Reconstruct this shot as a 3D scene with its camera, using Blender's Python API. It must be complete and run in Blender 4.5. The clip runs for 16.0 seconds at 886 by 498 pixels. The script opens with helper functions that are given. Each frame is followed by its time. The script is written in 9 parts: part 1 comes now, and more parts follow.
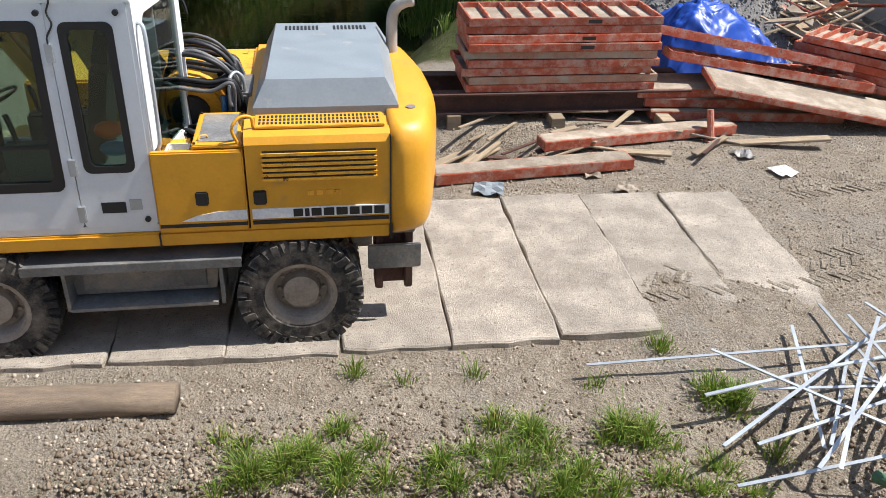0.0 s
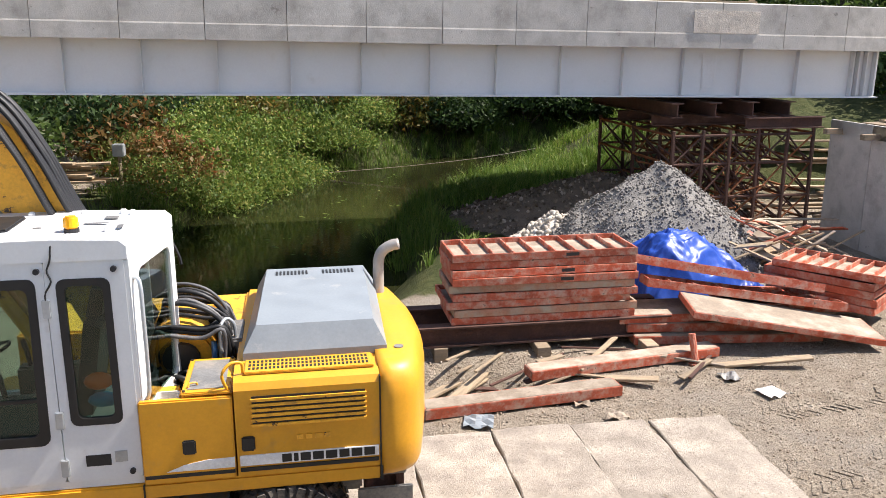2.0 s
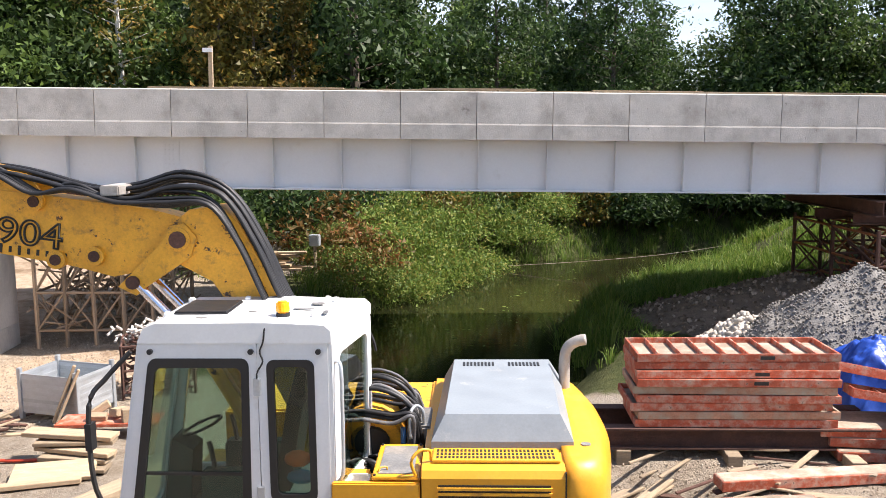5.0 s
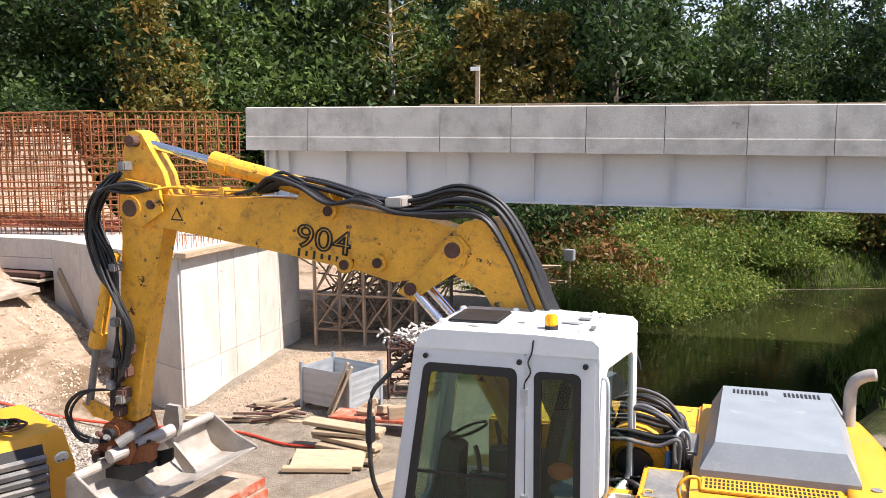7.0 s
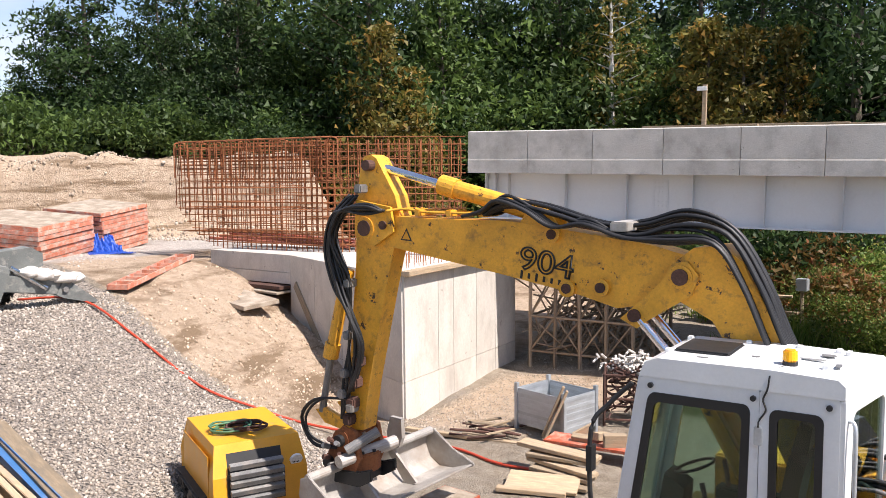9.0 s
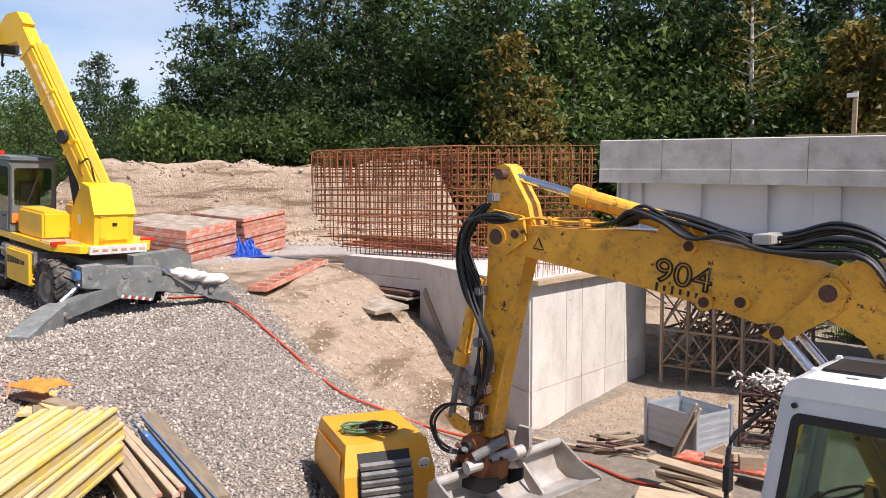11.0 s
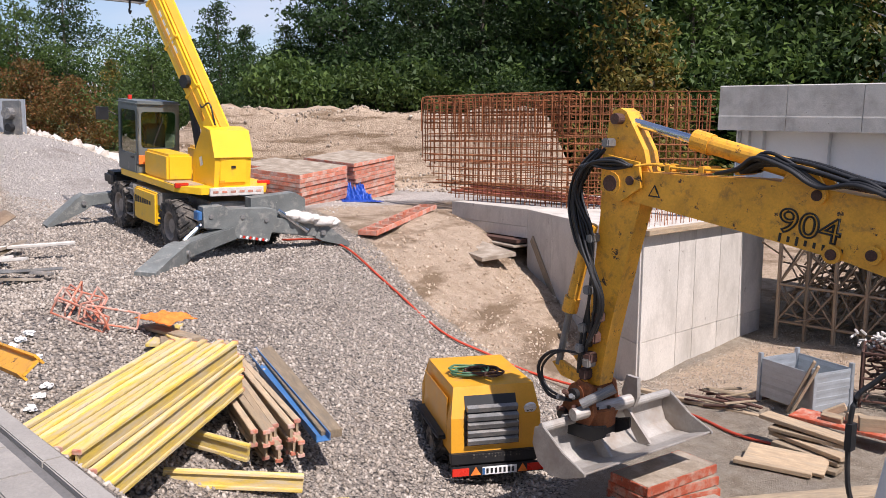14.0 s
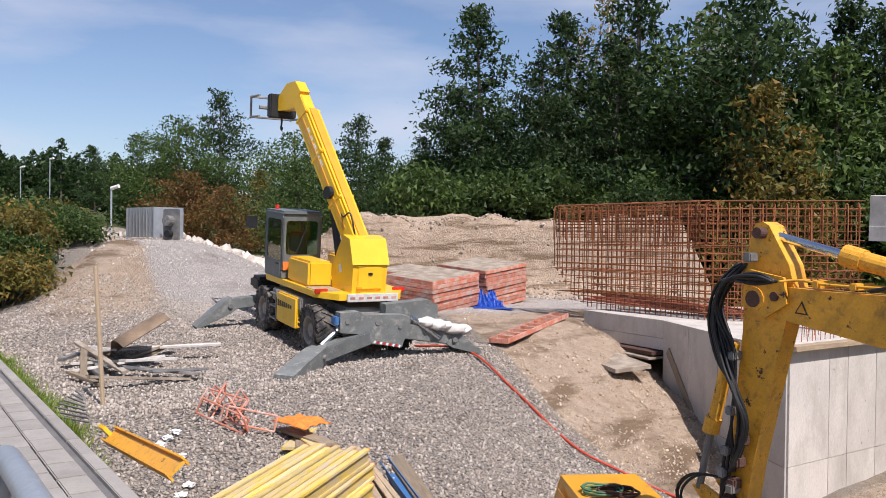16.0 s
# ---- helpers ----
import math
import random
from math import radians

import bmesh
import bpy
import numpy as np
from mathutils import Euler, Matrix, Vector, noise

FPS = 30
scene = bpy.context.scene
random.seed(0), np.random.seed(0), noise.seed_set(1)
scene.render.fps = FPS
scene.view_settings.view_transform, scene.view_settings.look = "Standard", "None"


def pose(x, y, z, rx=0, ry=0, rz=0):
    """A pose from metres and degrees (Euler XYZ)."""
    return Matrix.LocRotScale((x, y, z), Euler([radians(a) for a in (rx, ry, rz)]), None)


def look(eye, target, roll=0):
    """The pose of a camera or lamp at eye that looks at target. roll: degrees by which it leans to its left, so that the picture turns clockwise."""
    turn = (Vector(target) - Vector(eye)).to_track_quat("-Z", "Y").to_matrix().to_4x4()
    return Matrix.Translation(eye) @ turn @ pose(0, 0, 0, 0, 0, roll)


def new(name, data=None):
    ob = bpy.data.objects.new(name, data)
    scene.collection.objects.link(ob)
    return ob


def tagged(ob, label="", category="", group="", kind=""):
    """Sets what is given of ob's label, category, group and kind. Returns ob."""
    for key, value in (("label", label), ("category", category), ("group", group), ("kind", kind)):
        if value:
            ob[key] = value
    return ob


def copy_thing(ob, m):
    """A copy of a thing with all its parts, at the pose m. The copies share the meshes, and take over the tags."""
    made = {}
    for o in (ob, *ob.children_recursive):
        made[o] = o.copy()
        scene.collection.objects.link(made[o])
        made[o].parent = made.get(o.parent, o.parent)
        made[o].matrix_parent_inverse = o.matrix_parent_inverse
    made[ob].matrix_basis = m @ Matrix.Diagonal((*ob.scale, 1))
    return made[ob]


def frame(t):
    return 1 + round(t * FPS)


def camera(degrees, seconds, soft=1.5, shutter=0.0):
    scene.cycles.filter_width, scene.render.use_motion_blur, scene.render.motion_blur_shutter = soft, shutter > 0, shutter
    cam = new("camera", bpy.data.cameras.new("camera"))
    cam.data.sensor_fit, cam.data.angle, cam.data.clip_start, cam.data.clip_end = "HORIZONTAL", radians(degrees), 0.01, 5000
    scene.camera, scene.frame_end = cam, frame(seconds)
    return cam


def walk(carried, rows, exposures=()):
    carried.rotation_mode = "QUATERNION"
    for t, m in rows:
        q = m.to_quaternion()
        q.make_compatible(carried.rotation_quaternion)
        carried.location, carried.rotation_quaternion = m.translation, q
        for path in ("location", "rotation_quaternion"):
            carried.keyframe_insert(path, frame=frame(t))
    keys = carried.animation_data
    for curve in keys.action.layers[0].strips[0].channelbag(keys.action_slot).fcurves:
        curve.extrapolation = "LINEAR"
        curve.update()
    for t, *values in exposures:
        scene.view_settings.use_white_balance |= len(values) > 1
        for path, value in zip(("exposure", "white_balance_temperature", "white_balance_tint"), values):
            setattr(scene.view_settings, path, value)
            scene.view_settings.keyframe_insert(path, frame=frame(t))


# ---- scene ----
cam = camera(55.4, 16.0, soft=0.6)
METRES, EYE, TILT, LEAN, TURN = 0.85, 4.4, 0.0, 0.0, -2.0
ROWS = [
    (0.0, 0.0, 0.0, 0.0, 0.93, -29.45, -1.64),
    (0.5, -0.004, -0.0154, 0.0369, -0.2, -25.26, -1.47),
    (1.0, -0.0, -0.0264, 0.0743, -1.42, -21.1, -0.97),
    (1.5, -0.0129, -0.0308, 0.1115, -1.4, -17.77, -0.53),
    (2.0, -0.0143, -0.0514, 0.1353, -0.67, -14.14, -0.01),
    (2.5, -0.0153, -0.0657, 0.1492, -0.49, -11.75, 0.33),
    (3.0, -0.0214, -0.0858, 0.1614, -0.04, -9.33, 0.4),
    (5.5, -0.2072, -0.1967, 0.1638, 15.59, -7.5, 0.68),
    (6.0, -0.2587, -0.2204, 0.1703, 20.02, -7.22, 0.91),
    (6.5, -0.2947, -0.251, 0.1711, 24.16, -6.85, 0.78),
    (7.0, -0.329, -0.2876, 0.1736, 28.2, -6.61, 0.49),
    (7.5, -0.3526, -0.3323, 0.1808, 32.39, -6.44, 0.44),
    (8.0, -0.378, -0.3452, 0.1884, 36.38, -6.11, 0.62),
    (8.5, -0.3994, -0.346, 0.1901, 39.77, -5.54, 0.65),
    (9.0, -0.4168, -0.3582, 0.1919, 42.65, -5.0, 0.52),
    (9.5, -0.4204, -0.4025, 0.1981, 46.13, -4.27, 0.56),
    (10.0, -0.4249, -0.4219, 0.2045, 49.03, -3.56, 0.48),
    (12.5, -0.4574, -0.4602, 0.1558, 53.7, -6.5, -0.24),
    (13.0, -0.4698, -0.4638, 0.1464, 55.14, -7.48, -0.31),
    (13.5, -0.4778, -0.4802, 0.1457, 56.83, -7.98, -0.2),
    (14.0, -0.4922, -0.4862, 0.1464, 58.5, -7.88, -0.34),
    (14.5, -0.4852, -0.5064, 0.1622, 60.52, -6.91, -0.22),
    (15.0, -0.4815, -0.5301, 0.1803, 62.86, -5.37, -0.18),
    (15.5, -0.4745, -0.5473, 0.2081, 65.16, -3.25, -0.37),
    (16.0, -0.4736, -0.5503, 0.2357, 67.34, -0.83, -0.65),
]
walk(cam, [(t, pose(0, 0, EYE, TILT, LEAN, TURN) @ pose(METRES * x, METRES * y, METRES * z, 90 + pitch, roll, yaw)) for t, x, y, z, yaw, pitch, roll in ROWS],
     exposures=[(0.0, 0.70, 6250, 11), (1.0, 0.83, 6400, 12), (2.0, 1.03, 6600, 15), (3.0, 1.21, 6650, 15), (5.5, 1.22, 6650, 17), (7.0, 1.06, 6600, 17), (9.0, 0.82, 6500, 17), (10.0, 0.66, 6450, 18), (12.5, 0.48, 6300, 20), (14.5, 0.34, 6250, 20), (16.0, 0.24, 6200, 19)])

# world, sun, exposure
SITE_TURN = 9.5
SITE = pose(0, 0, 0, 0, 0, SITE_TURN)
SUN_TO = (SITE.to_3x3() @ Vector((0.70, -0.06, 1.0))).normalized()
world = bpy.data.worlds.new("sky")
scene.world = world
world.use_nodes = True
wn = world.node_tree.nodes
sky = wn.new("ShaderNodeTexSky")
sky.sky_type, sky.sun_disc = "NISHITA", False
sky.sun_elevation = math.asin(SUN_TO.z)
sky.sun_rotation = math.atan2(SUN_TO.x, SUN_TO.y)
sky.dust_density, sky.ozone_density = 0.6, 2.0
# thin high clouds over the blue
wl = world.node_tree.links
coord = wn.new("ShaderNodeTexCoord")
stretch = wn.new("ShaderNodeMapping")
stretch.inputs["Scale"].default_value = (1.0, 1.0, 4.5)
cloud = wn.new("ShaderNodeTexNoise")
cloud.inputs["Scale"].default_value, cloud.inputs["Detail"].default_value = 2.2, 7.0
ramp = wn.new("ShaderNodeValToRGB")
ramp.color_ramp.elements[0].position, ramp.color_ramp.elements[1].position = 0.47, 0.72
ramp.color_ramp.elements[0].color, ramp.color_ramp.elements[1].color = (0, 0, 0, 1), (0.75, 0.75, 0.75, 1)
mixc = wn.new("ShaderNodeMix")
mixc.data_type = "RGBA"
mixc.inputs[7].default_value = (6.0, 6.4, 7.0, 1)
wl.new(coord.outputs["Generated"], stretch.inputs["Vector"])
wl.new(stretch.outputs["Vector"], cloud.inputs["Vector"])
wl.new(cloud.outputs["Fac"], ramp.inputs["Fac"])
wl.new(ramp.outputs["Color"], mixc.inputs[0])
wl.new(sky.outputs["Color"], mixc.inputs[6])
wl.new(mixc.outputs[2], wn["Background"].inputs["Color"])
wn["Background"].inputs["Strength"].default_value = 0.097
sun = new("sun", bpy.data.lights.new("sun", "SUN"))
sun.data.energy, sun.data.angle, sun.data.color = 5.0, radians(0.55), (1.0, 0.95, 0.87)
sun.matrix_basis = look((0, 0, 0), -SUN_TO)

# ---------------------------------------------------------------- materials
RND = random.Random(7)


def nodes_of(name):
    m = bpy.data.materials.new(name)
    m.use_nodes = True
    return m, m.node_tree.nodes, m.node_tree.links, m.node_tree.nodes["Principled BSDF"]


def noise_node(n, l, vec, scale, detail=4.0, rough=0.6):
    t = n.new("ShaderNodeTexNoise")
    t.inputs["Scale"].default_value, t.inputs["Detail"].default_value, t.inputs["Roughness"].default_value = scale, detail, rough
    if vec is not None:
        l.new(vec, t.inputs["Vector"])
    return t.outputs["Fac"]


def ramp_node(n, l, fac, a, b):
    r = n.new("ShaderNodeMapRange")
    r.inputs["From Min"].default_value, r.inputs["From Max"].default_value = a, b
    l.new(fac, r.inputs["Value"])
    return r.outputs["Result"]


def mix_node(n, l, fac, a, b):
    m = n.new("ShaderNodeMix")
    m.data_type = "RGBA"
    for socket, v in ((0, fac), (6, a), (7, b)):
        if isinstance(v, (tuple, list)):
            m.inputs[socket].default_value = (*v[:3], 1)
        elif isinstance(v, (int, float)):
            m.inputs[socket].default_value = v
        else:
            l.new(v, m.inputs[socket])
    return m.outputs[2]


def times(c, k):
    return tuple(min(1.0, x * k) for x in c)


def surface(name, colour, rough=0.6, metal=0.0, vary=0.18, scale=3.0, fine=40.0, bump=0.15, dirt=None, dirt_amount=0.4,
            dirt_scale=2.5, piece=0.12, world_space=False, stretch=None, coat=0.0, chips=None, chip_amount=0.62, chip_scale=9.0):
    """A worn surface: two scales of variation, patches of dirt, chips of another colour, fine relief."""
    m, n, l, b = nodes_of(name)
    c = n.new("ShaderNodeTexCoord")
    vec = c.outputs["Object"]
    if world_space:
        vec = n.new("ShaderNodeNewGeometry").outputs["Position"]
    info = n.new("ShaderNodeObjectInfo")
    shift = n.new("ShaderNodeVectorMath")
    shift.operation = "MULTIPLY_ADD"
    l.new(info.outputs["Random"], shift.inputs[0])
    shift.inputs[1].default_value = (37, 23, 51)
    l.new(vec, shift.inputs[2])
    vec = shift.outputs[0]
    if stretch:
        mp = n.new("ShaderNodeMapping")
        mp.inputs["Scale"].default_value = stretch
        l.new(vec, mp.inputs["Vector"])
        vec = mp.outputs["Vector"]
    big, small = noise_node(n, l, vec, scale), noise_node(n, l, vec, fine, 3.0, 0.7)
    col = mix_node(n, l, ramp_node(n, l, big, 0.3, 0.7), times(colour, 1 - vary), times(colour, 1 + vary))
    grain = mix_node(n, l, ramp_node(n, l, small, 0.3, 0.7), (1 - vary * 0.8,) * 3, (1.0 + vary * 0.5,) * 3)
    mul = n.new("ShaderNodeMix")
    mul.data_type, mul.blend_type = "RGBA", "MULTIPLY"
    mul.inputs[0].default_value = 1.0
    l.new(col, mul.inputs[6]), l.new(grain, mul.inputs[7])
    col = mul.outputs[2]
    if dirt:
        d = ramp_node(n, l, noise_node(n, l, vec, dirt_scale, 8.0, 0.68), 0.62 - 0.3 * dirt_amount, 0.86 - 0.3 * dirt_amount)
        col = mix_node(n, l, d, col, dirt)
    if chips:
        d = ramp_node(n, l, noise_node(n, l, vec, chip_scale, 6.0, 0.75), chip_amount, chip_amount + 0.03)
        col = mix_node(n, l, d, col, chips)
    if piece:
        hs = n.new("ShaderNodeHueSaturation")
        hs.inputs["Value"].default_value = 1.0
        l.new(ramp_node(n, l, info.outputs["Random"], 0, 1), hs.inputs["Value"])
        mr = hs.inputs["Value"].links[0].from_node
        mr.inputs["To Min"].default_value, mr.inputs["To Max"].default_value = 1 - piece, 1 + piece
        l.new(col, hs.inputs["Color"])
        col = hs.outputs["Color"]
    l.new(col, b.inputs["Base Color"])
    r = ramp_node(n, l, big, 0.2, 0.8)
    rn = r.node
    rn.inputs["To Min"].default_value, rn.inputs["To Max"].default_value = max(0.04, rough - 0.1), min(1, rough + 0.12)
    l.new(r, b.inputs["Roughness"])
    b.inputs["Metallic"].default_value, b.inputs["Coat Weight"].default_value = metal, coat
    if bump:
        bp = n.new("ShaderNodeBump")
        bp.inputs["Strength"].default_value, bp.inputs["Distance"].default_value = bump, 0.02
        l.new(small, bp.inputs["Height"])
        l.new(bp.outputs["Normal"], b.inputs["Normal"])
    return m


def leaf_material(name, dark, light, warm=None):
    m, n, l, b = nodes_of(name)
    geo, info = n.new("ShaderNodeNewGeometry"), n.new("ShaderNodeObjectInfo")
    col = mix_node(n, l, geo.outputs["Random Per Island"], dark, light)
    if warm:
        col = mix_node(n, l, ramp_node(n, l, geo.outputs["Random Per Island"], 0.72, 0.95), col, warm)
    hs = n.new("ShaderNodeHueSaturation")
    r = ramp_node(n, l, info.outputs["Random"], 0, 1)
    r.node.inputs["To Min"].default_value, r.node.inputs["To Max"].default_value = 0.75, 1.25
    l.new(r, hs.inputs["Value"]), l.new(col, hs.inputs["Color"])
    l.new(hs.outputs["Color"], b.inputs["Base Color"])
    b.inputs["Roughness"].default_value = 0.55
    b.inputs["Specular IOR Level"].default_value = 0.3
    tr = n.new("ShaderNodeBsdfTranslucent")
    l.new(hs.outputs["Color"], tr.inputs["Color"])
    ms = n.new("ShaderNodeMixShader")
    ms.inputs[0].default_value = 0.38
    l.new(b.outputs[0], ms.inputs[1]), l.new(tr.outputs[0], ms.inputs[2])
    l.new(ms.outputs[0], n["Material Output"].inputs["Surface"])
    return m


def glass_material(name, tint):
    m, n, l, b = nodes_of(name)
    n.remove(b)
    tr, gl, lw, ms = n.new("ShaderNodeBsdfTransparent"), n.new("ShaderNodeBsdfGlossy"), n.new("ShaderNodeLayerWeight"), n.new("ShaderNodeMixShader")
    tr.inputs["Color"].default_value, gl.inputs["Roughness"].default_value, lw.inputs["Blend"].default_value = (*tint, 1), 0.03, 0.5
    steep, gloss = n.new("ShaderNodeMath"), n.new("ShaderNodeMath")
    steep.operation, gloss.operation = "POWER", "MULTIPLY_ADD"
    steep.inputs[1].default_value, gloss.inputs[1].default_value, gloss.inputs[2].default_value = 3.0, 0.7, 0.05
    l.new(lw.outputs["Facing"], steep.inputs[0]), l.new(steep.outputs[0], gloss.inputs[0]), l.new(gloss.outputs[0], ms.inputs[0])
    l.new(tr.outputs[0], ms.inputs[1]), l.new(gl.outputs[0], ms.inputs[2])
    l.new(ms.outputs[0], n["Material Output"].inputs["Surface"])
    return m


M_YELLOW = surface("yellow_paint", (0.69, 0.325, 0.018), 0.42, vary=0.07, dirt=(0.33, 0.22, 0.09), dirt_amount=0.12, chips=(0.12, 0.055, 0.03), chip_amount=0.735, bump=0.03, piece=0.03, coat=0.15)
M_YELLOW_WORN = surface("worn_yellow_paint", (0.76, 0.37, 0.03), 0.45, vary=0.14, dirt=(0.24, 0.12, 0.04), dirt_amount=0.3, dirt_scale=9.0, chip_scale=7.0, chips=(0.055, 0.028, 0.018), chip_amount=0.612, bump=0.06, piece=0.03)
M_YELLOW_LIFT = surface("lemon_yellow_paint", (0.85, 0.50, 0.015), 0.4, vary=0.06, dirt=(0.35, 0.24, 0.1), dirt_amount=0.1, bump=0.03, piece=0.03, coat=0.2)
M_WHITE = surface("white_paint", (0.70, 0.71, 0.70), 0.38, vary=0.04, dirt=(0.35, 0.27, 0.2), dirt_amount=0.05, bump=0.02, piece=0.0, coat=0.2)
M_HOOD = surface("grey_blue_paint", (0.225, 0.255, 0.275), 0.45, vary=0.08, dirt=(0.5, 0.47, 0.42), dirt_amount=0.1, bump=0.04, piece=0.0)
M_DARK = surface("black_paint", (0.014, 0.014, 0.015), 0.55, vary=0.2, bump=0.05, dirt=(0.06, 0.055, 0.05), dirt_amount=0.25)
M_RUBBER = surface("tyre_rubber", (0.022, 0.021, 0.02), 0.85, vary=0.25, bump=0.3, dirt=(0.20, 0.172, 0.14), dirt_amount=0.6, dirt_scale=5.0)
M_HOSE = surface("hose_rubber", (0.010, 0.010, 0.011), 0.5, vary=0.3, bump=0.1, dirt=(0.09, 0.08, 0.07), dirt_amount=0.2)
M_HOSE_GREY = surface("grey_hose_sleeve", (0.11, 0.11, 0.115), 0.6, vary=0.3, bump=0.2, dirt=(0.25, 0.23, 0.2), dirt_amount=0.3)
M_RIM = surface("dusty_rim", (0.26, 0.22, 0.18), 0.8, vary=0.2, bump=0.2, dirt=(0.42, 0.36, 0.29), dirt_amount=0.5)
M_STEEL_DIRTY = surface("dirty_steel", (0.20, 0.20, 0.195), 0.55, metal=0.3, vary=0.25, bump=0.15, dirt=(0.36, 0.32, 0.27), dirt_amount=0.5)
M_STEEL_WORN = surface("worn_bright_steel", (0.40, 0.375, 0.34), 0.55, metal=0.3, vary=0.2, bump=0.2, dirt=(0.30, 0.25, 0.2), dirt_amount=0.55)
M_CHROME = surface("chrome_rod", (0.72, 0.74, 0.78), 0.14, metal=1.0, vary=0.05, bump=0.0, piece=0)
M_GALV = surface("galvanised_steel", (0.47, 0.50, 0.52), 0.42, metal=0.55, vary=0.12, bump=0.06, dirt=(0.36, 0.33, 0.3), dirt_amount=0.15)
M_PINK = surface("orange_plastic", (0.85, 0.16, 0.02), 0.5, vary=0.15)
M_GLASS = glass_material("cab_glass", (0.70, 0.80, 0.755))
M_INTERIOR = surface("cab_plastic", (0.018, 0.022, 0.02), 0.6, vary=0.2, bump=0.1)
M_GREENISH = surface("sea_green_plastic", (0.05, 0.085, 0.075), 0.6, vary=0.2, bump=0.1)
M_AMBER = surface("amber_lens", (0.95, 0.42, 0.01), 0.2, vary=0.1, bump=0, coat=0.5)
M_RED = surface("red_lens", (0.6, 0.03, 0.015), 0.25, vary=0.1, bump=0)
M_BLUE_LIQ = surface("blue_plastic", (0.03, 0.22, 0.35), 0.4)
M_CONC = surface("cast_concrete", (0.49, 0.47, 0.43), 0.88, vary=0.13, scale=1.3, fine=40, bump=0.25, chips=(0.25, 0.235, 0.21), chip_amount=0.655, chip_scale=4.0, dirt=(0.31, 0.29, 0.26), dirt_amount=0.52, dirt_scale=1.5, piece=0.06, world_space=False)
M_CONC_LIGHT = surface("fresh_concrete", (0.55, 0.51, 0.45), 0.9, vary=0.13, scale=0.9, fine=34, bump=0.35, chips=(0.33, 0.30, 0.26), chip_amount=0.65, chip_scale=6.0, dirt=(0.40, 0.365, 0.315), dirt_amount=0.5, dirt_scale=2.2, piece=0.04, stretch=(1, 1, 0.45))
M_CONC_SLAB = surface("dusty_slab", (0.41, 0.355, 0.29), 0.95, chips=(0.19, 0.155, 0.12), chip_amount=0.585, chip_scale=30.0, vary=0.30, scale=2.6, fine=85, bump=1.0, dirt=(0.29, 0.25, 0.20), dirt_amount=0.45, dirt_scale=2.2, piece=0.07)
M_JOINT = surface("dark_joint", (0.13, 0.125, 0.12), 0.95)
M_GIRDER = surface("pale_grey_paint", (0.60, 0.61, 0.62), 0.5, vary=0.04, scale=0.8, fine=20, bump=0.03, dirt=(0.48, 0.47, 0.45), dirt_amount=0.1, piece=0.02)
M_RUST = surface("rust", (0.23, 0.075, 0.025), 0.85, vary=0.35, bump=0.4, dirt=(0.30, 0.12, 0.04), dirt_amount=0.5, piece=0.25)
M_RUST_DARK = surface("dark_rust", (0.085, 0.04, 0.028), 0.85, vary=0.3, bump=0.4, dirt=(0.14, 0.07, 0.05), dirt_amount=0.4, piece=0.25)
M_REDFORM = surface("red_panel_paint", (0.46, 0.095, 0.042), 0.62, vary=0.28, bump=0.2, dirt=(0.46, 0.36, 0.28), dirt_amount=0.55, dirt_scale=6.0, chips=(0.13, 0.09, 0.07), chip_amount=0.62, chip_scale=12.0, piece=0.25)
M_REDPALE = surface("faded_red_panel_paint", (0.55, 0.18, 0.105), 0.7, vary=0.2, bump=0.15, dirt=(0.52, 0.42, 0.35), dirt_amount=0.62, dirt_scale=4.0, piece=0.2)
M_PLYGREY = surface("cement_stained_plywood", (0.28, 0.225, 0.165), 0.85, vary=0.25, bump=0.2, dirt=(0.40, 0.35, 0.285), dirt_amount=0.5, dirt_scale=3.0, piece=0.15)
M_WOOD = surface("weathered_timber", (0.30, 0.23, 0.15), 0.85, vary=0.25, scale=4, fine=35, bump=0.3, stretch=(1, 6, 6), dirt=(0.20, 0.17, 0.13), dirt_amount=0.4, piece=0.25)
M_WOOD_PALE = surface("pale_sawn_timber", (0.40, 0.295, 0.185), 0.85, vary=0.22, scale=4, fine=35, bump=0.3, stretch=(1, 6, 6), dirt=(0.30, 0.245, 0.175), dirt_amount=0.5, piece=0.2)
M_BEAM_YELLOW = surface("yellow_glazed_timber", (0.70, 0.50, 0.09), 0.65, vary=0.2, scale=4, fine=35, bump=0.25, stretch=(1, 6, 6), chips=(0.30, 0.22, 0.13), chip_amount=0.66, chip_scale=5.0, dirt=(0.56, 0.47, 0.33), dirt_amount=0.72, dirt_scale=2.2, piece=0.2)
M_BARK = surface("bark", (0.10, 0.08, 0.06), 0.95, vary=0.3, bump=0.5, piece=0.2)
M_BARK_PALE = surface("birch_bark", (0.55, 0.53, 0.48), 0.9, vary=0.25, bump=0.3, dirt=(0.1, 0.09, 0.08), dirt_amount=0.3)
M_TARP = surface("blue_tarpaulin", (0.012, 0.06, 0.34), 0.4, vary=0.2, scale=4, bump=0.1, piece=0)
M_HOSE_RED = surface("red_hose", (0.55, 0.06, 0.025), 0.5, vary=0.15, bump=0.05)
M_GRAVEL = surface("grey_gravel", (0.185, 0.176, 0.162), 0.95, vary=0.3, scale=4, fine=30, bump=0.9, piece=0.0)
M_RUBBLE = surface("pale_rubble", (0.55, 0.50, 0.43), 0.95, vary=0.2, scale=5, fine=30, bump=0.6, piece=0.1)
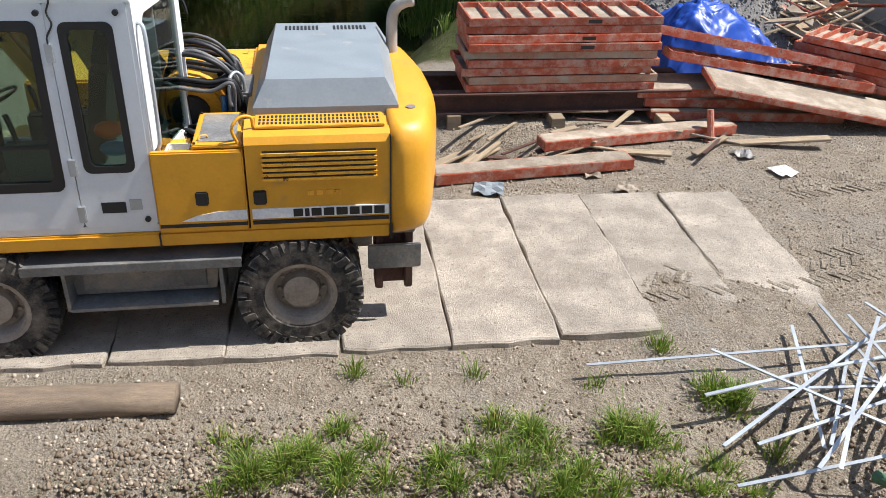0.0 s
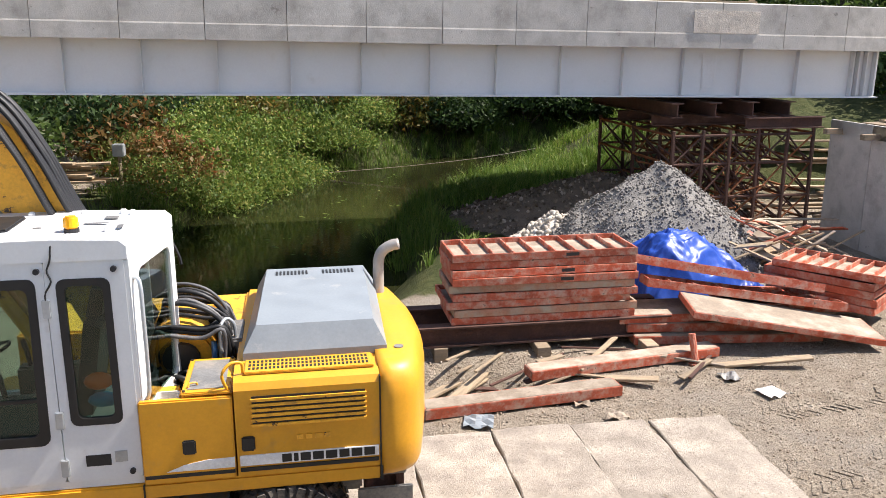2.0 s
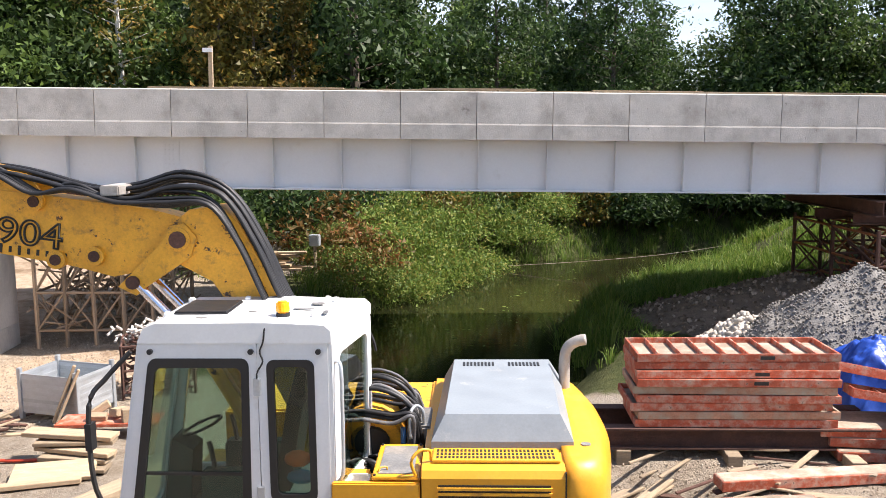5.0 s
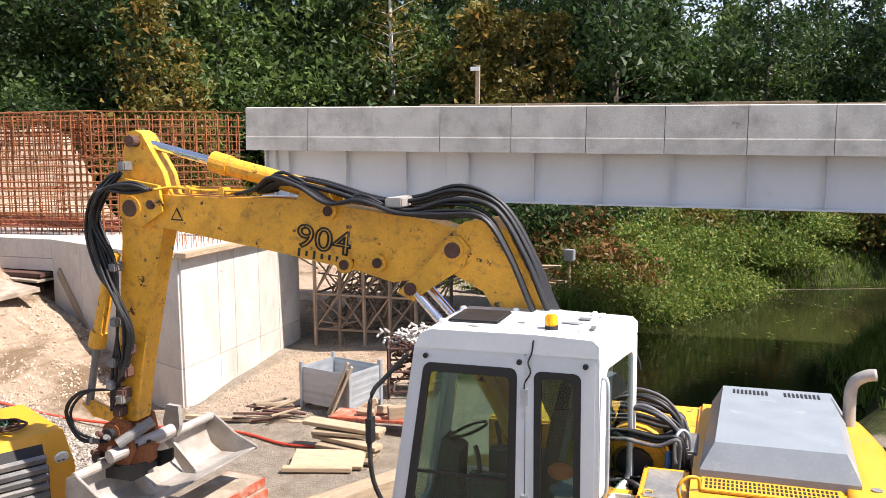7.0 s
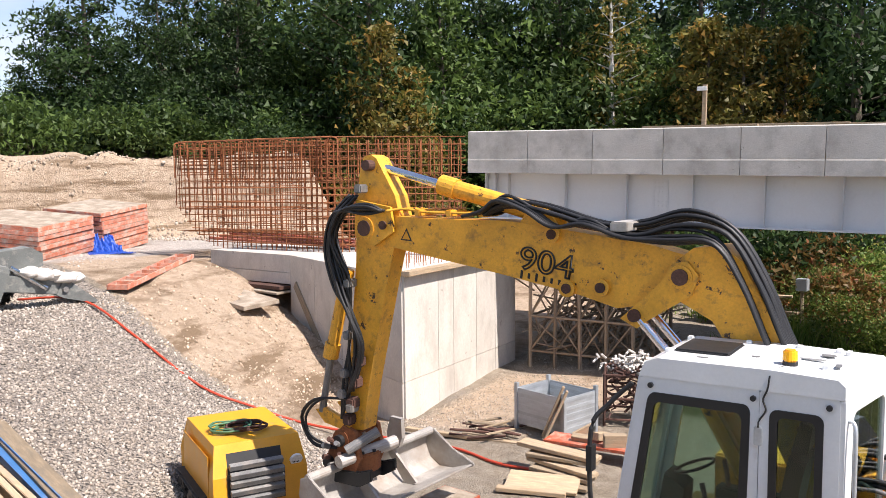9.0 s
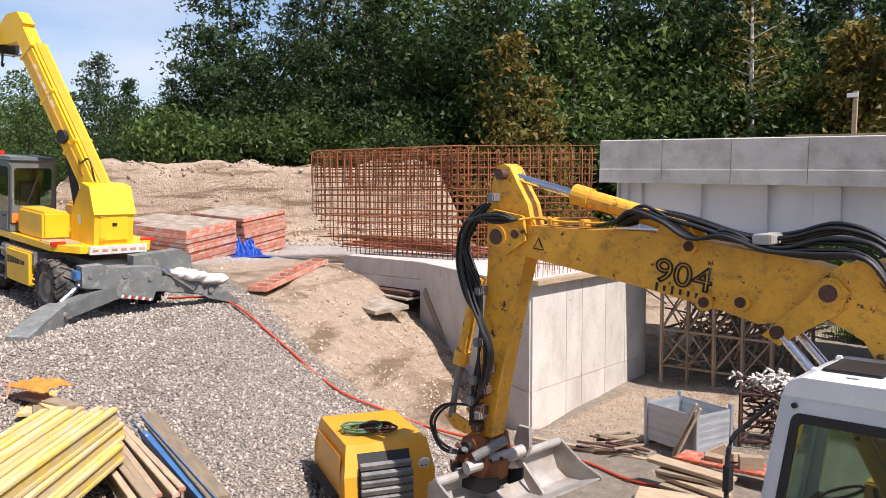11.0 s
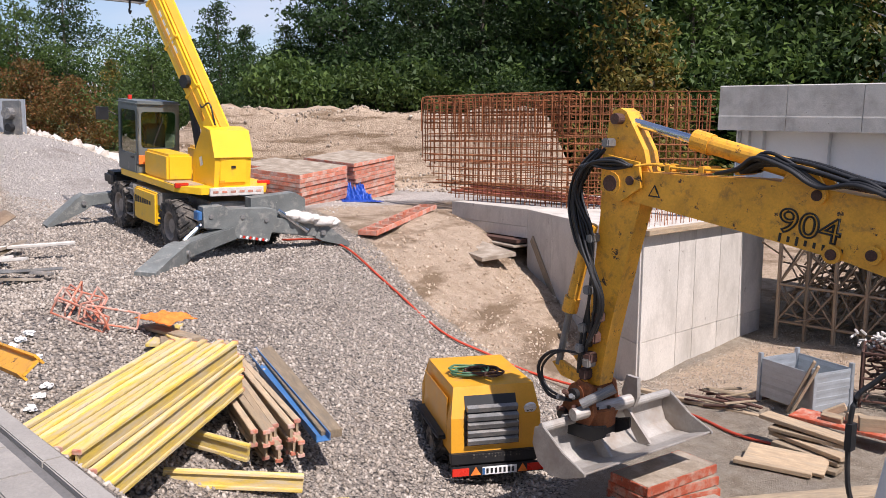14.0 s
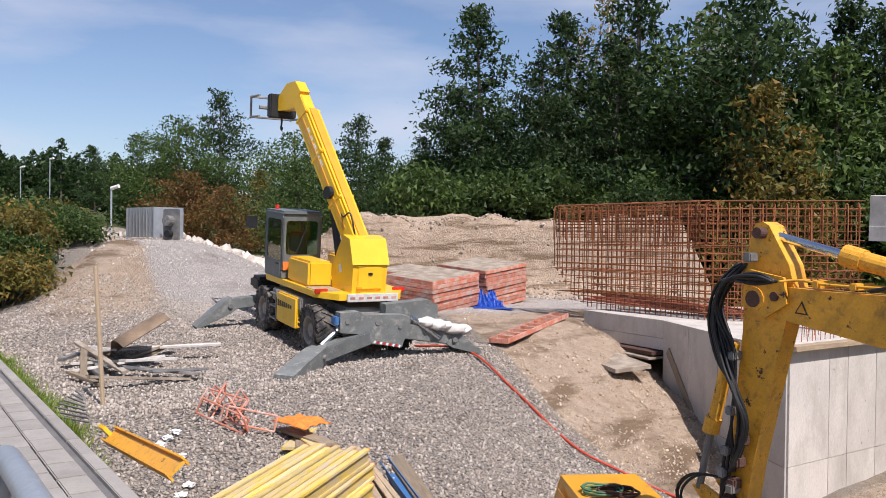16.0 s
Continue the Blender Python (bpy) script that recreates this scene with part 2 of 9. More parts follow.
M_EARTH = surface("dark_earth", (0.16, 0.12, 0.085), 0.95, vary=0.3, scale=3, fine=25, bump=0.8)
M_BLACKTEXT = surface("black_lettering", (0.015, 0.015, 0.015), 0.5, bump=0, piece=0)
M_PAPER = surface("white_sticker", (0.75, 0.75, 0.73), 0.6, bump=0, piece=0)
M_ORANGE = surface("orange_cloth", (0.9, 0.22, 0.03), 0.8, vary=0.2, scale=9, bump=0.2, piece=0)
M_SACK = surface("pale_sacking", (0.62, 0.58, 0.52), 0.9, vary=0.15, scale=9, bump=0.4)
M_GREENHOSE = surface("green_hose", (0.07, 0.17, 0.09), 0.6, vary=0.2)
M_BLUESTEEL = surface("blue_painted_steel", (0.05, 0.16, 0.36), 0.5, vary=0.15, dirt=(0.3, 0.28, 0.25), dirt_amount=0.3)
M_CABGREY = surface("grey_cab_paint", (0.13, 0.145, 0.14), 0.45, vary=0.08, dirt=(0.35, 0.32, 0.28), dirt_amount=0.15, bump=0.03)
M_ROOF_RED = surface("red_roof_tiles", (0.42, 0.12, 0.06), 0.8)
M_LOG = surface("old_log", (0.20, 0.15, 0.105), 0.9, vary=0.25, scale=4, fine=35, bump=0.5, stretch=(1, 6, 6), dirt=(0.13, 0.10, 0.08), dirt_amount=0.5)
M_LEAF_DARK = leaf_material("dark_leaves", (0.011, 0.028, 0.008), (0.058, 0.104, 0.027))
M_LEAF_MID = leaf_material("green_leaves", (0.024, 0.05, 0.011), (0.11, 0.17, 0.038))
M_LEAF_WARM = leaf_material("turning_leaves", (0.09, 0.085, 0.018), (0.22, 0.19, 0.04), (0.30, 0.17, 0.035))
M_LEAF_RUST = leaf_material("russet_leaves", (0.10, 0.075, 0.022), (0.24, 0.14, 0.04), (0.28, 0.10, 0.035))
M_GRASS = leaf_material("grass_blades", (0.09, 0.16, 0.02), (0.24, 0.34, 0.05), (0.32, 0.28, 0.10))
M_REED = leaf_material("reed_blades", (0.075, 0.15, 0.022), (0.24, 0.36, 0.06), (0.30, 0.34, 0.09))
M_LEAF_BANK = leaf_material("bank_leaves", (0.05, 0.10, 0.016), (0.21, 0.29, 0.055), (0.26, 0.24, 0.06))

# dark river water
M_WATER, n_, l_, b_ = nodes_of("river_water")
p_ = n_.new("ShaderNodeNewGeometry").outputs["Position"]
l_.new(mix_node(n_, l_, ramp_node(n_, l_, noise_node(n_, l_, p_, 0.25), 0.35, 0.65), (0.010, 0.012, 0.005), (0.024, 0.025, 0.008)), b_.inputs["Base Color"])
b_.inputs["Roughness"].default_value, b_.inputs["IOR"].default_value = 0.06, 1.33
bp_ = n_.new("ShaderNodeBump")
bp_.inputs["Strength"].default_value, bp_.inputs["Distance"].default_value = 0.10, 0.03
l_.new(noise_node(n_, l_, p_, 3.5, 3.0), bp_.inputs["Height"])
l_.new(bp_.outputs["Normal"], b_.inputs["Normal"])

# ground: earth, gravel, sand and turf by the zone weights of the sheet
M_GROUND, n_, l_, b_ = nodes_of("site_ground")
p_ = n_.new("ShaderNodeNewGeometry").outputs["Position"]
zone = n_.new("ShaderNodeVertexColor")
zone.layer_name = "zone"
sep = n_.new("ShaderNodeSeparateColor")
l_.new(zone.outputs["Color"], sep.inputs["Color"])
big_, mid_, fine_ = noise_node(n_, l_, p_, 0.55, 6.0), noise_node(n_, l_, p_, 4.0, 6.0, 0.7), noise_node(n_, l_, p_, 26.0, 4.0, 0.75)
vor = n_.new("ShaderNodeTexVoronoi")
vor.inputs["Scale"].default_value = 25.0
l_.new(p_, vor.inputs["Vector"])
earth = mix_node(n_, l_, ramp_node(n_, l_, mid_, 0.33, 0.68), (0.25, 0.20, 0.145), (0.44, 0.375, 0.29))
earth = mix_node(n_, l_, ramp_node(n_, l_, big_, 0.5, 0.68), earth, (0.33, 0.29, 0.24))
earth = mix_node(n_, l_, ramp_node(n_, l_, fine_, 0.54, 0.72), earth, (0.15, 0.12, 0.09))
earth = mix_node(n_, l_, ramp_node(n_, l_, noise_node(n_, l_, p_, 60.0, 3.0, 0.7), 0.56, 0.66), earth, (0.52, 0.45, 0.36))
gravel_c = mix_node(n_, l_, ramp_node(n_, l_, vor.outputs["Color"], 0.1, 0.9), (0.30, 0.256, 0.212), (0.60, 0.522, 0.44))
gravel_c = mix_node(n_, l_, ramp_node(n_, l_, big_, 0.52, 0.72), gravel_c, (0.29, 0.243, 0.203))
# shade in the gaps between stones, painted into the gravel colour
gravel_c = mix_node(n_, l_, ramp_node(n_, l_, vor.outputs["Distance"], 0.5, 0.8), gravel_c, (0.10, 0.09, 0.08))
sand_c = mix_node(n_, l_, ramp_node(n_, l_, mid_, 0.3, 0.7), (0.43, 0.315, 0.215), (0.64, 0.505, 0.375))
sand_c = mix_node(n_, l_, ramp_node(n_, l_, fine_, 0.60, 0.75), sand_c, (0.24, 0.175, 0.12))
lay = n_.new("ShaderNodeMapping")
lay.inputs["Scale"].default_value = (0.25, 0.25, 2.2)
l_.new(p_, lay.inputs["Vector"])
sand_c = mix_node(n_, l_, ramp_node(n_, l_, noise_node(n_, l_, lay.outputs["Vector"], 1.3, 6.0, 0.65), 0.50, 0.60), sand_c, (0.27, 0.19, 0.12))
turf_c = mix_node(n_, l_, ramp_node(n_, l_, mid_, 0.35, 0.65), (0.045, 0.06, 0.018), (0.10, 0.105, 0.04))
wob = n_.new("ShaderNodeMath")
wob.operation = "MULTIPLY_ADD"
wob.inputs[1].default_value, wob.inputs[2].default_value = 0.5, -0.25
l_.new(mid_, wob.inputs[0])


def zone_mask(socket):
    add = n_.new("ShaderNodeMath")
    l_.new(sep.outputs[socket], add.inputs[0]), l_.new(wob.outputs[0], add.inputs[1])
    return ramp_node(n_, l_, add.outputs[0], 0.4, 0.6)


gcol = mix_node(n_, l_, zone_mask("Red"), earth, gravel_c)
pale_c = mix_node(n_, l_, ramp_node(n_, l_, vor.outputs["Color"], 0.1, 0.9), (0.40, 0.355, 0.31), (0.66, 0.605, 0.545))
pale_c = mix_node(n_, l_, ramp_node(n_, l_, big_, 0.5, 0.66), pale_c, (0.36, 0.31, 0.265))
gcol = mix_node(n_, l_, zone_mask("Green"), gcol, sand_c)
yard_ = n_.new("ShaderNodeMath")
l_.new(zone.outputs["Alpha"], yard_.inputs[0]), l_.new(wob.outputs[0], yard_.inputs[1])
gcol = mix_node(n_, l_, ramp_node(n_, l_, yard_.outputs[0], 0.35, 0.65), gcol, pale_c)
gcol = mix_node(n_, l_, zone_mask("Blue"), gcol, turf_c)
l_.new(gcol, b_.inputs["Base Color"])
b_.inputs["Roughness"].default_value, b_.inputs["Specular IOR Level"].default_value = 0.95, 0.2
hsum = n_.new("ShaderNodeMath")
l_.new(mid_, hsum.inputs[0]), l_.new(fine_, hsum.inputs[1])
pit = n_.new("ShaderNodeMath")
pit.operation = "MULTIPLY"
l_.new(vor.outputs["Distance"], pit.inputs[0]), l_.new(zone_mask("Red"), pit.inputs[1])
stony = n_.new("ShaderNodeMath")
stony.operation = "MULTIPLY_ADD"
stony.inputs[1].default_value = -0.75
l_.new(pit.outputs[0], stony.inputs[0]), l_.new(hsum.outputs[0], stony.inputs[2])
bp_ = n_.new("ShaderNodeBump")
bp_.inputs["Strength"].default_value, bp_.inputs["Distance"].default_value = 1.0, 0.09
l_.new(stony.outputs[0], bp_.inputs["Height"])
l_.new(bp_.outputs["Normal"], b_.inputs["Normal"])


# ---------------------------------------------------------------- building tools
def thing(name, label, category, m=None, group="", kind=""):
    ob = tagged(new(name), label, category, group, kind)
    ob.empty_display_size = 0.1
    if m is not None:
        ob.matrix_basis = m
    return ob


def site(u, v, z=0.0, rx=0, ry=0, rz=0):
    return SITE @ pose(u, v, z, rx, ry, rz)


def mesh_of(bm, name, material, smooth=False, bevel=0.0):
    if bevel:
        edges = [e for e in bm.edges if len(e.link_faces) == 2 and e.calc_face_angle(0) > 0.5]
        bmesh.ops.bevel(bm, geom=edges, offset=bevel, segments=2, affect="EDGES", clamp_overlap=True)
    bmesh.ops.recalc_face_normals(bm, faces=bm.faces)
    me = bpy.data.meshes.new(name)
    bm.to_mesh(me)
    bm.free()
    me.materials.append(material)
    if smooth:
        for p in me.polygons:
            p.use_smooth = True
    return me


def part(name, bm, material, parent=None, label="", m=None, smooth=False, bevel=0.0):
    me = bm if isinstance(bm, bpy.types.Mesh) else mesh_of(bm, name, material, smooth, bevel)
    ob = new(name, me)
    ob.parent = parent
    if m is not None:
        ob.matrix_basis = m
    return tagged(ob, label)


def box(bm, x0, x1, y0, y1, z0, z1, m=None):
    mm = Matrix.LocRotScale(((x0 + x1) / 2, (y0 + y1) / 2, (z0 + z1) / 2), None, (abs(x1 - x0), abs(y1 - y0), abs(z1 - z0)))
    bmesh.ops.create_cube(bm, size=1, matrix=(m @ mm) if m is not None else mm)
    return bm


def B(*a, **k):
    return box(bmesh.new(), *a, **k)


def between(p0, p1):
    p0, p1 = Vector(p0), Vector(p1)
    d = p1 - p0
    return Matrix.Translation((p0 + p1) / 2) @ d.to_track_quat("Z", "Y").to_matrix().to_4x4(), d.length


def cyl(bm, p0, p1, r0, r1=None, seg=16, caps=True):
    m, length = between(p0, p1)
    bmesh.ops.create_cone(bm, cap_ends=caps, segments=seg, radius1=r0, radius2=r0 if r1 is None else r1, depth=length, matrix=m)
    return bm


def C(*a, **k):
    return cyl(bmesh.new(), *a, **k)


def prism(bm, profile, y0, y1):
    """A polygon in x and z, drawn out from y0 to y1."""
    a = [bm.verts.new((x, y0, z)) for x, z in profile]
    b = [bm.verts.new((x, y1, z)) for x, z in profile]
    bm.faces.new(a), bm.faces.new(b[::-1])
    for i in range(len(a)):
        j = (i + 1) % len(a)
        bm.faces.new((a[i], b[i], b[j], a[j]))
    return bm


def tube(bm, points, r, seg=8, closed=False):
    """A round tube through points, smoothed by a spline."""
    P = [Vector(p) for p in points]
    path = []
    for i in range(len(P) - 1):
        a, b, c, d = P[max(i - 1, 0)], P[i], P[i + 1], P[min(i + 2, len(P) - 1)]
        for k in range(5):
            t = k / 5
            path.append(0.5 * ((2 * b) + (c - a) * t + (2 * a - 5 * b + 4 * c - d) * t * t + (3 * b - a - 3 * c + d) * t ** 3))
    path.append(P[-1])
    rings, up = [], Vector((0.31, 0.17, 0.93)).normalized()
    for i, p in enumerate(path):
        d = (path[min(i + 1, len(path) - 1)] - path[max(i - 1, 0)]).normalized()
        s = d.cross(up)
        s = s.normalized() if s.length > 1e-4 else d.orthogonal().normalized()
        w = d.cross(s).normalized()
        rings.append([bm.verts.new(p + r * (math.cos(a) * s + math.sin(a) * w)) for a in [2 * math.pi * k / seg for k in range(seg)]])
    for a, b in zip(rings, rings[1:]):
        for k in range(seg):
            bm.faces.new((a[k], a[(k + 1) % seg], b[(k + 1) % seg], b[k]))
    bm.faces.new(rings[0][::-1]), bm.faces.new(rings[-1])
    return bm


def rrect(x0, x1, z0, z1, r, k=4):
    pts = []
    for cx, cz, a0 in ((x1 - r, z1 - r, 0), (x0 + r, z1 - r, 90), (x0 + r, z0 + r, 180), (x1 - r, z0 + r, 270)):
        pts += [(cx + r * math.cos(radians(a0 + 90 * i / k)), cz + r * math.sin(radians(a0 + 90 * i / k))) for i in range(k + 1)]
    return pts


def ring(bm, outer, inner, y0, y1):
    """A flat panel in x and z with an opening through it, y0 to y1 thick."""
    loops = [[bm.verts.new((x, y, z)) for x, z in pts] for pts, y in ((outer, y0), (inner, y0), (inner, y1), (outer, y1))]
    n = len(outer)
    for a, b in zip(loops, loops[1:] + loops[:1]):
        for i in range(n):
            j = (i + 1) % n
            bm.faces.new((a[i], a[j], b[j], b[i]))
    return bm


BARS = {}


def bar(name, p0, p1, r, material, parent=None, seg=6, label=""):
    """A straight round bar; bars of one material share one mesh."""
    key = (material.name, seg)
    if key not in BARS:
        bm = bmesh.new()
        bmesh.ops.create_cone(bm, cap_ends=True, segments=seg, radius1=1, radius2=1, depth=1)
        BARS[key] = mesh_of(bm, "bar", material)
    m, length = between(p0, p1)
    ob = new(name, BARS[key])
    ob.parent = parent
    ob.matrix_basis = m @ Matrix.Diagonal((r, r, length, 1))
    return tagged(ob, label)


BOXES = {}


def board(name, sx, sy, sz, m, material, parent=None, label="", bevel=0.006):
    """A board or block, centred at m; alike boards share one mesh."""
    key = (round(sx, 3), round(sy, 3), round(sz, 3), material.name)
    if key not in BOXES:
        BOXES[key] = mesh_of(B(-sx / 2, sx / 2, -sy / 2, sy / 2, -sz / 2, sz / 2), "board", material, bevel=min(bevel, sz * 0.2))
    ob = new(name, BOXES[key])
    ob.parent = parent
    ob.matrix_basis = m
    return tagged(ob, label)


def writing(text, size, m, material, parent, name="lettering", extrude=0.002, bold=0.0, outline=0.0):
    cu = bpy.data.curves.new(name, "FONT")
    cu.body, cu.size, cu.extrude, cu.offset = text, size, extrude, bold
    if outline:
        cu.fill_mode, cu.bevel_depth, cu.bevel_resolution = "NONE", outline, 0
    tmp = new("tmp", cu)
    bpy.context.view_layer.update()
    me = bpy.data.meshes.new_from_object(tmp)
    bpy.data.objects.remove(tmp)
    me.materials.clear()
    me.materials.append(material)
    ob = new(name, me)
    ob.parent, ob.matrix_basis = parent, m
    return ob


def smoothstep(t):
    t = np.clip(t, 0, 1)
    return t * t * (3 - 2 * t)


# ---------------------------------------------------------------- the lie of the land
CS, SN = math.cos(radians(SITE_TURN)), math.sin(radians(SITE_TURN))


def waves(x, y, seed, scale, octaves=4):
    """Cheap smooth noise by turned sine waves."""
    r = random.Random(seed)
    out, amp, total = 0, 1.0, 0.0
    for o in range(octaves):
        for k in range(4):
            a, ph, f = r.uniform(0, 6.28), r.uniform(0, 6.28), scale * 2 ** o * r.uniform(0.7, 1.4)
            out = out + amp * np.sin((x * math.cos(a) + y * math.sin(a)) * f + ph)
            total += amp
        amp *= 0.55
    return out / total * 1.6


RIVER = [(-3.4, 16.8, 2.6), (-3.7, 19, 3.3), (-3.7, 22, 2.9), (-2.9, 27, 3.4), (-0.9, 32, 3.9), (3.5, 36.0, 3.0), (12, 38.5, 2.6), (40, 44, 3), (120, 70, 4)]


def river_depth(x, y):
    """Distance outside the river's edge; negative in the water."""
    best = np.full(np.shape(x), 1e9)
    for (ax, ay, aw), (bx, by, bw) in zip(RIVER, RIVER[1:]):
        t = np.clip(((x - ax) * (bx - ax) + (y - ay) * (by - ay)) / ((bx - ax) ** 2 + (by - ay) ** 2), 0, 1)
        best = np.minimum(best, np.hypot(x - ax - t * (bx - ax), y - ay - t * (by - ay)) - (aw + t * (bw - aw)))
    return best + 0.35 * waves(x, y, 5, 0.7, 2)


def cliff(x, y):
    """How far behind the foot of the cut bank."""
    nx, ny = -0.80, 0.60
    d = (x + 30.8) * nx + (y - 15.5) * ny + 0.8 * waves(x, y, 11, 0.35, 3)
    along = (x + 30.8) * 0.60 + (y - 15.5) * 0.80
    return d, along


def height(x, y):
    x, y = np.asarray(x, float), np.asarray(y, float)
    u, v = x * CS + y * SN, -x * SN + y * CS
    ramp = 2.25 * np.clip((-u - (4.6 + 0.44 * v)) / 6.6, 0, 1.0)
    k = ramp / 2.25
    ramp = 2.25 * (0.55 * k + 0.45 * smoothstep(k))
    ramp = ramp * smoothstep((34 - v) / 6) + 0.012 * np.maximum(0, -u - 20)
    z = ramp + 0.035 * waves(x, y, 1, 0.9) + 0.03 * waves(x, y, 2, 3.0, 3)
    # the pit along the wing wall
    z = z - 0.55 * np.exp(-((u + 10.9) / 1.3) ** 2 - ((v - 14.1) / 1.2) ** 2)
    z = z - 0.18 * np.exp(-((u + 16.0) / 2.6) ** 2 - ((v - 16.4) / 0.9) ** 2)
    z = z + 0.30 * waves(x, y, 3, 1.6) * np.exp(-((u + 13.5) / 3.6) ** 2 - ((v - 13.3) / 2.4) ** 2)
    z = z - 0.24 * smoothstep((x + 21.2) / 2.6) * smoothstep((-10.5 - x) / 3.5) * smoothstep((v - 1.5) / 1.5) * smoothstep((14.5 - v) / 3)
    z = z - 0.26 * np.exp(-((u + 9.4) / 1.8) ** 2 - ((v - 15.8) / 3.6) ** 2)
    z = z + 0.24 * np.exp(-((u + 16.6) / 1.9) ** 2 - ((v - 15.9) / 1.1) ** 2)
    # road embankment in front of the pavement
    z = np.maximum(z, 2.9 - np.maximum(0, v - 1.05) * (1.1 + 0.35 * smoothstep((-u - 5) / 5)))
    # hollow beside the slab road, right of the grass
    z = z - 0.42 * np.exp(-((x - 3.0) / 0.9) ** 2 - ((y - 4.75) / 0.42) ** 2) - 0.25 * smoothstep((4.35 - y) / 0.5) * (np.abs(x) < 6) * (y > 3.2) * smoothstep((v - 3.2) / 0.4)
    # river and its banks
    d = river_depth(x, y)
    bed = -1.75 + 1.75 * smoothstep((d + 1.0) / 2.6)
    far_bank = 0.9 * smoothstep((d - 0.5) / 5) * smoothstep((y - 24) / 8)
    z = np.where(d < 1.6, np.minimum(z, bed), z) + far_bank
    z = z + 0.5 * smoothstep((x - 3) / 3) * smoothstep((y - 30) / 6) * (d > 0)
    # earth slope rising to the bridge end behind the tower
    z = z + 2.0 * smoothstep((u - 10.0) / 5.5) * smoothstep((v - 19.5) / 3.0) * smoothstep((34 - v) / 5) * (1 + 0.12 * waves(x, y, 19, 1.6))
    # undercut hole behind the slab road
    z = z - 0.8 * np.exp(-((x - 0.7) / 0.9) ** 2 - ((y - 10.6) / 0.5) ** 2)
    # cut bank of sand
    cd, al = cliff(x, y)
    bank = (3.0 + 0.15 * waves(x, y, 13, 0.5) + 0.35 * waves(x, y, 14, 1.3)) * (0.82 * smoothstep(cd / 0.5) + 0.18 * smoothstep((cd + 1.2) / 1.2)) * smoothstep((9.5 - al) / 2.2) * smoothstep((al + 10) / 4)
    z = z + bank * smoothstep((40 - cd) / 20)
    # spoil along the verge on the far left
    z = z + 1.9 * smoothstep((-x - 22) / 13) * smoothstep((10 - y) / 6)
    z = z + 1.35 * np.exp(-((x + 26.5) / 4.2) ** 2 - ((y - 1.2 + 0.25 * (x + 26.5)) / 1.5) ** 2) * (1 + 0.2 * waves(x, y, 17, 1.2))
    # hills far away to the left
    r = np.hypot(x, y)
    left = smoothstep((-x - 50) / 60)
    z = z + left * 0.034 * np.maximum(0, r - 60) * smoothstep((900 - r) / 300)
    return z


def at(x, y, dz=0.0):
    return Vector((x, y, float(height(x, y)) + dz))


def axis_steps(lo, a, b, hi, step):
    out, s, p = list(np.arange(a, b + step / 2, step)), step, b
    while p < hi:
        s *= 1.25
        p += s
        out.append(p)
    s, p = step, a
    while p > lo:
        s *= 1.25
        p -= s
        out.insert(0, p)
    return np.array(out)


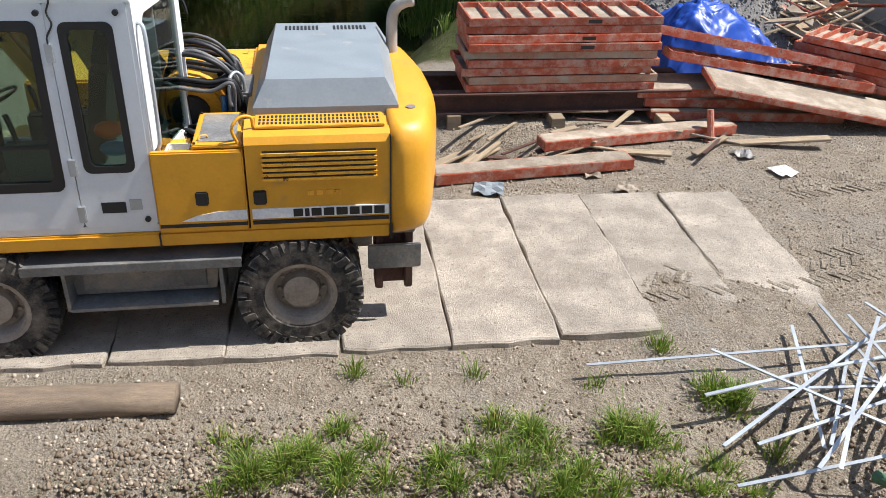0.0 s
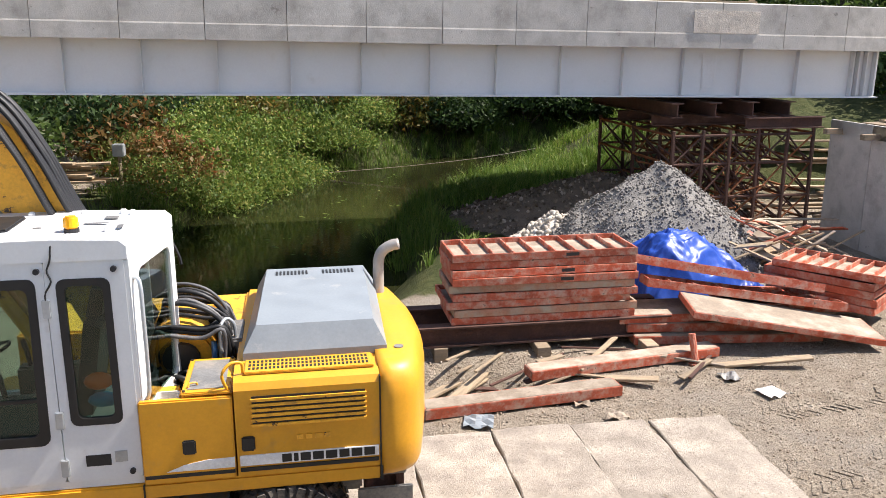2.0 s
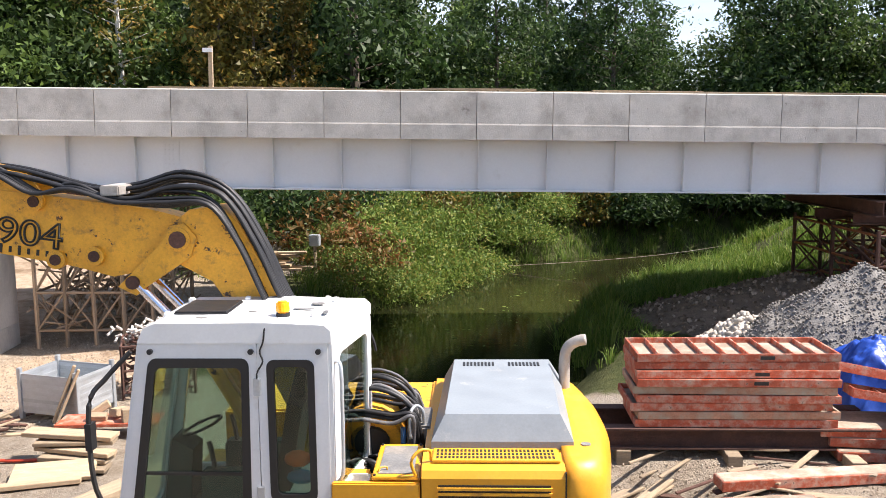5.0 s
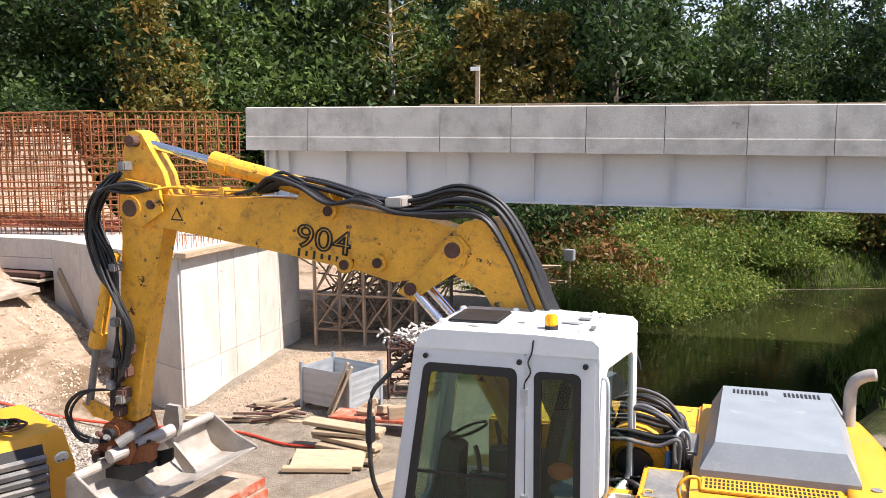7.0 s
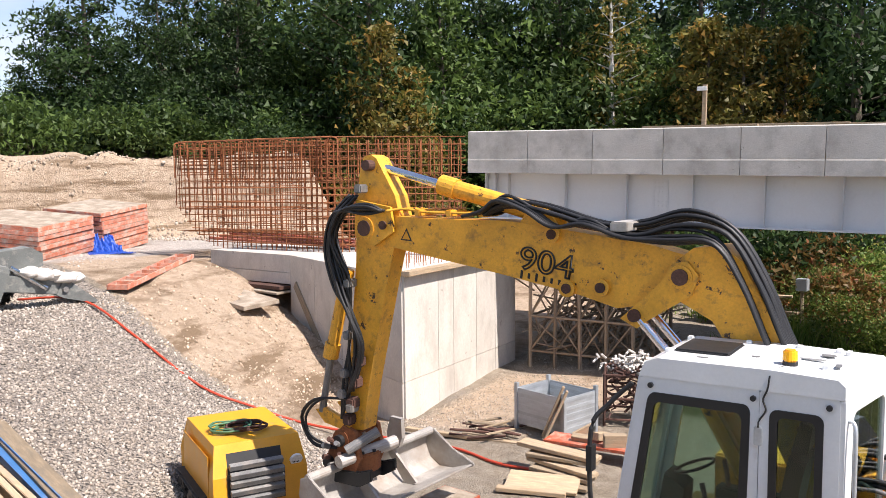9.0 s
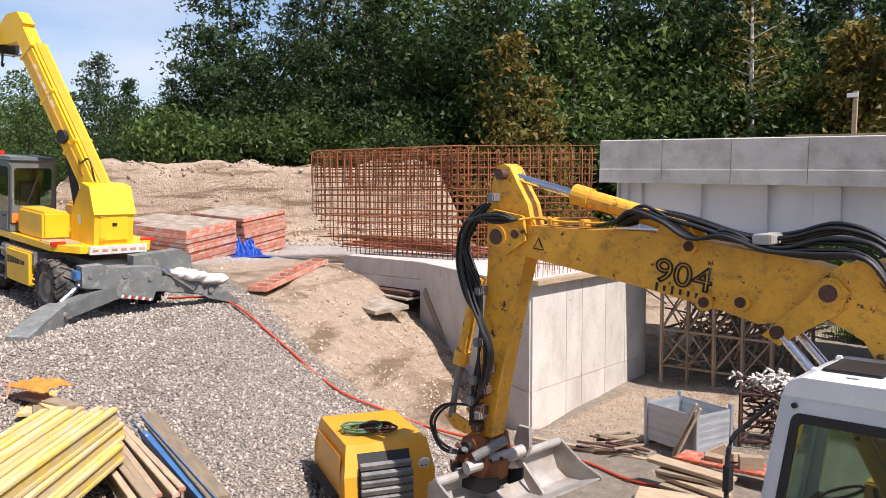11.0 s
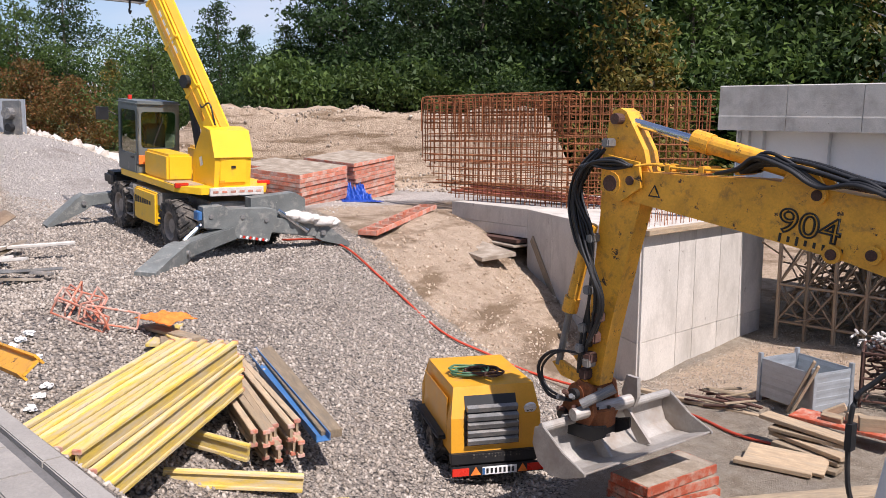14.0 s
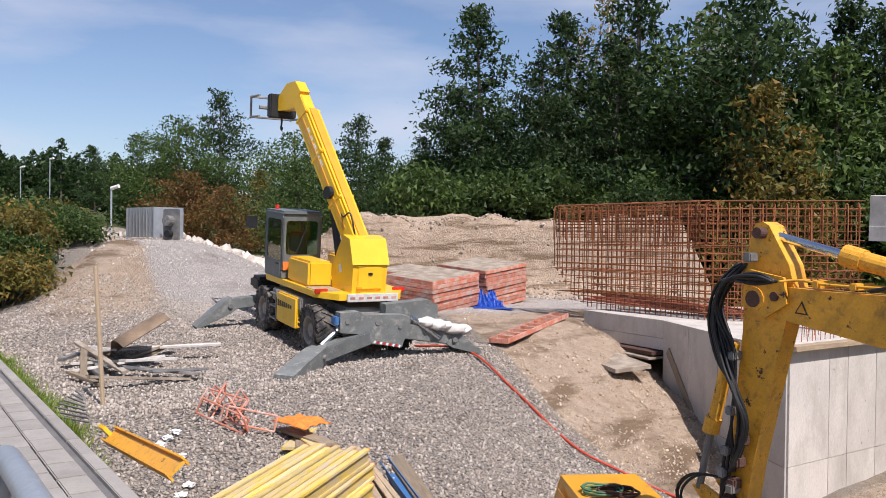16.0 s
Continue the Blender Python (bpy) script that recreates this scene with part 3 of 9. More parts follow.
def build_ground():
    xs, ys = axis_steps(-1400, -38, 16, 1400, 0.21), axis_steps(-1400, -3, 40, 1400, 0.21)
    X, Y = np.meshgrid(xs, ys)
    Z = height(X, Y)
    nx, ny = len(xs), len(ys)
    verts = np.stack([X, Y, Z], -1).reshape(-1, 3)
    i = (np.arange(ny - 1)[:, None] * nx + np.arange(nx - 1)[None]).reshape(-1)
    faces = np.stack([i, i + 1, i + nx + 1, i + nx], 1)
    me = bpy.data.meshes.new("ground")
    me.vertices.add(len(verts)), me.loops.add(faces.size), me.polygons.add(len(faces))
    me.vertices.foreach_set("co", verts.ravel())
    me.loops.foreach_set("vertex_index", faces.ravel())
    me.polygons.foreach_set("loop_start", np.arange(len(faces)) * 4)
    me.polygons.foreach_set("use_smooth", np.ones(len(faces), bool))
    U, V = X * CS + Y * SN, -X * SN + Y * CS
    R_ = np.hypot(X, Y)
    gravel = smoothstep((-U - (2.6 + 0.44 * V)) / 1.6) * smoothstep((11.4 + 0.35 * np.maximum(0, -U - 14) - V) / 0.8) * smoothstep((V - 0.6) / 0.8)
    pale = 0.8 * np.exp(-((U + 7.6) / 2.2) ** 4 - ((V - 15.5) / 3.2) ** 4)
    cd, al = cliff(X, Y)
    sand = smoothstep((-U - 9) / 2) * smoothstep((V - 10.8 - 0.35 * np.maximum(0, -U - 14)) / 0.8) * smoothstep((46 - np.hypot(X, Y)) / 6)
    sand = np.maximum(sand, pale)
    sand = np.maximum(sand, 1.3 * np.exp(-((X + 26.5) / 5.0) ** 2 - ((Y - 1.2 + 0.25 * (X + 26.5)) / 1.7) ** 2))
    sand = np.maximum(sand, 0.46 * smoothstep((-X - 24) / 4) * smoothstep((60 - R_) / 8) * (Y > 0.5))
    d = river_depth(X, Y)
    R = np.hypot(X, Y)
    gravel = gravel * smoothstep((-cd - 2.0) / 1.5)
    sand = np.maximum(sand, smoothstep((cd + 2.5) / 1.5) * smoothstep((14 - cd) / 4) * (al < 10) * (al > -24))
    turf = np.maximum(smoothstep((2.4 - np.abs(d - 1.0)) / 1.2) * smoothstep((Y - 13) / 3) * smoothstep((14 - X) / 4), smoothstep((R - 44) / 6))
    turf = np.maximum(turf, smoothstep((X - 1) / 2) * smoothstep((Y - 21.5) / 2))
    turf = np.maximum(turf, 0.47 * smoothstep((U - 8) / 2) * smoothstep((V - 18.5) / 1.5))
    turf = np.maximum(turf, smoothstep((Y - 27) / 4) * smoothstep((X + 14) / 4))
    turf = np.maximum(turf, smoothstep((1.9 - V) / 0.4) * smoothstep((-U - 11.5) / 2) * (V > 0))
    turf = np.maximum(turf, smoothstep((0.3 - Y) / 1.5) * smoothstep((-X - 23) / 4))
    turf = np.maximum(turf, 0.43 * smoothstep((5.0 - Y) / 0.5) * smoothstep((Y - 3.2) / 0.3) * (np.abs(X) < 6))
    turf = np.where((R < 75) & (X < -30) & (cd > -1), np.minimum(turf, 0.2), turf)
    yard = smoothstep((-X - 21.5) / 4) * smoothstep((60 - R_) / 8) * smoothstep((Y - 1.0) / 2) * smoothstep((-cd - 0.8) / 1.0)
    att = me.color_attributes.new("zone", "FLOAT_COLOR", "POINT")
    att.data.foreach_set("color", np.stack([gravel, sand, turf, yard], -1).astype(np.float32).ravel())
    me.update()
    me.materials.append(M_GROUND)
    tagged(new("ground", me), "trodden sandy earth and gravel of a building site", "ground", kind="structure")


build_ground()

wbm = bmesh.new()
bmesh.ops.create_grid(wbm, x_segments=2, y_segments=2, size=1, matrix=Matrix.LocRotScale((40, 45, -0.9), None, (60, 38, 1)))
tagged(part("water", wbm, M_WATER), "dark olive green still river water", "water", kind="structure")

# ---------------------------------------------------------------- bridge
def girder_z(u):
    return 3.33 - 0.0177 * u


def i_beam(bm, x0, x1, y, z0, z1, flange, t=0.03):
    box(bm, x0, x1, y - t / 2, y + t / 2, z0 + t, z1 - t)
    box(bm, x0, x1, y - flange / 2, y + flange / 2, z0, z0 + t)
    box(bm, x0, x1, y - flange / 2, y + flange / 2, z1 - t, z1)
    return bm


def build_bridge():
    bridge = thing("bridge", "unfinished road bridge of pale grey steel girders with concrete edge panels", "bridge",
                   SITE @ pose(0, 18, 3.33, 0, math.degrees(math.atan(0.0177)), 0))
    u0, u1, H = -10.3, 14.6, 1.13
    for k, y in enumerate((0.12, 3.2, 6.3)):
        girder = part("girder", B(u0, u1, y - 0.017, y + 0.017, 0.035, H - 0.035), M_GIRDER, bridge)
        for z in (0.0, H - 0.035):
            part("flange", B(u0, u1, y - 0.17, y + 0.17, z, z + 0.035), M_GIRDER, girder)
        if k == 0:
            n = 17
            for i in range(n):
                x = -9.60 + i * 1.465
                board("stiffener", 0.022, 0.15, H - 0.08, pose(x, y - 0.092, H / 2), M_GIRDER, girder)
            for x in (13.99, 14.2, 14.45, -10.2, -9.95):
                board("stiffener", 0.03, 0.15, H - 0.08, pose(x, y - 0.092, H / 2), M_GIRDER, girder)
            # bolted splice plates
            for x in (-5.93, 10.15):
                plate = board("splice_plate", 0.36, 0.016, 0.86, pose(x, y - 0.026, H / 2), M_GIRDER, girder)
                for a in range(4):
                    for b in range(8):
                        bar("bolt", (-0.13 + a * 0.087, -0.008, -0.36 + b * 0.103), (-0.13 + a * 0.087, -0.024, -0.36 + b * 0.103), 0.018, M_GIRDER, plate)
    part("deck_slab", B(u0 + 0.2, u1, -0.1, 6.9, H + 0.004, H + 0.26), M_CONC, bridge)
    # precast edge panels with a lower drip band
    w = 1.583
    prof = [(-0.42, 0.0), (-0.42, 0.30), (-0.413, 0.33), (-0.413, 0.97), (-0.385, 0.99), (-0.19, 1.0), (-0.19, 0.0)]
    bm = bmesh.new()
    prism(bm, prof, 0.006, w - 0.006)
    me = mesh_of(bm, "edge_panel", M_CONC, bevel=0.006)
    for i in range(17):
        ob = part("edge_panel", me, M_CONC, bridge, m=pose(-10.5 + i * w, 0, H - 0.03, 0, 0, 0) @ Matrix(((0, 1, 0, 0), (1, 0, 0, 0), (0, 0, 1, 0), (0, 0, 0, 1))))
    # rough unfinished patch
    part("rough_patch", B(9.4, 11.0, -0.432, -0.41, H + 0.3, H + 0.78), M_RUBBLE, bridge)
    part("panel_backing", B(u0 - 0.3, u1 + 1.9, -0.19, -0.14, H - 0.01, H + 0.9), M_CONC, bridge)
    for i in range(9):
        x = -5 + i * 1.9 + RND.uniform(-0.4, 0.4)
        board("deck_plank", 2.4, 0.22, 0.04, pose(x, RND.uniform(0.0, 0.5), H + 1.0 + 0.02 * (i % 2), 0, 0, RND.uniform(-3, 3)), M_WOOD_PALE, bridge)
    for x in (-5.25,):
        board("survey_post", 0.09, 0.09, 1.5, pose(x, 0.9, H + 1.2), M_WOOD_PALE, bridge)
        board("survey_board", 0.22, 0.03, 0.09, pose(x - 0.05, 0.84, H + 1.86), M_PAPER, bridge)
    board("survey_board", 0.16, 0.03, 0.3, pose(11.2, 0.3, H + 1.1, 0, 8, 0), M_WOOD_PALE, bridge)


build_bridge()


# ---------------------------------------------------------------- abutments
def footprint(points, z0, z1):
    bm = bmesh.new()
    a = [bm.verts.new((x, y, z0)) for x, y in points]
    b = [bm.verts.new((x, y, z1)) for x, y in points]
    bm.faces.new(a[::-1]), bm.faces.new(b)
    for i in range(len(a)):
        j = (i + 1) % len(a)
        bm.faces.new((a[i], a[j], b[j], b[i]))
    return bm


def wall_panels(parent, a, b, z0, z1, widths, t, material, lower=0.75):
    """Shutter-marked concrete bays from a to b, with a pour line."""
    a, b = Vector(a), Vector(b)
    d = (b - a).normalized()
    ang = math.degrees(math.atan2(d.y, d.x))
    s, total = 0.0, sum(widths)
    L = (b - a).length
    for w in widths:
        w = w * L / total
        for zz0, zz1 in ((z0, z0 + lower), (z0 + lower, z1)):
            c = a + d * (s + w / 2)
            board("shutter_bay", w - 0.012, t, zz1 - zz0 - 0.008, pose(c.x, c.y, (zz0 + zz1) / 2, 0, 0, ang), material, parent, bevel=0.004)
        s += w


def build_abutments():
    ab = thing("abutment_left", "pale cast concrete bridge abutment with a flared wing wall", "abutment", SITE.copy(), kind="structure")
    top = 2.55
    pts = [(-9.85, 13.8), (-9.85, 18.8), (-13.5, 22.8), (-18.2, 21.3), (-18.2, 16.62), (-15.0, 16.3)]
    part("core", footprint([pts[0], pts[1], pts[2], (-15.0, 22.2), pts[5]], -0.9, top - 0.01), M_CONC_LIGHT, ab)
    part("wing_head", footprint([pts[5], (-15.0, 22.2), pts[3], pts[4]], 1.80, top - 0.01), M_CONC_LIGHT, ab)
    wall_panels(ab, (-9.83, 13.77), (-9.83, 18.8), -0.75, top, (1.25, 0.62, 1.0, 0.9, 1.05), 0.05, M_CONC_LIGHT, 1.12)
    wall_panels(ab, (-15.0, 16.28), (-9.85, 13.77), -0.85, top, (1.3, 1.3, 1.2, 1.2), 0.05, M_CONC_LIGHT, 1.2)
    wall_panels(ab, (-18.2, 16.59), (-15.0, 16.28), 1.78, top, (3.2,), 0.05, M_CONC_LIGHT, 0.3)
    board("top_timber", 5.3, 0.24, 0.10, site(-9.75, 16.35, top + 0.05, 0, 0, 90), M_WOOD_PALE)
    tagged(bpy.data.objects["top_timber"], "pale sawn timber edging along the abutment top", "timber")
    p = board("corner_timber", 0.5, 0.2, 0.09, site(-10.1, 13.84, top + 0.05, 0, 0, -26), M_WOOD)
    tagged(p, "short weathered timber at the abutment corner", "timber")
    p = board("sloping_timber", 3.0, 0.08, 0.22, site(-13.7, 15.62, 0.82, 0, 42, -26), M_WOOD)
    tagged(p, "weathered timber strut leaning on the wing wall", "timber")
    p = board("shutter_sheet", 3.3, 0.5, 0.09, site(-16.7, 16.32, 1.71, 0, 0, -5.5), M_RUST_DARK)
    tagged(p, "dark shutter board under the wing wall", "shutter sheet")
    p = board("shutter_sheet", 3.1, 0.6, 0.05, site(-16.55, 16.2, 1.64, 2, 1.5, -5.5), M_PLYGREY)
    tagged(p, "grey shutter board under the wing wall", "shutter sheet")
    p = board("shutter_sheet", 3.6, 1.0, 0.1, site(-16.2, 15.0, 1.64, 4, 4, -13), M_PLYGREY)
    tagged(p, "cement-stained plywood sheet lying below the wing wall", "plywood sheet")
    ab = thing("abutment_right", "grey cast concrete bridge abutment with timber on top", "abutment", SITE.copy(), kind="structure")
    part("core", B(12.65, 16.5, 10.8, 16.85, -0.5, 2.4), M_CONC, ab)
    wall_panels(ab, (12.62, 16.86), (12.62, 10.8), -0.3, 2.41, (1.3, 1.5, 1.5, 1.5), 0.05, M_CONC, 3)
    for i in range(4):
        b = board("timber_beam", 4.4, 0.14, 0.12, site(14.4, 16.5 - i * 1.2, 2.48), M_WOOD)
        tagged(b, "weathered timber beam across the abutment top", "timber", "abutment timbers")
        b = board("shutter_sheet", 1.3, 4.0, 0.05, site(13.4 + i * 0.5, 14.6, 2.58 + i * 0.05, 0, 0, i * 3), M_WOOD)
        tagged(b, "weathered plywood sheet stacked on the abutment", "plywood sheet", "abutment sheets")


build_abutments()


# ---------------------------------------------------------------- reinforcement cage
def build_cage():
    cage = thing("rebar_cage", "tall cage of rusty reinforcement bars on the abutment", "rebar cage", SITE.copy())
    z0, z1 = 2.55, 5.55
    path = [Vector((-19.95, 16.95, 0)), Vector((-14.55, 17.3, 0)), Vector((-11.75, 19.5, 0))]
    inner = [Vector((-19.5, 17.75, 0)), Vector((-14.9, 18.0, 0)), Vector((-12.3, 20.2, 0))]
    back = [Vector((-18.2, 20.4, 0)), Vector((-14.6, 21.2, 0))]

    def left_end(z):
        # the free end steps outwards with height
        return -18.3 - 1.55 * min(1.0, max(0.0, (z - 2.55) / 1.1)) ** 0.6

    def face(a, b, step, low, top, hstep, r, as_parts):
        n = max(1, int((b - a).length / step))
        bm = None if as_parts else bmesh.new()

        def rod(s, e):
            if as_parts:
                bar("rebar", s, e, r, M_RUST, cage, 5)
            else:
                cyl(bm, s, e, r, seg=4)

        for i in range(n + 1):
            p = a.lerp(b, i / n) + Vector((RND.uniform(-0.015, 0.015), RND.uniform(-0.02, 0.02), 0))
            q = p + Vector((RND.uniform(-0.03, 0.03), RND.uniform(-0.03, 0.03), 0))
            foot = low
            while foot < 3.7 and p.x < left_end(foot) - 0.02:
                foot += 0.05
            rod(p + Vector((0, 0, foot)), q + Vector((0, 0, top + RND.uniform(-0.05, 0.05))))
        k = int((top - low - 0.1) / hstep)
        d = (b - a).normalized() * 0.12
        for j in range(k + 1):
            z = low + 0.18 + j * hstep + RND.uniform(-0.012, 0.012)
            s, e = a - d, b + d
            if s.x < left_end(z):
                s = s.lerp(e, (left_end(z) - s.x) / (e.x - s.x))
            rod(s + Vector((0, -0.02, z)), e + Vector((0, -0.02, z + RND.uniform(-0.02, 0.02))))
        if not as_parts:
            tagged(part("rebar_layer", bm, M_RUST, cage), kind="stuff")

    def hairpins(a, b, step, low, top, depth):
        # bent bars with round tops along the upper band
        bm = bmesh.new()
        n = int((b - a).length / step)
        across = Vector((-(b - a).y, (b - a).x, 0)).normalized() * depth
        for i in range(n + 1):
            p = a.lerp(b, i / n) + Vector((RND.uniform(-0.02, 0.02), -0.03, 0))
            zt = top + RND.uniform(-0.03, 0.03)
            tube(bm, [p + Vector((0, 0, low)), p + Vector((0, 0, zt - 0.12)), p + across * 0.25 + Vector((0, 0, zt)), p + across * 0.75 + Vector((0, 0, zt)), p + across + Vector((0, 0, zt - 0.12)), p + across + Vector((0, 0, low))], 0.016, 4)
        tagged(part("hairpin_layer", bm, M_RUST, cage), kind="stuff")

    hairpins(path[0], path[1], 0.26, 4.55, z1 + 0.03, 0.5)
    hairpins(path[1], path[2], 0.26, 4.55, z1 - 0.02, 0.5)
    face(path[0] + Vector((0, 0.06, 0)), path[1] + Vector((0, 0.06, 0)), 0.3, 4.62, z1 - 0.02, 0.1, 0.011, False)
    up = Vector((0, 0, 1))
    face(path[0], path[1], 0.17, z0, z1, 0.19, 0.0155, True)
    face(path[1], path[2], 0.17, z0, z1 - 0.05, 0.19, 0.0155, True)
    face(inner[0], inner[1], 0.2, z0, 4.55, 0.22, 0.012, False)
    face(inner[1], inner[2], 0.2, z0, 4.6, 0.22, 0.012, False)
    face(inner[0] + up * 0 + Vector((0, 0.25, 0)), inner[1] + Vector((0, 0.25, 0)), 0.16, 4.35, z1, 0.25, 0.012, False)
    face(back[0], back[1], 0.2, z0, z1 - 0.1, 0.24, 0.012, False)
    face(path[0], back[0], 0.2, z0, z1 - 0.1, 0.22, 0.012, False)
    # cross ties
    bm = bmesh.new()
    for i in range(24):
        t = i / 23
        for z in (3.0, 3.7, 4.4, 5.1, 5.42):
            a = path[0].lerp(path[1], t)
            b = inner[0].lerp(inner[1], t) + Vector((0, 0.25, 0))
            cyl(bm, a + up * z, b + up * z, 0.009, seg=4)
            a, b = path[1].lerp(path[2], t), inner[1].lerp(inner[2], t)
            cyl(bm, a + up * z, b + up * z, 0.009, seg=4)
    tagged(part("tie_layer", bm, M_RUST, cage), kind="stuff")
    # starter bars near the front edge
    bm = bmesh.new()
    for i in range(26):
        for j in range(3):
            x, y = -10.55 - j * 0.5 - RND.uniform(0, 0.1), 14.5 + i * 0.17 + j * 0.3
            cyl(bm, (x, y, 2.53), (x + RND.uniform(-0.03, 0.03), y, 2.88 + RND.uniform(-0.1, 0.25)), 0.009, seg=4)
    tagged(part("starter_layer", bm, M_RUST, cage), kind="stuff")
    # bundles of red bars lying behind the mesh
    for i in range(7):
        b = bar("red_rail", SITE @ Vector((-19.2 + 0.3 * i, 17.5 + 0.12 * i, 2.78 + 0.07 * (i % 3))), SITE @ Vector((-14.6 + 0.15 * i, 18.2 + 0.1 * i, 2.62 + 0.05 * (i % 3))), 0.045, M_REDFORM)
        tagged(b, "red painted steel rail lying inside the rebar cage", "steel rail", "red rails")


build_cage()


# ---------------------------------------------------------------- scaffold towers
M_TUBE = surface("dusty_scaffold_tube", (0.27, 0.185, 0.115), 0.8, vary=0.3, bump=0.2, dirt=(0.36, 0.29, 0.21), dirt_amount=0.5, piece=0.3)


def build_tower(name, label, u0, u1, v0, v1, top, cols, seed, M_A, M_B):
    r = random.Random(seed)
    tw = thing(name, label, "scaffold tower", SITE.copy(), "bridge support towers")
    us = [u0 + (u1 - u0) * i / (cols - 1) for i in range(cols)]
    vs = [v0, (v0 + v1) / 2, v1]
    base = lambda u, v: float(height(*(SITE @ Vector((u, v, 0))).xy)) - 0.05
    for u in us:
        for v in vs:
            bar("leg", (u, v, base(u, v)), (u + r.uniform(-0.04, 0.04), v, top), 0.05, M_A, tw)
    levels = [0.25, top * 0.36, top * 0.68, top - 0.12]
    for z in levels:
        for v in vs:
            bar("ledger", (u0, v, z), (u1, v, z + r.uniform(-0.05, 0.05)), 0.032, M_A, tw)
        for u in us:
            bar("ledger", (u, v0, z), (u, v1, z), 0.032, M_B, tw)
    for a, b in zip(us, us[1:]):
        for v in vs:
            for z, w in zip(levels, levels[1:]):
                bar("brace", (a, v, z), (b, v, w), 0.024, M_B if r.random() < 0.6 else M_A, tw)
                bar("brace", (b, v + 0.06, z + r.uniform(-0.2, 0.2)), (a, v + 0.06, w + r.uniform(-0.2, 0.1)), 0.024, M_A, tw)
    for u in us:
        for a, b in zip(vs, vs[1:]):
            for z, w in zip(levels, levels[1:]):
                bar("brace", (u, a, z), (u, b, w), 0.024, M_A, tw)
    for i in range(110):
        p = Vector((r.uniform(u0, u1), r.uniform(v0, v1), r.uniform(0.1, 0.7 * top)))
        q = p + Vector((r.uniform(-0.9, 0.9), r.uniform(-0.9, 0.9), r.uniform(-0.3, 1.0)))
        bar("brace", p, q, 0.02, M_B if i % 3 else M_A, tw)
    return tw


tw = build_tower("support_tower", "rusty tubular scaffold tower under the bridge girder", 9.2, 12.8, 17.7, 22, 2.42, 6, 3, M_RUST_DARK, M_RUST)
for k, (v, z, a, b) in enumerate(((17.75, 2.43, 11.0, 13.0), (18.9, 2.43, 9.2, 12.9), (20.2, 2.43, 8.9, 12.9))):
    part("cap_beam", i_beam(bmesh.new(), a, b, v, z, z + 0.26, 0.26, 0.025), M_RUST_DARK, tw)
for k in range(4):
    part("cap_beam", i_beam(bmesh.new(), -2.5, 2.6, 0, 0, 0.34, 0.3, 0.025), M_RUST_DARK, tw, m=pose(9.3 + k * 0.95, 20.3, 2.70, 0, 0, 90))
tw = build_tower("support_tower", "tubular scaffold tower of pale rusty poles under the bridge end", -9.2, -6.6, 18.4, 21.4, 3.1, 5, 5, M_TUBE, M_TUBE)
part("cap_beam", i_beam(bmesh.new(), -9.5, -6.4, 18.5, 3.1, 3.34, 0.26, 0.025), M_RUST_DARK, tw)
part("cap_beam", i_beam(bmesh.new(), -9.5, -6.4, 21.0, 3.1, 3.34, 0.26, 0.025), M_RUST_DARK, tw)


# ---------------------------------------------------------------- wheeled excavator
def tyre_mesh(R, W, rim, lugs, name):
    """Lugged tyre, its axis along y, outer side at y = 0."""
    bm = bmesh.new()
    prof = [(rim, 0.03), (rim + 0.03, 0.0), (R * 0.80, -0.0), (R * 0.93, 0.03), (R - 0.03, 0.09), (R - 0.03, W - 0.09), (R * 0.93, W - 0.03), (R * 0.8, W), (rim + 0.03, W), (rim, W - 0.03)]
    N = 40
    rows = [[bm.verts.new((r * math.cos(2 * math.pi * i / N), y, r * math.sin(2 * math.pi * i / N))) for r, y in prof] for i in range(N)]
    for i in range(N):
        a, b = rows[i], rows[(i + 1) % N]
        for k in range(len(prof)):
            j = (k + 1) % len(prof)
            bm.faces.new((a[k], b[k], b[j], a[j]))
    for s in (0, 1):
        for i in range(lugs):
            a = 2 * math.pi * (i + 0.5 * s) / lugs
            y0, y1 = (0.0, W * 0.56) if s == 0 else (W * 0.44, W)
            skew = 0.24 if s == 0 else -0.24
            m = Matrix.Rotation(-a, 4, "Y") @ Matrix.Translation((R - 0.035, (y0 + y1) / 2, 0)) @ Matrix.Rotation(skew * 2.2, 4, "X")
            box(bm, -0.045, 0.035, -(y1 - y0) * 0.56, (y1 - y0) * 0.56, -0.03, 0.03, m)
            yy = 0.0 if s == 0 else W
            m2 = Matrix.Rotation(-a, 4, "Y") @ Matrix.Translation((R * 0.9, yy, 0.045 if s == 0 else -0.045))
            box(bm, -0.06, 0.05, -0.012, 0.012, -0.03, 0.03, m2)
    return mesh_of(bm, name, M_RUBBER)


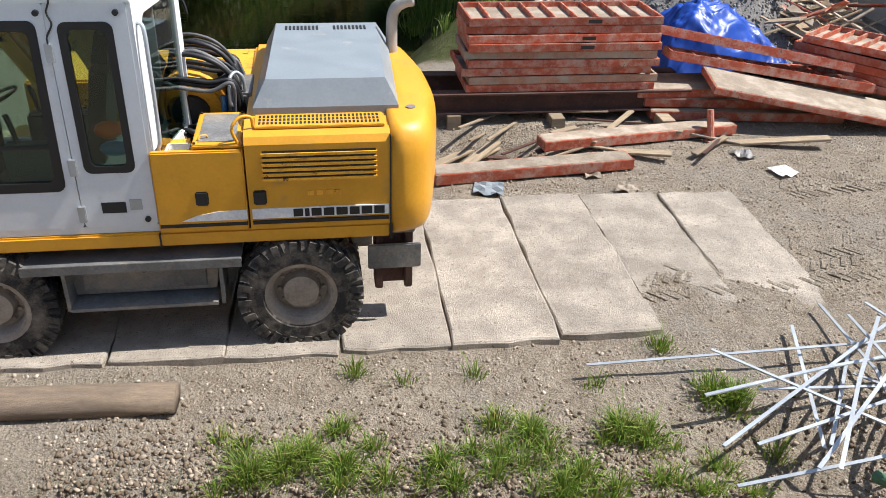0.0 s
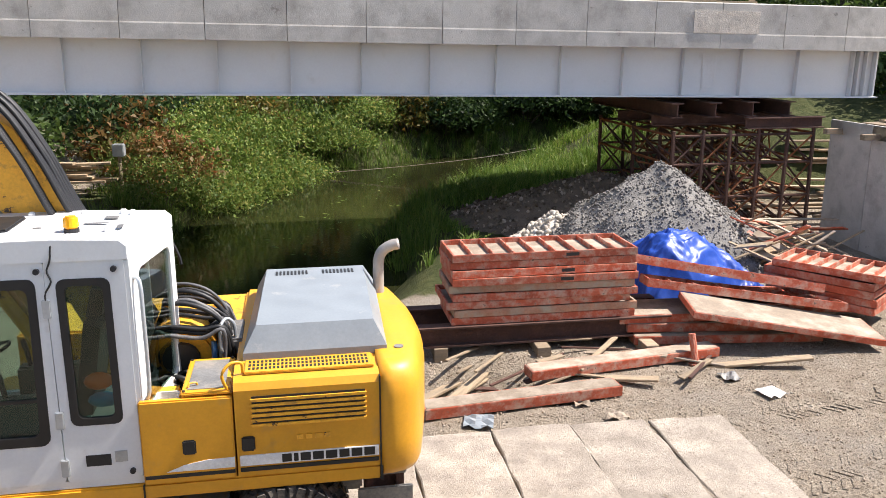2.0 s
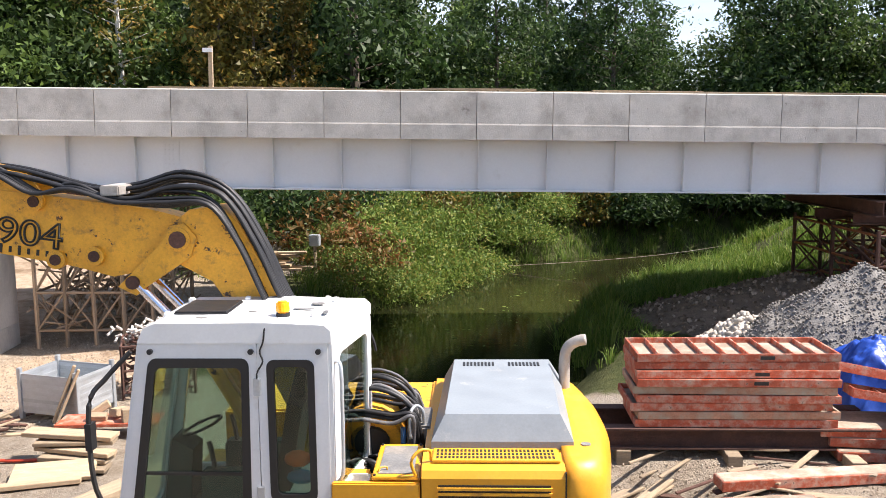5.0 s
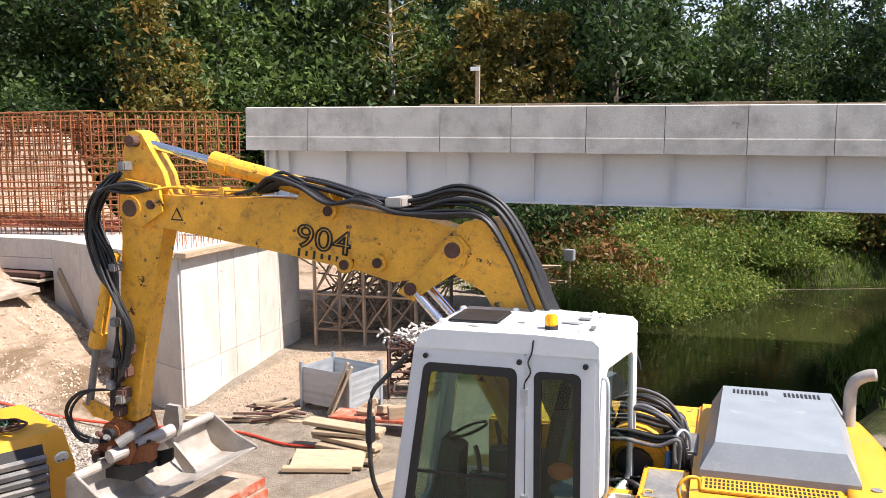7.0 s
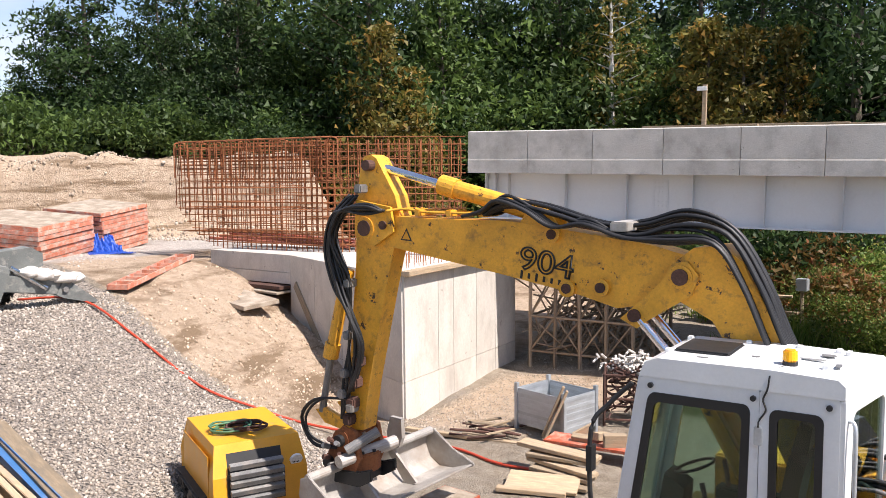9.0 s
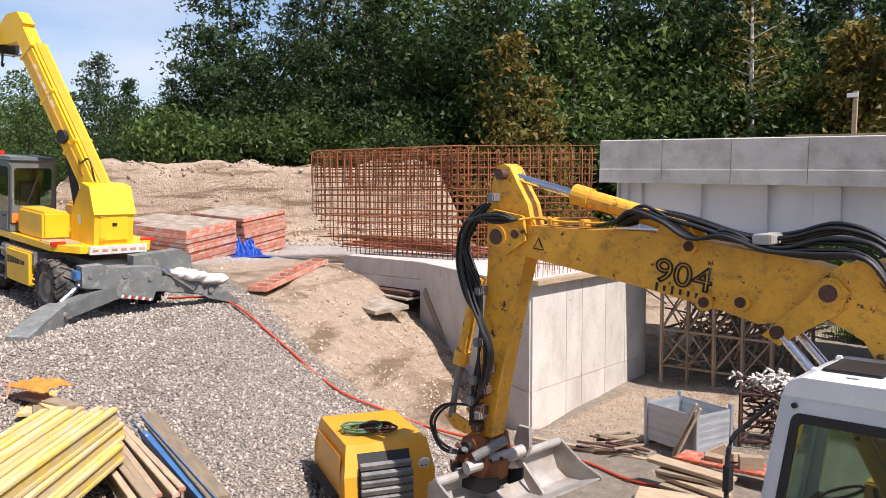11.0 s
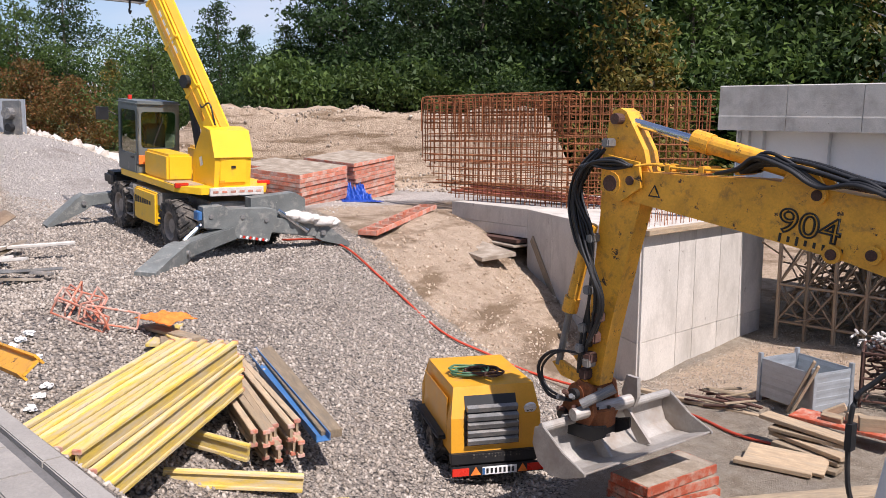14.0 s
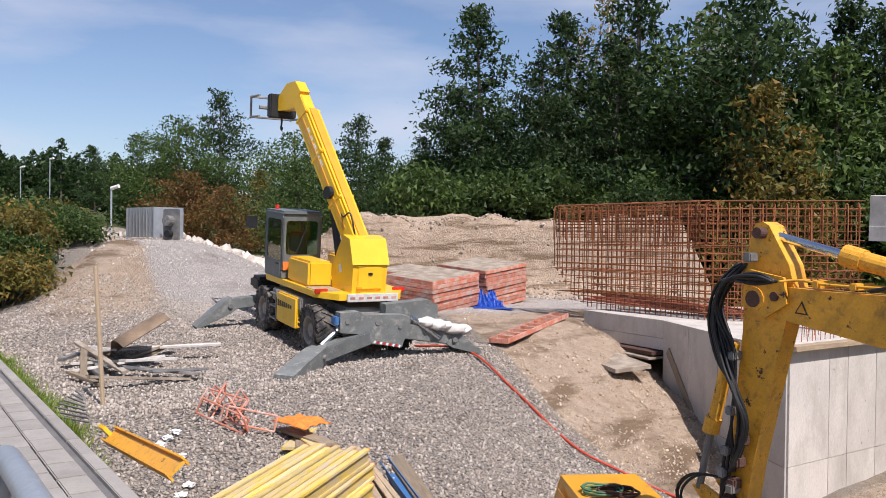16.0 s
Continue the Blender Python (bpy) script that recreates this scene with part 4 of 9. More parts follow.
def rim_mesh(R, W):
    bm = bmesh.new()
    N, prof = 32, [(R + 0.004, 0.015), (R - 0.025, 0.02), (R - 0.05, 0.05), (R - 0.08, 0.15), (R * 0.55, 0.17), (R * 0.5, 0.10), (R * 0.5, 0.07), (0.03, 0.055)]
    rows = [[bm.verts.new((r * math.cos(2 * math.pi * i / N), y, r * math.sin(2 * math.pi * i / N))) for r, y in prof] for i in range(N)]
    for i in range(N):
        a, b = rows[i], rows[(i + 1) % N]
        for k in range(len(prof) - 1):
            bm.faces.new((a[k], b[k], b[k + 1], a[k + 1]))
    bm.faces.new([r[-1] for r in rows])
    for i in range(10):
        a = 2 * math.pi * i / 10
        x, z = R * 0.62 * math.cos(a), R * 0.62 * math.sin(a)
        cyl(bm, (x, 0.17, z), (x, 0.135, z), 0.018, seg=6)
    return mesh_of(bm, "rim", M_RIM)


def add_wheel(parent, x, y, z, tyre, rim, flip=False):
    w = part("wheel", tyre, M_RUBBER, parent, "dusty lugged tyre", m=pose(x, y, z, 0, 0, 180 if flip else 0) @ Matrix.Rotation(RND.uniform(0, 1), 4, "Y"))
    part("rim", rim, M_RIM, w)
    return w


def build_excavator():
    ex = thing("wheeled_excavator", "yellow wheeled excavator with a white cab and grey engine hood", "excavator", pose(-1.01, 6.01, 0, 0, 0, 7.5))
    tyre, rim = tyre_mesh(0.525, 0.28, 0.29, 20, "tyre"), rim_mesh(0.30, 0.28)
    for x in (0.04, -2.42):
        for y in (0.0, 0.36):
            add_wheel(ex, x, y, 0.525, tyre, rim)
        for y in (2.5, 2.14):
            add_wheel(ex, x, y, 0.525, tyre, rim, True)
        part("axle", C((x, 0.3, 0.53), (x, 2.2, 0.53), 0.13), M_STEEL_DIRTY, ex)
    ch = bmesh.new()
    box(ch, -3.0, 0.7, 0.8, 1.7, 0.52, 0.95)
    cyl(ch, (-0.75, 1.25, 0.9), (-0.75, 1.25, 1.06), 0.62, seg=28)
    part("chassis", ch, M_STEEL_DIRTY, ex, "dusty steel undercarriage", bevel=0.02)
    # steps and tool box between the wheels
    st = bmesh.new()
    box(st, -2.12, -0.42, -0.03, 0.42, 0.90, 0.935)
    box(st, -2.12, -0.42, -0.035, -0.03, 0.86, 0.94)
    part("step_plate", st, M_STEEL_DIRTY, ex, bevel=0.004)
    tb = bmesh.new()
    prism(tb, [(-1.78, 0.56), (-0.66, 0.56), (-0.62, 0.84), (-1.82, 0.84)], 0.16, 0.75)
    tool = part("tool_box", tb, M_STEEL_DIRTY, ex, "grey ribbed steel tool box", bevel=0.015)
    board("lid", 0.98, 0.02, 0.2, pose(-1.22, 0.146, 0.70), M_STEEL_DIRTY, tool)
    bar("knob", (-1.22, 0.15, 0.8), (-1.22, 0.115, 0.8), 0.035, M_DARK, tool, 10)
    part("lower_step", B(-1.8, -0.64, -0.02, 0.3, 0.50, 0.53), M_STEEL_DIRTY, ex)
    for x in (-1.83, -0.61):
        part("step_bracket", prism(bmesh.new(), [(x, 0.5), (x + 0.03, 0.5), (x + 0.03, 0.9), (x, 0.9)], 0.0, 0.32), M_STEEL_DIRTY, ex)
    # rear towing bracket and blade
    rb = bmesh.new()
    for x in (0.72, 0.98):
        box(rb, x - 0.035, x + 0.035, 0.28, 0.5, 0.38, 1.02)
    box(rb, 0.72, 0.98, 0.36, 0.46, 0.40, 0.98)
    part("rear_bracket", rb, M_RUST_DARK, ex, bevel=0.01)
    part("rear_plate", B(0.62, 1.08, 0.22, 0.25, 0.62, 0.86), M_STEEL_DIRTY, ex, bevel=0.01)
    part("bracket_cap", B(0.66, 1.03, 0.24, 0.52, 0.955, 1.045), M_STEEL_DIRTY, ex, bevel=0.01)
    # turntable house
    part("house_floor", B(-2.75, 0.8, 0.02, 2.5, 1.05, 1.175), M_YELLOW, ex, "yellow sill of the turntable", bevel=0.015)
    for x in (-1.035, 0.8):
        part("sill_joint", B(x, x + 0.012, 0.005, 0.03, 1.05, 1.175), M_DARK, ex)
    lb = bmesh.new()
    box(lb, -1.02, -0.335, 0.0, 0.06, 1.18, 1.86)
    box(lb, -1.02, -0.335, 0.06, 0.75, 1.18, 1.62)
    box(lb, -0.70, -0.335, 0.06, 0.70, 1.62, 1.87)
    part("belt_box", lb, M_YELLOW, ex, "yellow side locker", bevel=0.012)
    eng = bmesh.new()
    prism(eng, [(0.012, 1.18), (0.0, 1.90), (0.03, 1.955), (0.09, 1.985), (0.30, 2.0), (0.30, 1.18)], -0.32, 0.795)
    for v in eng.verts:
        v.co = Vector((v.co.y, v.co.x, v.co.z))
    side = part("engine_door", eng, M_YELLOW, ex, "yellow engine side door with slats", bevel=0.012)
    for i in range(6):
        z = 1.60 + i * 0.042
        sl = bmesh.new()
        prism(sl, [(-0.19, 0), (0.68, 0), (0.69, 0.022), (-0.20, 0.022)], -0.018, 0.02)
        part("slat", sl, M_YELLOW_WORN, side, m=pose(0, 0, z))
        part("slot", B(-0.19, 0.68, -0.005, 0.02, z + 0.023, z + 0.04), M_BLACKTEXT, side)
    part("engine_body", B(-0.32, 0.85, 0.30, 2.45, 1.18, 1.985), M_YELLOW, ex, bevel=0.03)
    # white band and black bars in place of the maker's mark
    part("white_band", B(-0.30, 0.78, -0.004, 0.012, 1.275, 1.36), M_PAPER, side)
    xs = 0.02
    for wd in (0.075, 0.035, 0.08, 0.085, 0.09, 0.08, 0.085, 0.085):
        part("mark_bar", B(xs, xs + wd, -0.007, 0.0, 1.283, 1.352), M_BLACKTEXT, side, bevel=0.002)
        xs += wd + 0.016
    for i, wd in enumerate((0.05, 0.05, 0.06, 0.05)):
        part("faded_mark", B(0.14 + i * 0.07, 0.14 + i * 0.07 + wd, -0.003, 0.01, 1.465, 1.505), M_YELLOW_WORN, side)
    part("dark_stripe", B(-0.30, 0.78, -0.003, 0.012, 1.225, 1.255), M_DARK, side)
    part("latch", B(-0.28, -0.18, -0.015, 0.02, 1.40, 1.52), M_DARK, side, bevel=0.01)
    lk = bpy.data.objects["belt_box"]
    part("latch", B(-0.72, -0.62, -0.014, 0.02, 1.41, 1.53), M_DARK, lk, bevel=0.01)
    sw = bmesh.new()
    prism(sw, [(-0.85, 1.275), (-0.34, 1.275), (-0.34, 1.36), (-0.55, 1.355), (-0.72, 1.325)], -0.004, 0.01)
    part("white_swoosh", sw, M_PAPER, lk)
    part("dark_stripe", B(-1.01, -0.34, -0.003, 0.012, 1.225, 1.255), M_DARK, lk)
    # perforated ledge in front of the hood
    lg = part("vent_ledge", B(-0.24, 0.76, 0.09, 0.36, 1.99, 2.012), M_YELLOW, ex, bevel=0.005)
    for i in range(30):
        for j in range(3):
            board("vent_slot", 0.018, 0.045, 0.006, pose(-0.2 + i * 0.0315, 0.16 + j * 0.07, 2.0125), M_BLACKTEXT, lg)
    # grey hood with sloped sides
    hd = bmesh.new()
    lo = [(-0.26, 0.40), (0.90, 0.40), (0.98, 2.3), (-0.20, 2.3)]
    hi = [(-0.15, 0.50), (0.80, 0.50), (0.86, 2.2), (-0.10, 2.2)]
    rings_ = [[hd.verts.new((x, y, z)) for x, y in pts] for pts, z in ((lo, 1.98), (lo, 2.05), (hi, 2.25))]
    for a, b in zip(rings_, rings_[1:]):
        for i in range(4):
            hd.faces.new((a[i], a[(i + 1) % 4], b[(i + 1) % 4], b[i]))
    hd.faces.new(rings_[-1]), hd.faces.new(rings_[0][::-1])
    hood = part("engine_hood", hd, M_HOOD, ex, "grey-blue sloped engine hood", bevel=0.025)
    for x0 in (0.0, 0.45):
        for i in range(9):
            board("vent_slot", 0.02, 0.13, 0.006, pose(x0 + i * 0.036, 2.02, 2.253), M_BLACKTEXT, hood)
    ep = bmesh.new()
    tube(ep, [(1.0, 2.0, 1.95), (1.0, 2.0, 2.3), (1.03, 1.99, 2.43), (1.12, 1.97, 2.5), (1.2, 1.95, 2.52)], 0.055, 12)
    part("exhaust_pipe", ep, M_STEEL_WORN, ex, "curved steel exhaust pipe", smooth=True)
    # rounded counterweight at the tail
    cw = bmesh.new()
    outline = [(0.80, 0.0), (0.92, 0.0), (1.0, 0.02), (1.07, 0.06), (1.12, 0.12), (1.16, 0.22), (1.2, 0.4), (1.245, 0.62), (1.28, 0.85), (1.295, 1.05), (1.3, 1.25), (1.295, 1.45), (1.28, 1.65), (1.245, 1.88), (1.2, 2.1), (1.16, 2.28), (1.12, 2.38), (1.07, 2.44), (1.0, 2.48), (0.80, 2.5)]
    sect = [(1.05, -0.10), (1.052, -0.099), (1.08, -0.05), (1.14, -0.015), (1.35, 0.0), (1.75, 0.0), (1.88, -0.015), (1.95, -0.05), (1.99, -0.09), (2.012, -0.14), (2.018, -0.18), (2.02, -0.19)]
    rows = []
    for z, inset in sect:
        row = []
        for x, y in outline:
            d = Vector((x - 0.55, (y - 1.25) * 0.9, 0)).normalized() * inset
            row.append(cw.verts.new((max(0.80, x + d.x), y + d.y, z)))
        rows.append(row)
    for a, b in zip(rows, rows[1:]):
        for i in range(len(outline) - 1):
            cw.faces.new((a[i], a[i + 1], b[i + 1], b[i]))
        cw.faces.new((a[-1], a[0], b[0], b[-1]))
    cw.faces.new(rows[0][::-1]), cw.faces.new(rows[-1])
    cwo = part("counterweight", cw, M_YELLOW, ex, "rounded scuffed yellow counterweight", smooth=True)
    part("joint", B(0.79, 0.802, -0.004, 0.03, 1.06, 1.95), M_DARK, cwo)
    bar("lifting_cap", (1.0, 0.42, 1.98), (1.0, 0.42, 2.03), 0.04, M_STEEL_DIRTY, cwo, 12)
    # ---- cab
    cab = part("cab", B(-2.78, -1.02, 0.05, 1.08, 1.18, 1.24), M_WHITE, ex, "white operator cab with tinted windows")

    def slant(pts):
        # the front edge leans back towards the roof
        return [(x + (z - 1.24) * 0.165 * max(0.0, (-1.55 - x) / 1.2), z) for x, z in pts]

    door = part("door", ring(bmesh.new(), slant(rrect(-2.76, -1.585, 1.24, 2.97, 0.03)), slant(rrect(-2.66, -1.67, 1.56, 2.84, 0.07)), 0.04, 0.085), M_WHITE, cab, "white glazed cab door", bevel=0.006)
    part("window_seal", ring(bmesh.new(), slant(rrect(-2.665, -1.665, 1.555, 2.845, 0.07)), slant(rrect(-2.59, -1.74, 1.63, 2.77, 0.06)), 0.034, 0.07), M_BLACKTEXT, door)
    gp = bmesh.new()
    prism(gp, slant(rrect(-2.63, -1.70, 1.59, 2.81, 0.06)), 0.058, 0.062)
    part("pane", gp, M_GLASS, door)
    part("window_bar", B(-2.6, -1.7, 0.045, 0.065, 1.90, 1.925), M_BLACKTEXT, door)
    rear = part("rear_side_panel", ring(bmesh.new(), rrect(-1.575, -1.03, 1.24, 2.97, 0.03), rrect(-1.50, -1.14, 1.70, 2.83, 0.06), 0.04, 0.085), M_WHITE, cab, bevel=0.006)
    part("window_seal", ring(bmesh.new(), rrect(-1.505, -1.135, 1.695, 2.835, 0.06), rrect(-1.45, -1.19, 1.75, 2.78, 0.05), 0.034, 0.07), M_BLACKTEXT, rear)
    gp = bmesh.new()
    prism(gp, rrect(-1.47, -1.17, 1.73, 2.80, 0.05), 0.058, 0.062)
    part("pane", gp, M_GLASS, rear)
    turn = Matrix.Translation((-1.035, 0, 0)) @ Matrix.Rotation(radians(80), 4, "Z")
    bw = part("rear_wall", ring(bmesh.new(), rrect(0.05, 1.08, 1.24, 2.97, 0.03), rrect(0.22, 0.97, 1.72, 2.84, 0.08), -0.03, 0.02), M_WHITE, cab, m=turn, bevel=0.006)
    gp = bmesh.new()
    prism(gp, rrect(0.15, 0.99, 1.74, 2.85, 0.08), -0.012, -0.008)
    part("pane", gp, M_GLASS, bw)
    fr = part("far_wall", ring(bmesh.new(), slant(rrect(-2.76, -1.03, 1.24, 2.97, 0.03)), slant(rrect(-2.64, -1.14, 1.6, 2.84, 0.08)), 1.03, 1.08), M_WHITE, cab, bevel=0.006)
    gp = bmesh.new()
    prism(gp, slant(rrect(-2.65, -1.13, 1.59, 2.85, 0.08)), 1.055, 1.059)
    part("pane", gp, M_GLASS, fr)
    tf = Matrix.Translation((-2.76, 0, 1.24)) @ Matrix.Rotation(radians(9.4), 4, "Y") @ Matrix.Rotation(radians(90), 4, "Z")
    fw = part("front_wall", ring(bmesh.new(), rrect(0.05, 1.08, 0.0, 1.75, 0.03), rrect(0.12, 1.01, 0.08, 1.66, 0.08), -0.02, 0.03), M_WHITE, cab, m=tf, bevel=0.006)
    gp = bmesh.new()
    prism(gp, rrect(0.11, 1.02, 0.07, 1.67, 0.08), 0.0, 0.004)
    part("pane", gp, M_GLASS, fw)
    rf = bmesh.new()
    prism(rf, [(-2.50, 2.965), (-1.0, 2.965), (-1.0, 3.06), (-1.05, 3.105), (-1.5, 3.125), (-2.35, 3.12), (-2.45, 3.08)], 0.03, 1.10)
    for v in rf.verts:
        if v.co.x > -1.2 and v.co.y > 1:
            v.co.x += 0.18
    roof = part("roof", rf, M_WHITE, cab, "white cab roof with peeling patches", bevel=0.025)
    part("roof_hatch", B(-2.32, -1.88, 0.35, 0.85, 3.115, 3.145), M_DARK, roof, "black roof hatch", bevel=0.012)
    for x, y in ((-2.38, 0.3), (-2.38, 0.9), (-1.5, 0.95), (-1.2, 0.95), (-1.12, 0.9), (-1.9, 0.95), (-1.2, 0.3)):
        part("roof_lug", B(x, x + 0.05, y, y + 0.05, 3.1, 3.15), M_PAPER, roof, bevel=0.008)
    for x, y, a, b in ((-1.3, 0.55, 0.2, 0.05), (-1.22, 0.75, 0.12, 0.09), (-1.7, 0.45, 0.07, 0.05), (-2.05, 0.22, 0.1, 0.03), (-1.1, 0.4, 0.05, 0.12)):
        part("peeled_patch", prism(bmesh.new(), [(-a / 2, -b / 2), (a * 0.3, -b * 0.6), (a / 2, b * 0.1), (a * 0.1, b / 2), (-a * 0.4, b * 0.3)], 0, 0.003), M_STEEL_DIRTY, roof, m=pose(x, y, 3.128 if x > -1.45 else 3.124, 90, 0, 0))
    bc = part("beacon", C((-1.42, 0.3, 3.11), (-1.42, 0.3, 3.15), 0.055, seg=16), M_DARK, roof)
    part("beacon_lens", C((-1.42, 0.3, 3.15), (-1.42, 0.3, 3.24), 0.058, 0.05, seg=16), M_AMBER, bc, "amber beacon lens", smooth=False, bevel=0.012)
    wire = bmesh.new()
    tube(wire, [(-1.45, 0.24, 3.12), (-1.5, 0.05, 3.1), (-1.52, 0.025, 2.98), (-1.55, 0.03, 2.9), (-1.53, 0.03, 2.82), (-1.58, 0.03, 2.72), (-1.56, 0.03, 2.6)], 0.007, 5)
    part("beacon_cable", wire, M_BLACKTEXT, roof)
    for z in (2.62, 1.75, 1.36):
        part("hinge", B(-1.61, -1.55, 0.022, 0.045, z - 0.07, z + 0.07), M_GALV, door, bevel=0.006)
    for x, z in ((-1.1, 2.9), (-1.62, 2.9), (-2.4, 2.9), (-1.1, 1.3)):
        bar("rubber_stop", (x, 0.05, z), (x, 0.015, z), 0.022, M_DARK, rear, 10)
    part("decal", B(-1.43, -1.25, 0.034, 0.042, 1.36, 1.45), M_DARK, rear)
    part("decal", B(-1.22, -1.13, 0.034, 0.042, 1.38, 1.47), M_GALV, rear)
    rail = bmesh.new()
    tube(rail, [(-1.0, 0.12, 2.8), (-0.94, 0.08, 2.78), (-0.93, 0.06, 2.5), (-0.93, 0.06, 2.1), (-0.94, 0.06, 1.9), (-1.0, 0.10, 1.82)], 0.016, 8)
    part("grab_rail", rail, M_GALV, cab, smooth=True)
    mr = bmesh.new()
    tube(mr, [(-2.78, 0.0, 1.6), (-2.86, -0.06, 1.9), (-2.86, -0.06, 2.5), (-2.74, 0.0, 2.7), (-2.55, 0.03, 2.9)], 0.02, 8)
    box(mr, -2.89, -2.84, -0.10, -0.01, 2.15, 2.36)
    part("mirror", mr, M_DARK, cab)
    # inside the cab
    seat = bmesh.new()
    box(seat, -2.0, -1.5, 0.32, 0.82, 1.55, 1.7)
    prism(seat, [(-1.55, 1.65), (-1.42, 1.65), (-1.30, 2.35), (-1.42, 2.4)], 0.33, 0.81)
    prism(seat, [(-1.42, 2.42), (-1.30, 2.42), (-1.27, 2.62), (-1.36, 2.65)], 0.42, 0.72)
    part("seat", seat, M_INTERIOR, cab, bevel=0.03)
    con = bmesh.new()
    box(con, -2.1, -1.55, 0.16, 0.3, 1.55, 1.88)
    box(con, -2.1, -1.55, 0.84, 0.98, 1.55, 1.88)
    prism(con, [(-2.55, 1.24), (-2.3, 1.24), (-2.25, 1.95), (-2.42, 2.05)], 0.45, 0.72)
    part("console", con, M_GREENISH, cab, bevel=0.02)
    sw = bmesh.new()
    tube(sw, [(-2.2 + 0.17 * math.cos(a) * 0.9, 0.58 + 0.17 * math.sin(a), 2.12 + 0.06 * math.cos(a)) for a in [i * math.pi / 6 for i in range(13)]], 0.014, 6)
    for y in (0.24, 0.9):
        tube(sw, [(-2.0, y, 1.85), (-2.02, y, 2.0), (-2.05, y + 0.02, 2.1)], 0.022, 6)
    part("steering_wheel", sw, M_INTERIOR, cab)
    part("cab_floor_box", B(-2.5, -1.6, 0.12, 1.0, 1.245, 1.5), M_GREENISH, cab, bevel=0.03)
    bag = bmesh.new()
    bmesh.ops.create_icosphere(bag, subdivisions=2, radius=0.1, matrix=Matrix.LocRotScale((-1.32, 0.2, 1.98), None, (1.1, 0.7, 0.7)))
    part("orange_helmet", bag, M_PINK, cab, "orange safety helmet behind the glass", smooth=True)
    bag = bmesh.new()
    bmesh.ops.create_icosphere(bag, subdivisions=2, radius=0.1, matrix=Matrix.LocRotScale((-1.3, 0.22, 1.82), None, (1.2, 0.7, 0.6)))
    part("dark_bag", bag, M_BLUE_LIQ, cab, smooth=True)
    # ---- deck between the cab and the hood: tank, turntable drum, hoses
    part("far_deck", B(-2.3, -0.3, 1.55, 2.48, 1.18, 1.93), M_YELLOW_WORN, ex, "dusty yellow tank deck", bevel=0.02)
    bar("tank_cap", (-0.62, 1.95, 1.93), (-0.62, 1.95, 1.975), 0.17, M_YELLOW, ex, 24)
    bar("tank_cap", (-0.62, 1.95, 1.97), (-0.62, 1.95, 2.0), 0.06, M_YELLOW_WORN, ex, 16)
    part("deck_floor", B(-1.02, -0.33, 0.75, 1.55, 1.18, 1.5), M_DARK, ex)
    lid = part("locker_lid", B(-0.71, -0.345, 0.03, 0.74, 1.872, 1.90), M_YELLOW, ex, "yellow locker lid with a tread plate", bevel=0.008)
    part("tread_plate", B(-0.665, -0.385, 0.09, 0.68, 1.90, 1.906), M_STEEL_DIRTY, lid)
    for x, y in ((-0.69, 0.06), (-0.365, 0.06), (-0.69, 0.71), (-0.365, 0.71)):
        bar("bolt", (x, y, 1.90), (x, y, 1.912), 0.012, M_DARK, lid, 6)
    lt = bmesh.new()
    tube(lt, [(-0.66, 0.12, 1.905), (-0.655, 0.14, 1.93), (-0.61, 0.16, 1.93), (-0.60, 0.17, 1.905)], 0.008, 5)
    part("lid_handle", lt, M_YELLOW, lid)
    bowl = bmesh.new()
    ring(bowl, rrect(-0.93, -0.75, 0.14, 0.34, 0.03), rrect(-0.915, -0.765, 0.155, 0.325, 0.025), 1.66, 1.80)
    for v in bowl.verts:
        v.co = Vector((v.co.x, v.co.z, v.co.y))
    box(bowl, -0.92, -0.76, 0.15, 0.33, 1.66, 1.68)
    part("parts_tray", bowl, M_SACK, ex, "pale plastic tray in the locker")
    part("rag_bundle", B(-0.98, -0.75, 0.40, 0.62, 1.62, 1.74), M_YELLOW_WORN, ex, bevel=0.04)
    part("swivel_drum", C((-0.82, 1.05, 1.8), (-0.82, 1.45, 1.9), 0.3, seg=20), M_YELLOW_WORN, ex, bevel=0.03)
    bar("drum_hub", (-0.82, 1.0, 1.8), (-0.82, 1.1, 1.82), 0.16, M_DARK, ex, 14)
    part("valve_block", B(-0.5, -0.28, 0.95, 1.5, 1.5, 1.98), M_STEEL_DIRTY, ex, bevel=0.02)
    hr = random.Random(4)
    for i in range(22):
        y = 0.92 + 0.032 * i + hr.uniform(-0.02, 0.02)
        hb = bmesh.new()
        top = 2.24 + hr.uniform(-0.2, 0.13)
        tube(hb, [(-1.05 + hr.uniform(-0.05, 0.05), y, 1.75), (-1.0, y, 2.08), (-0.86 + hr.uniform(-0.05, 0.05), y - 0.03, top), (-0.62, y - 0.06, top - 0.03), (-0.44, y - 0.05, 2.1), (-0.38 + hr.uniform(-0.08, 0.04), y - 0.02, 1.78)], hr.choice((0.015, 0.019, 0.023)), 7)
        part("hose", hb, M_HOSE if i % 4 else M_HOSE_GREY, ex, smooth=True)
    for i in range(26):
        hb = bmesh.new()
        p = [Vector((hr.uniform(-1.0, -0.45), hr.uniform(0.78, 1.25), hr.uniform(1.5, 1.72))) for _ in range(4)]
        tube(hb, p, hr.choice((0.018, 0.024)), 6)
        part("hose", hb, M_HOSE, ex, smooth=True)
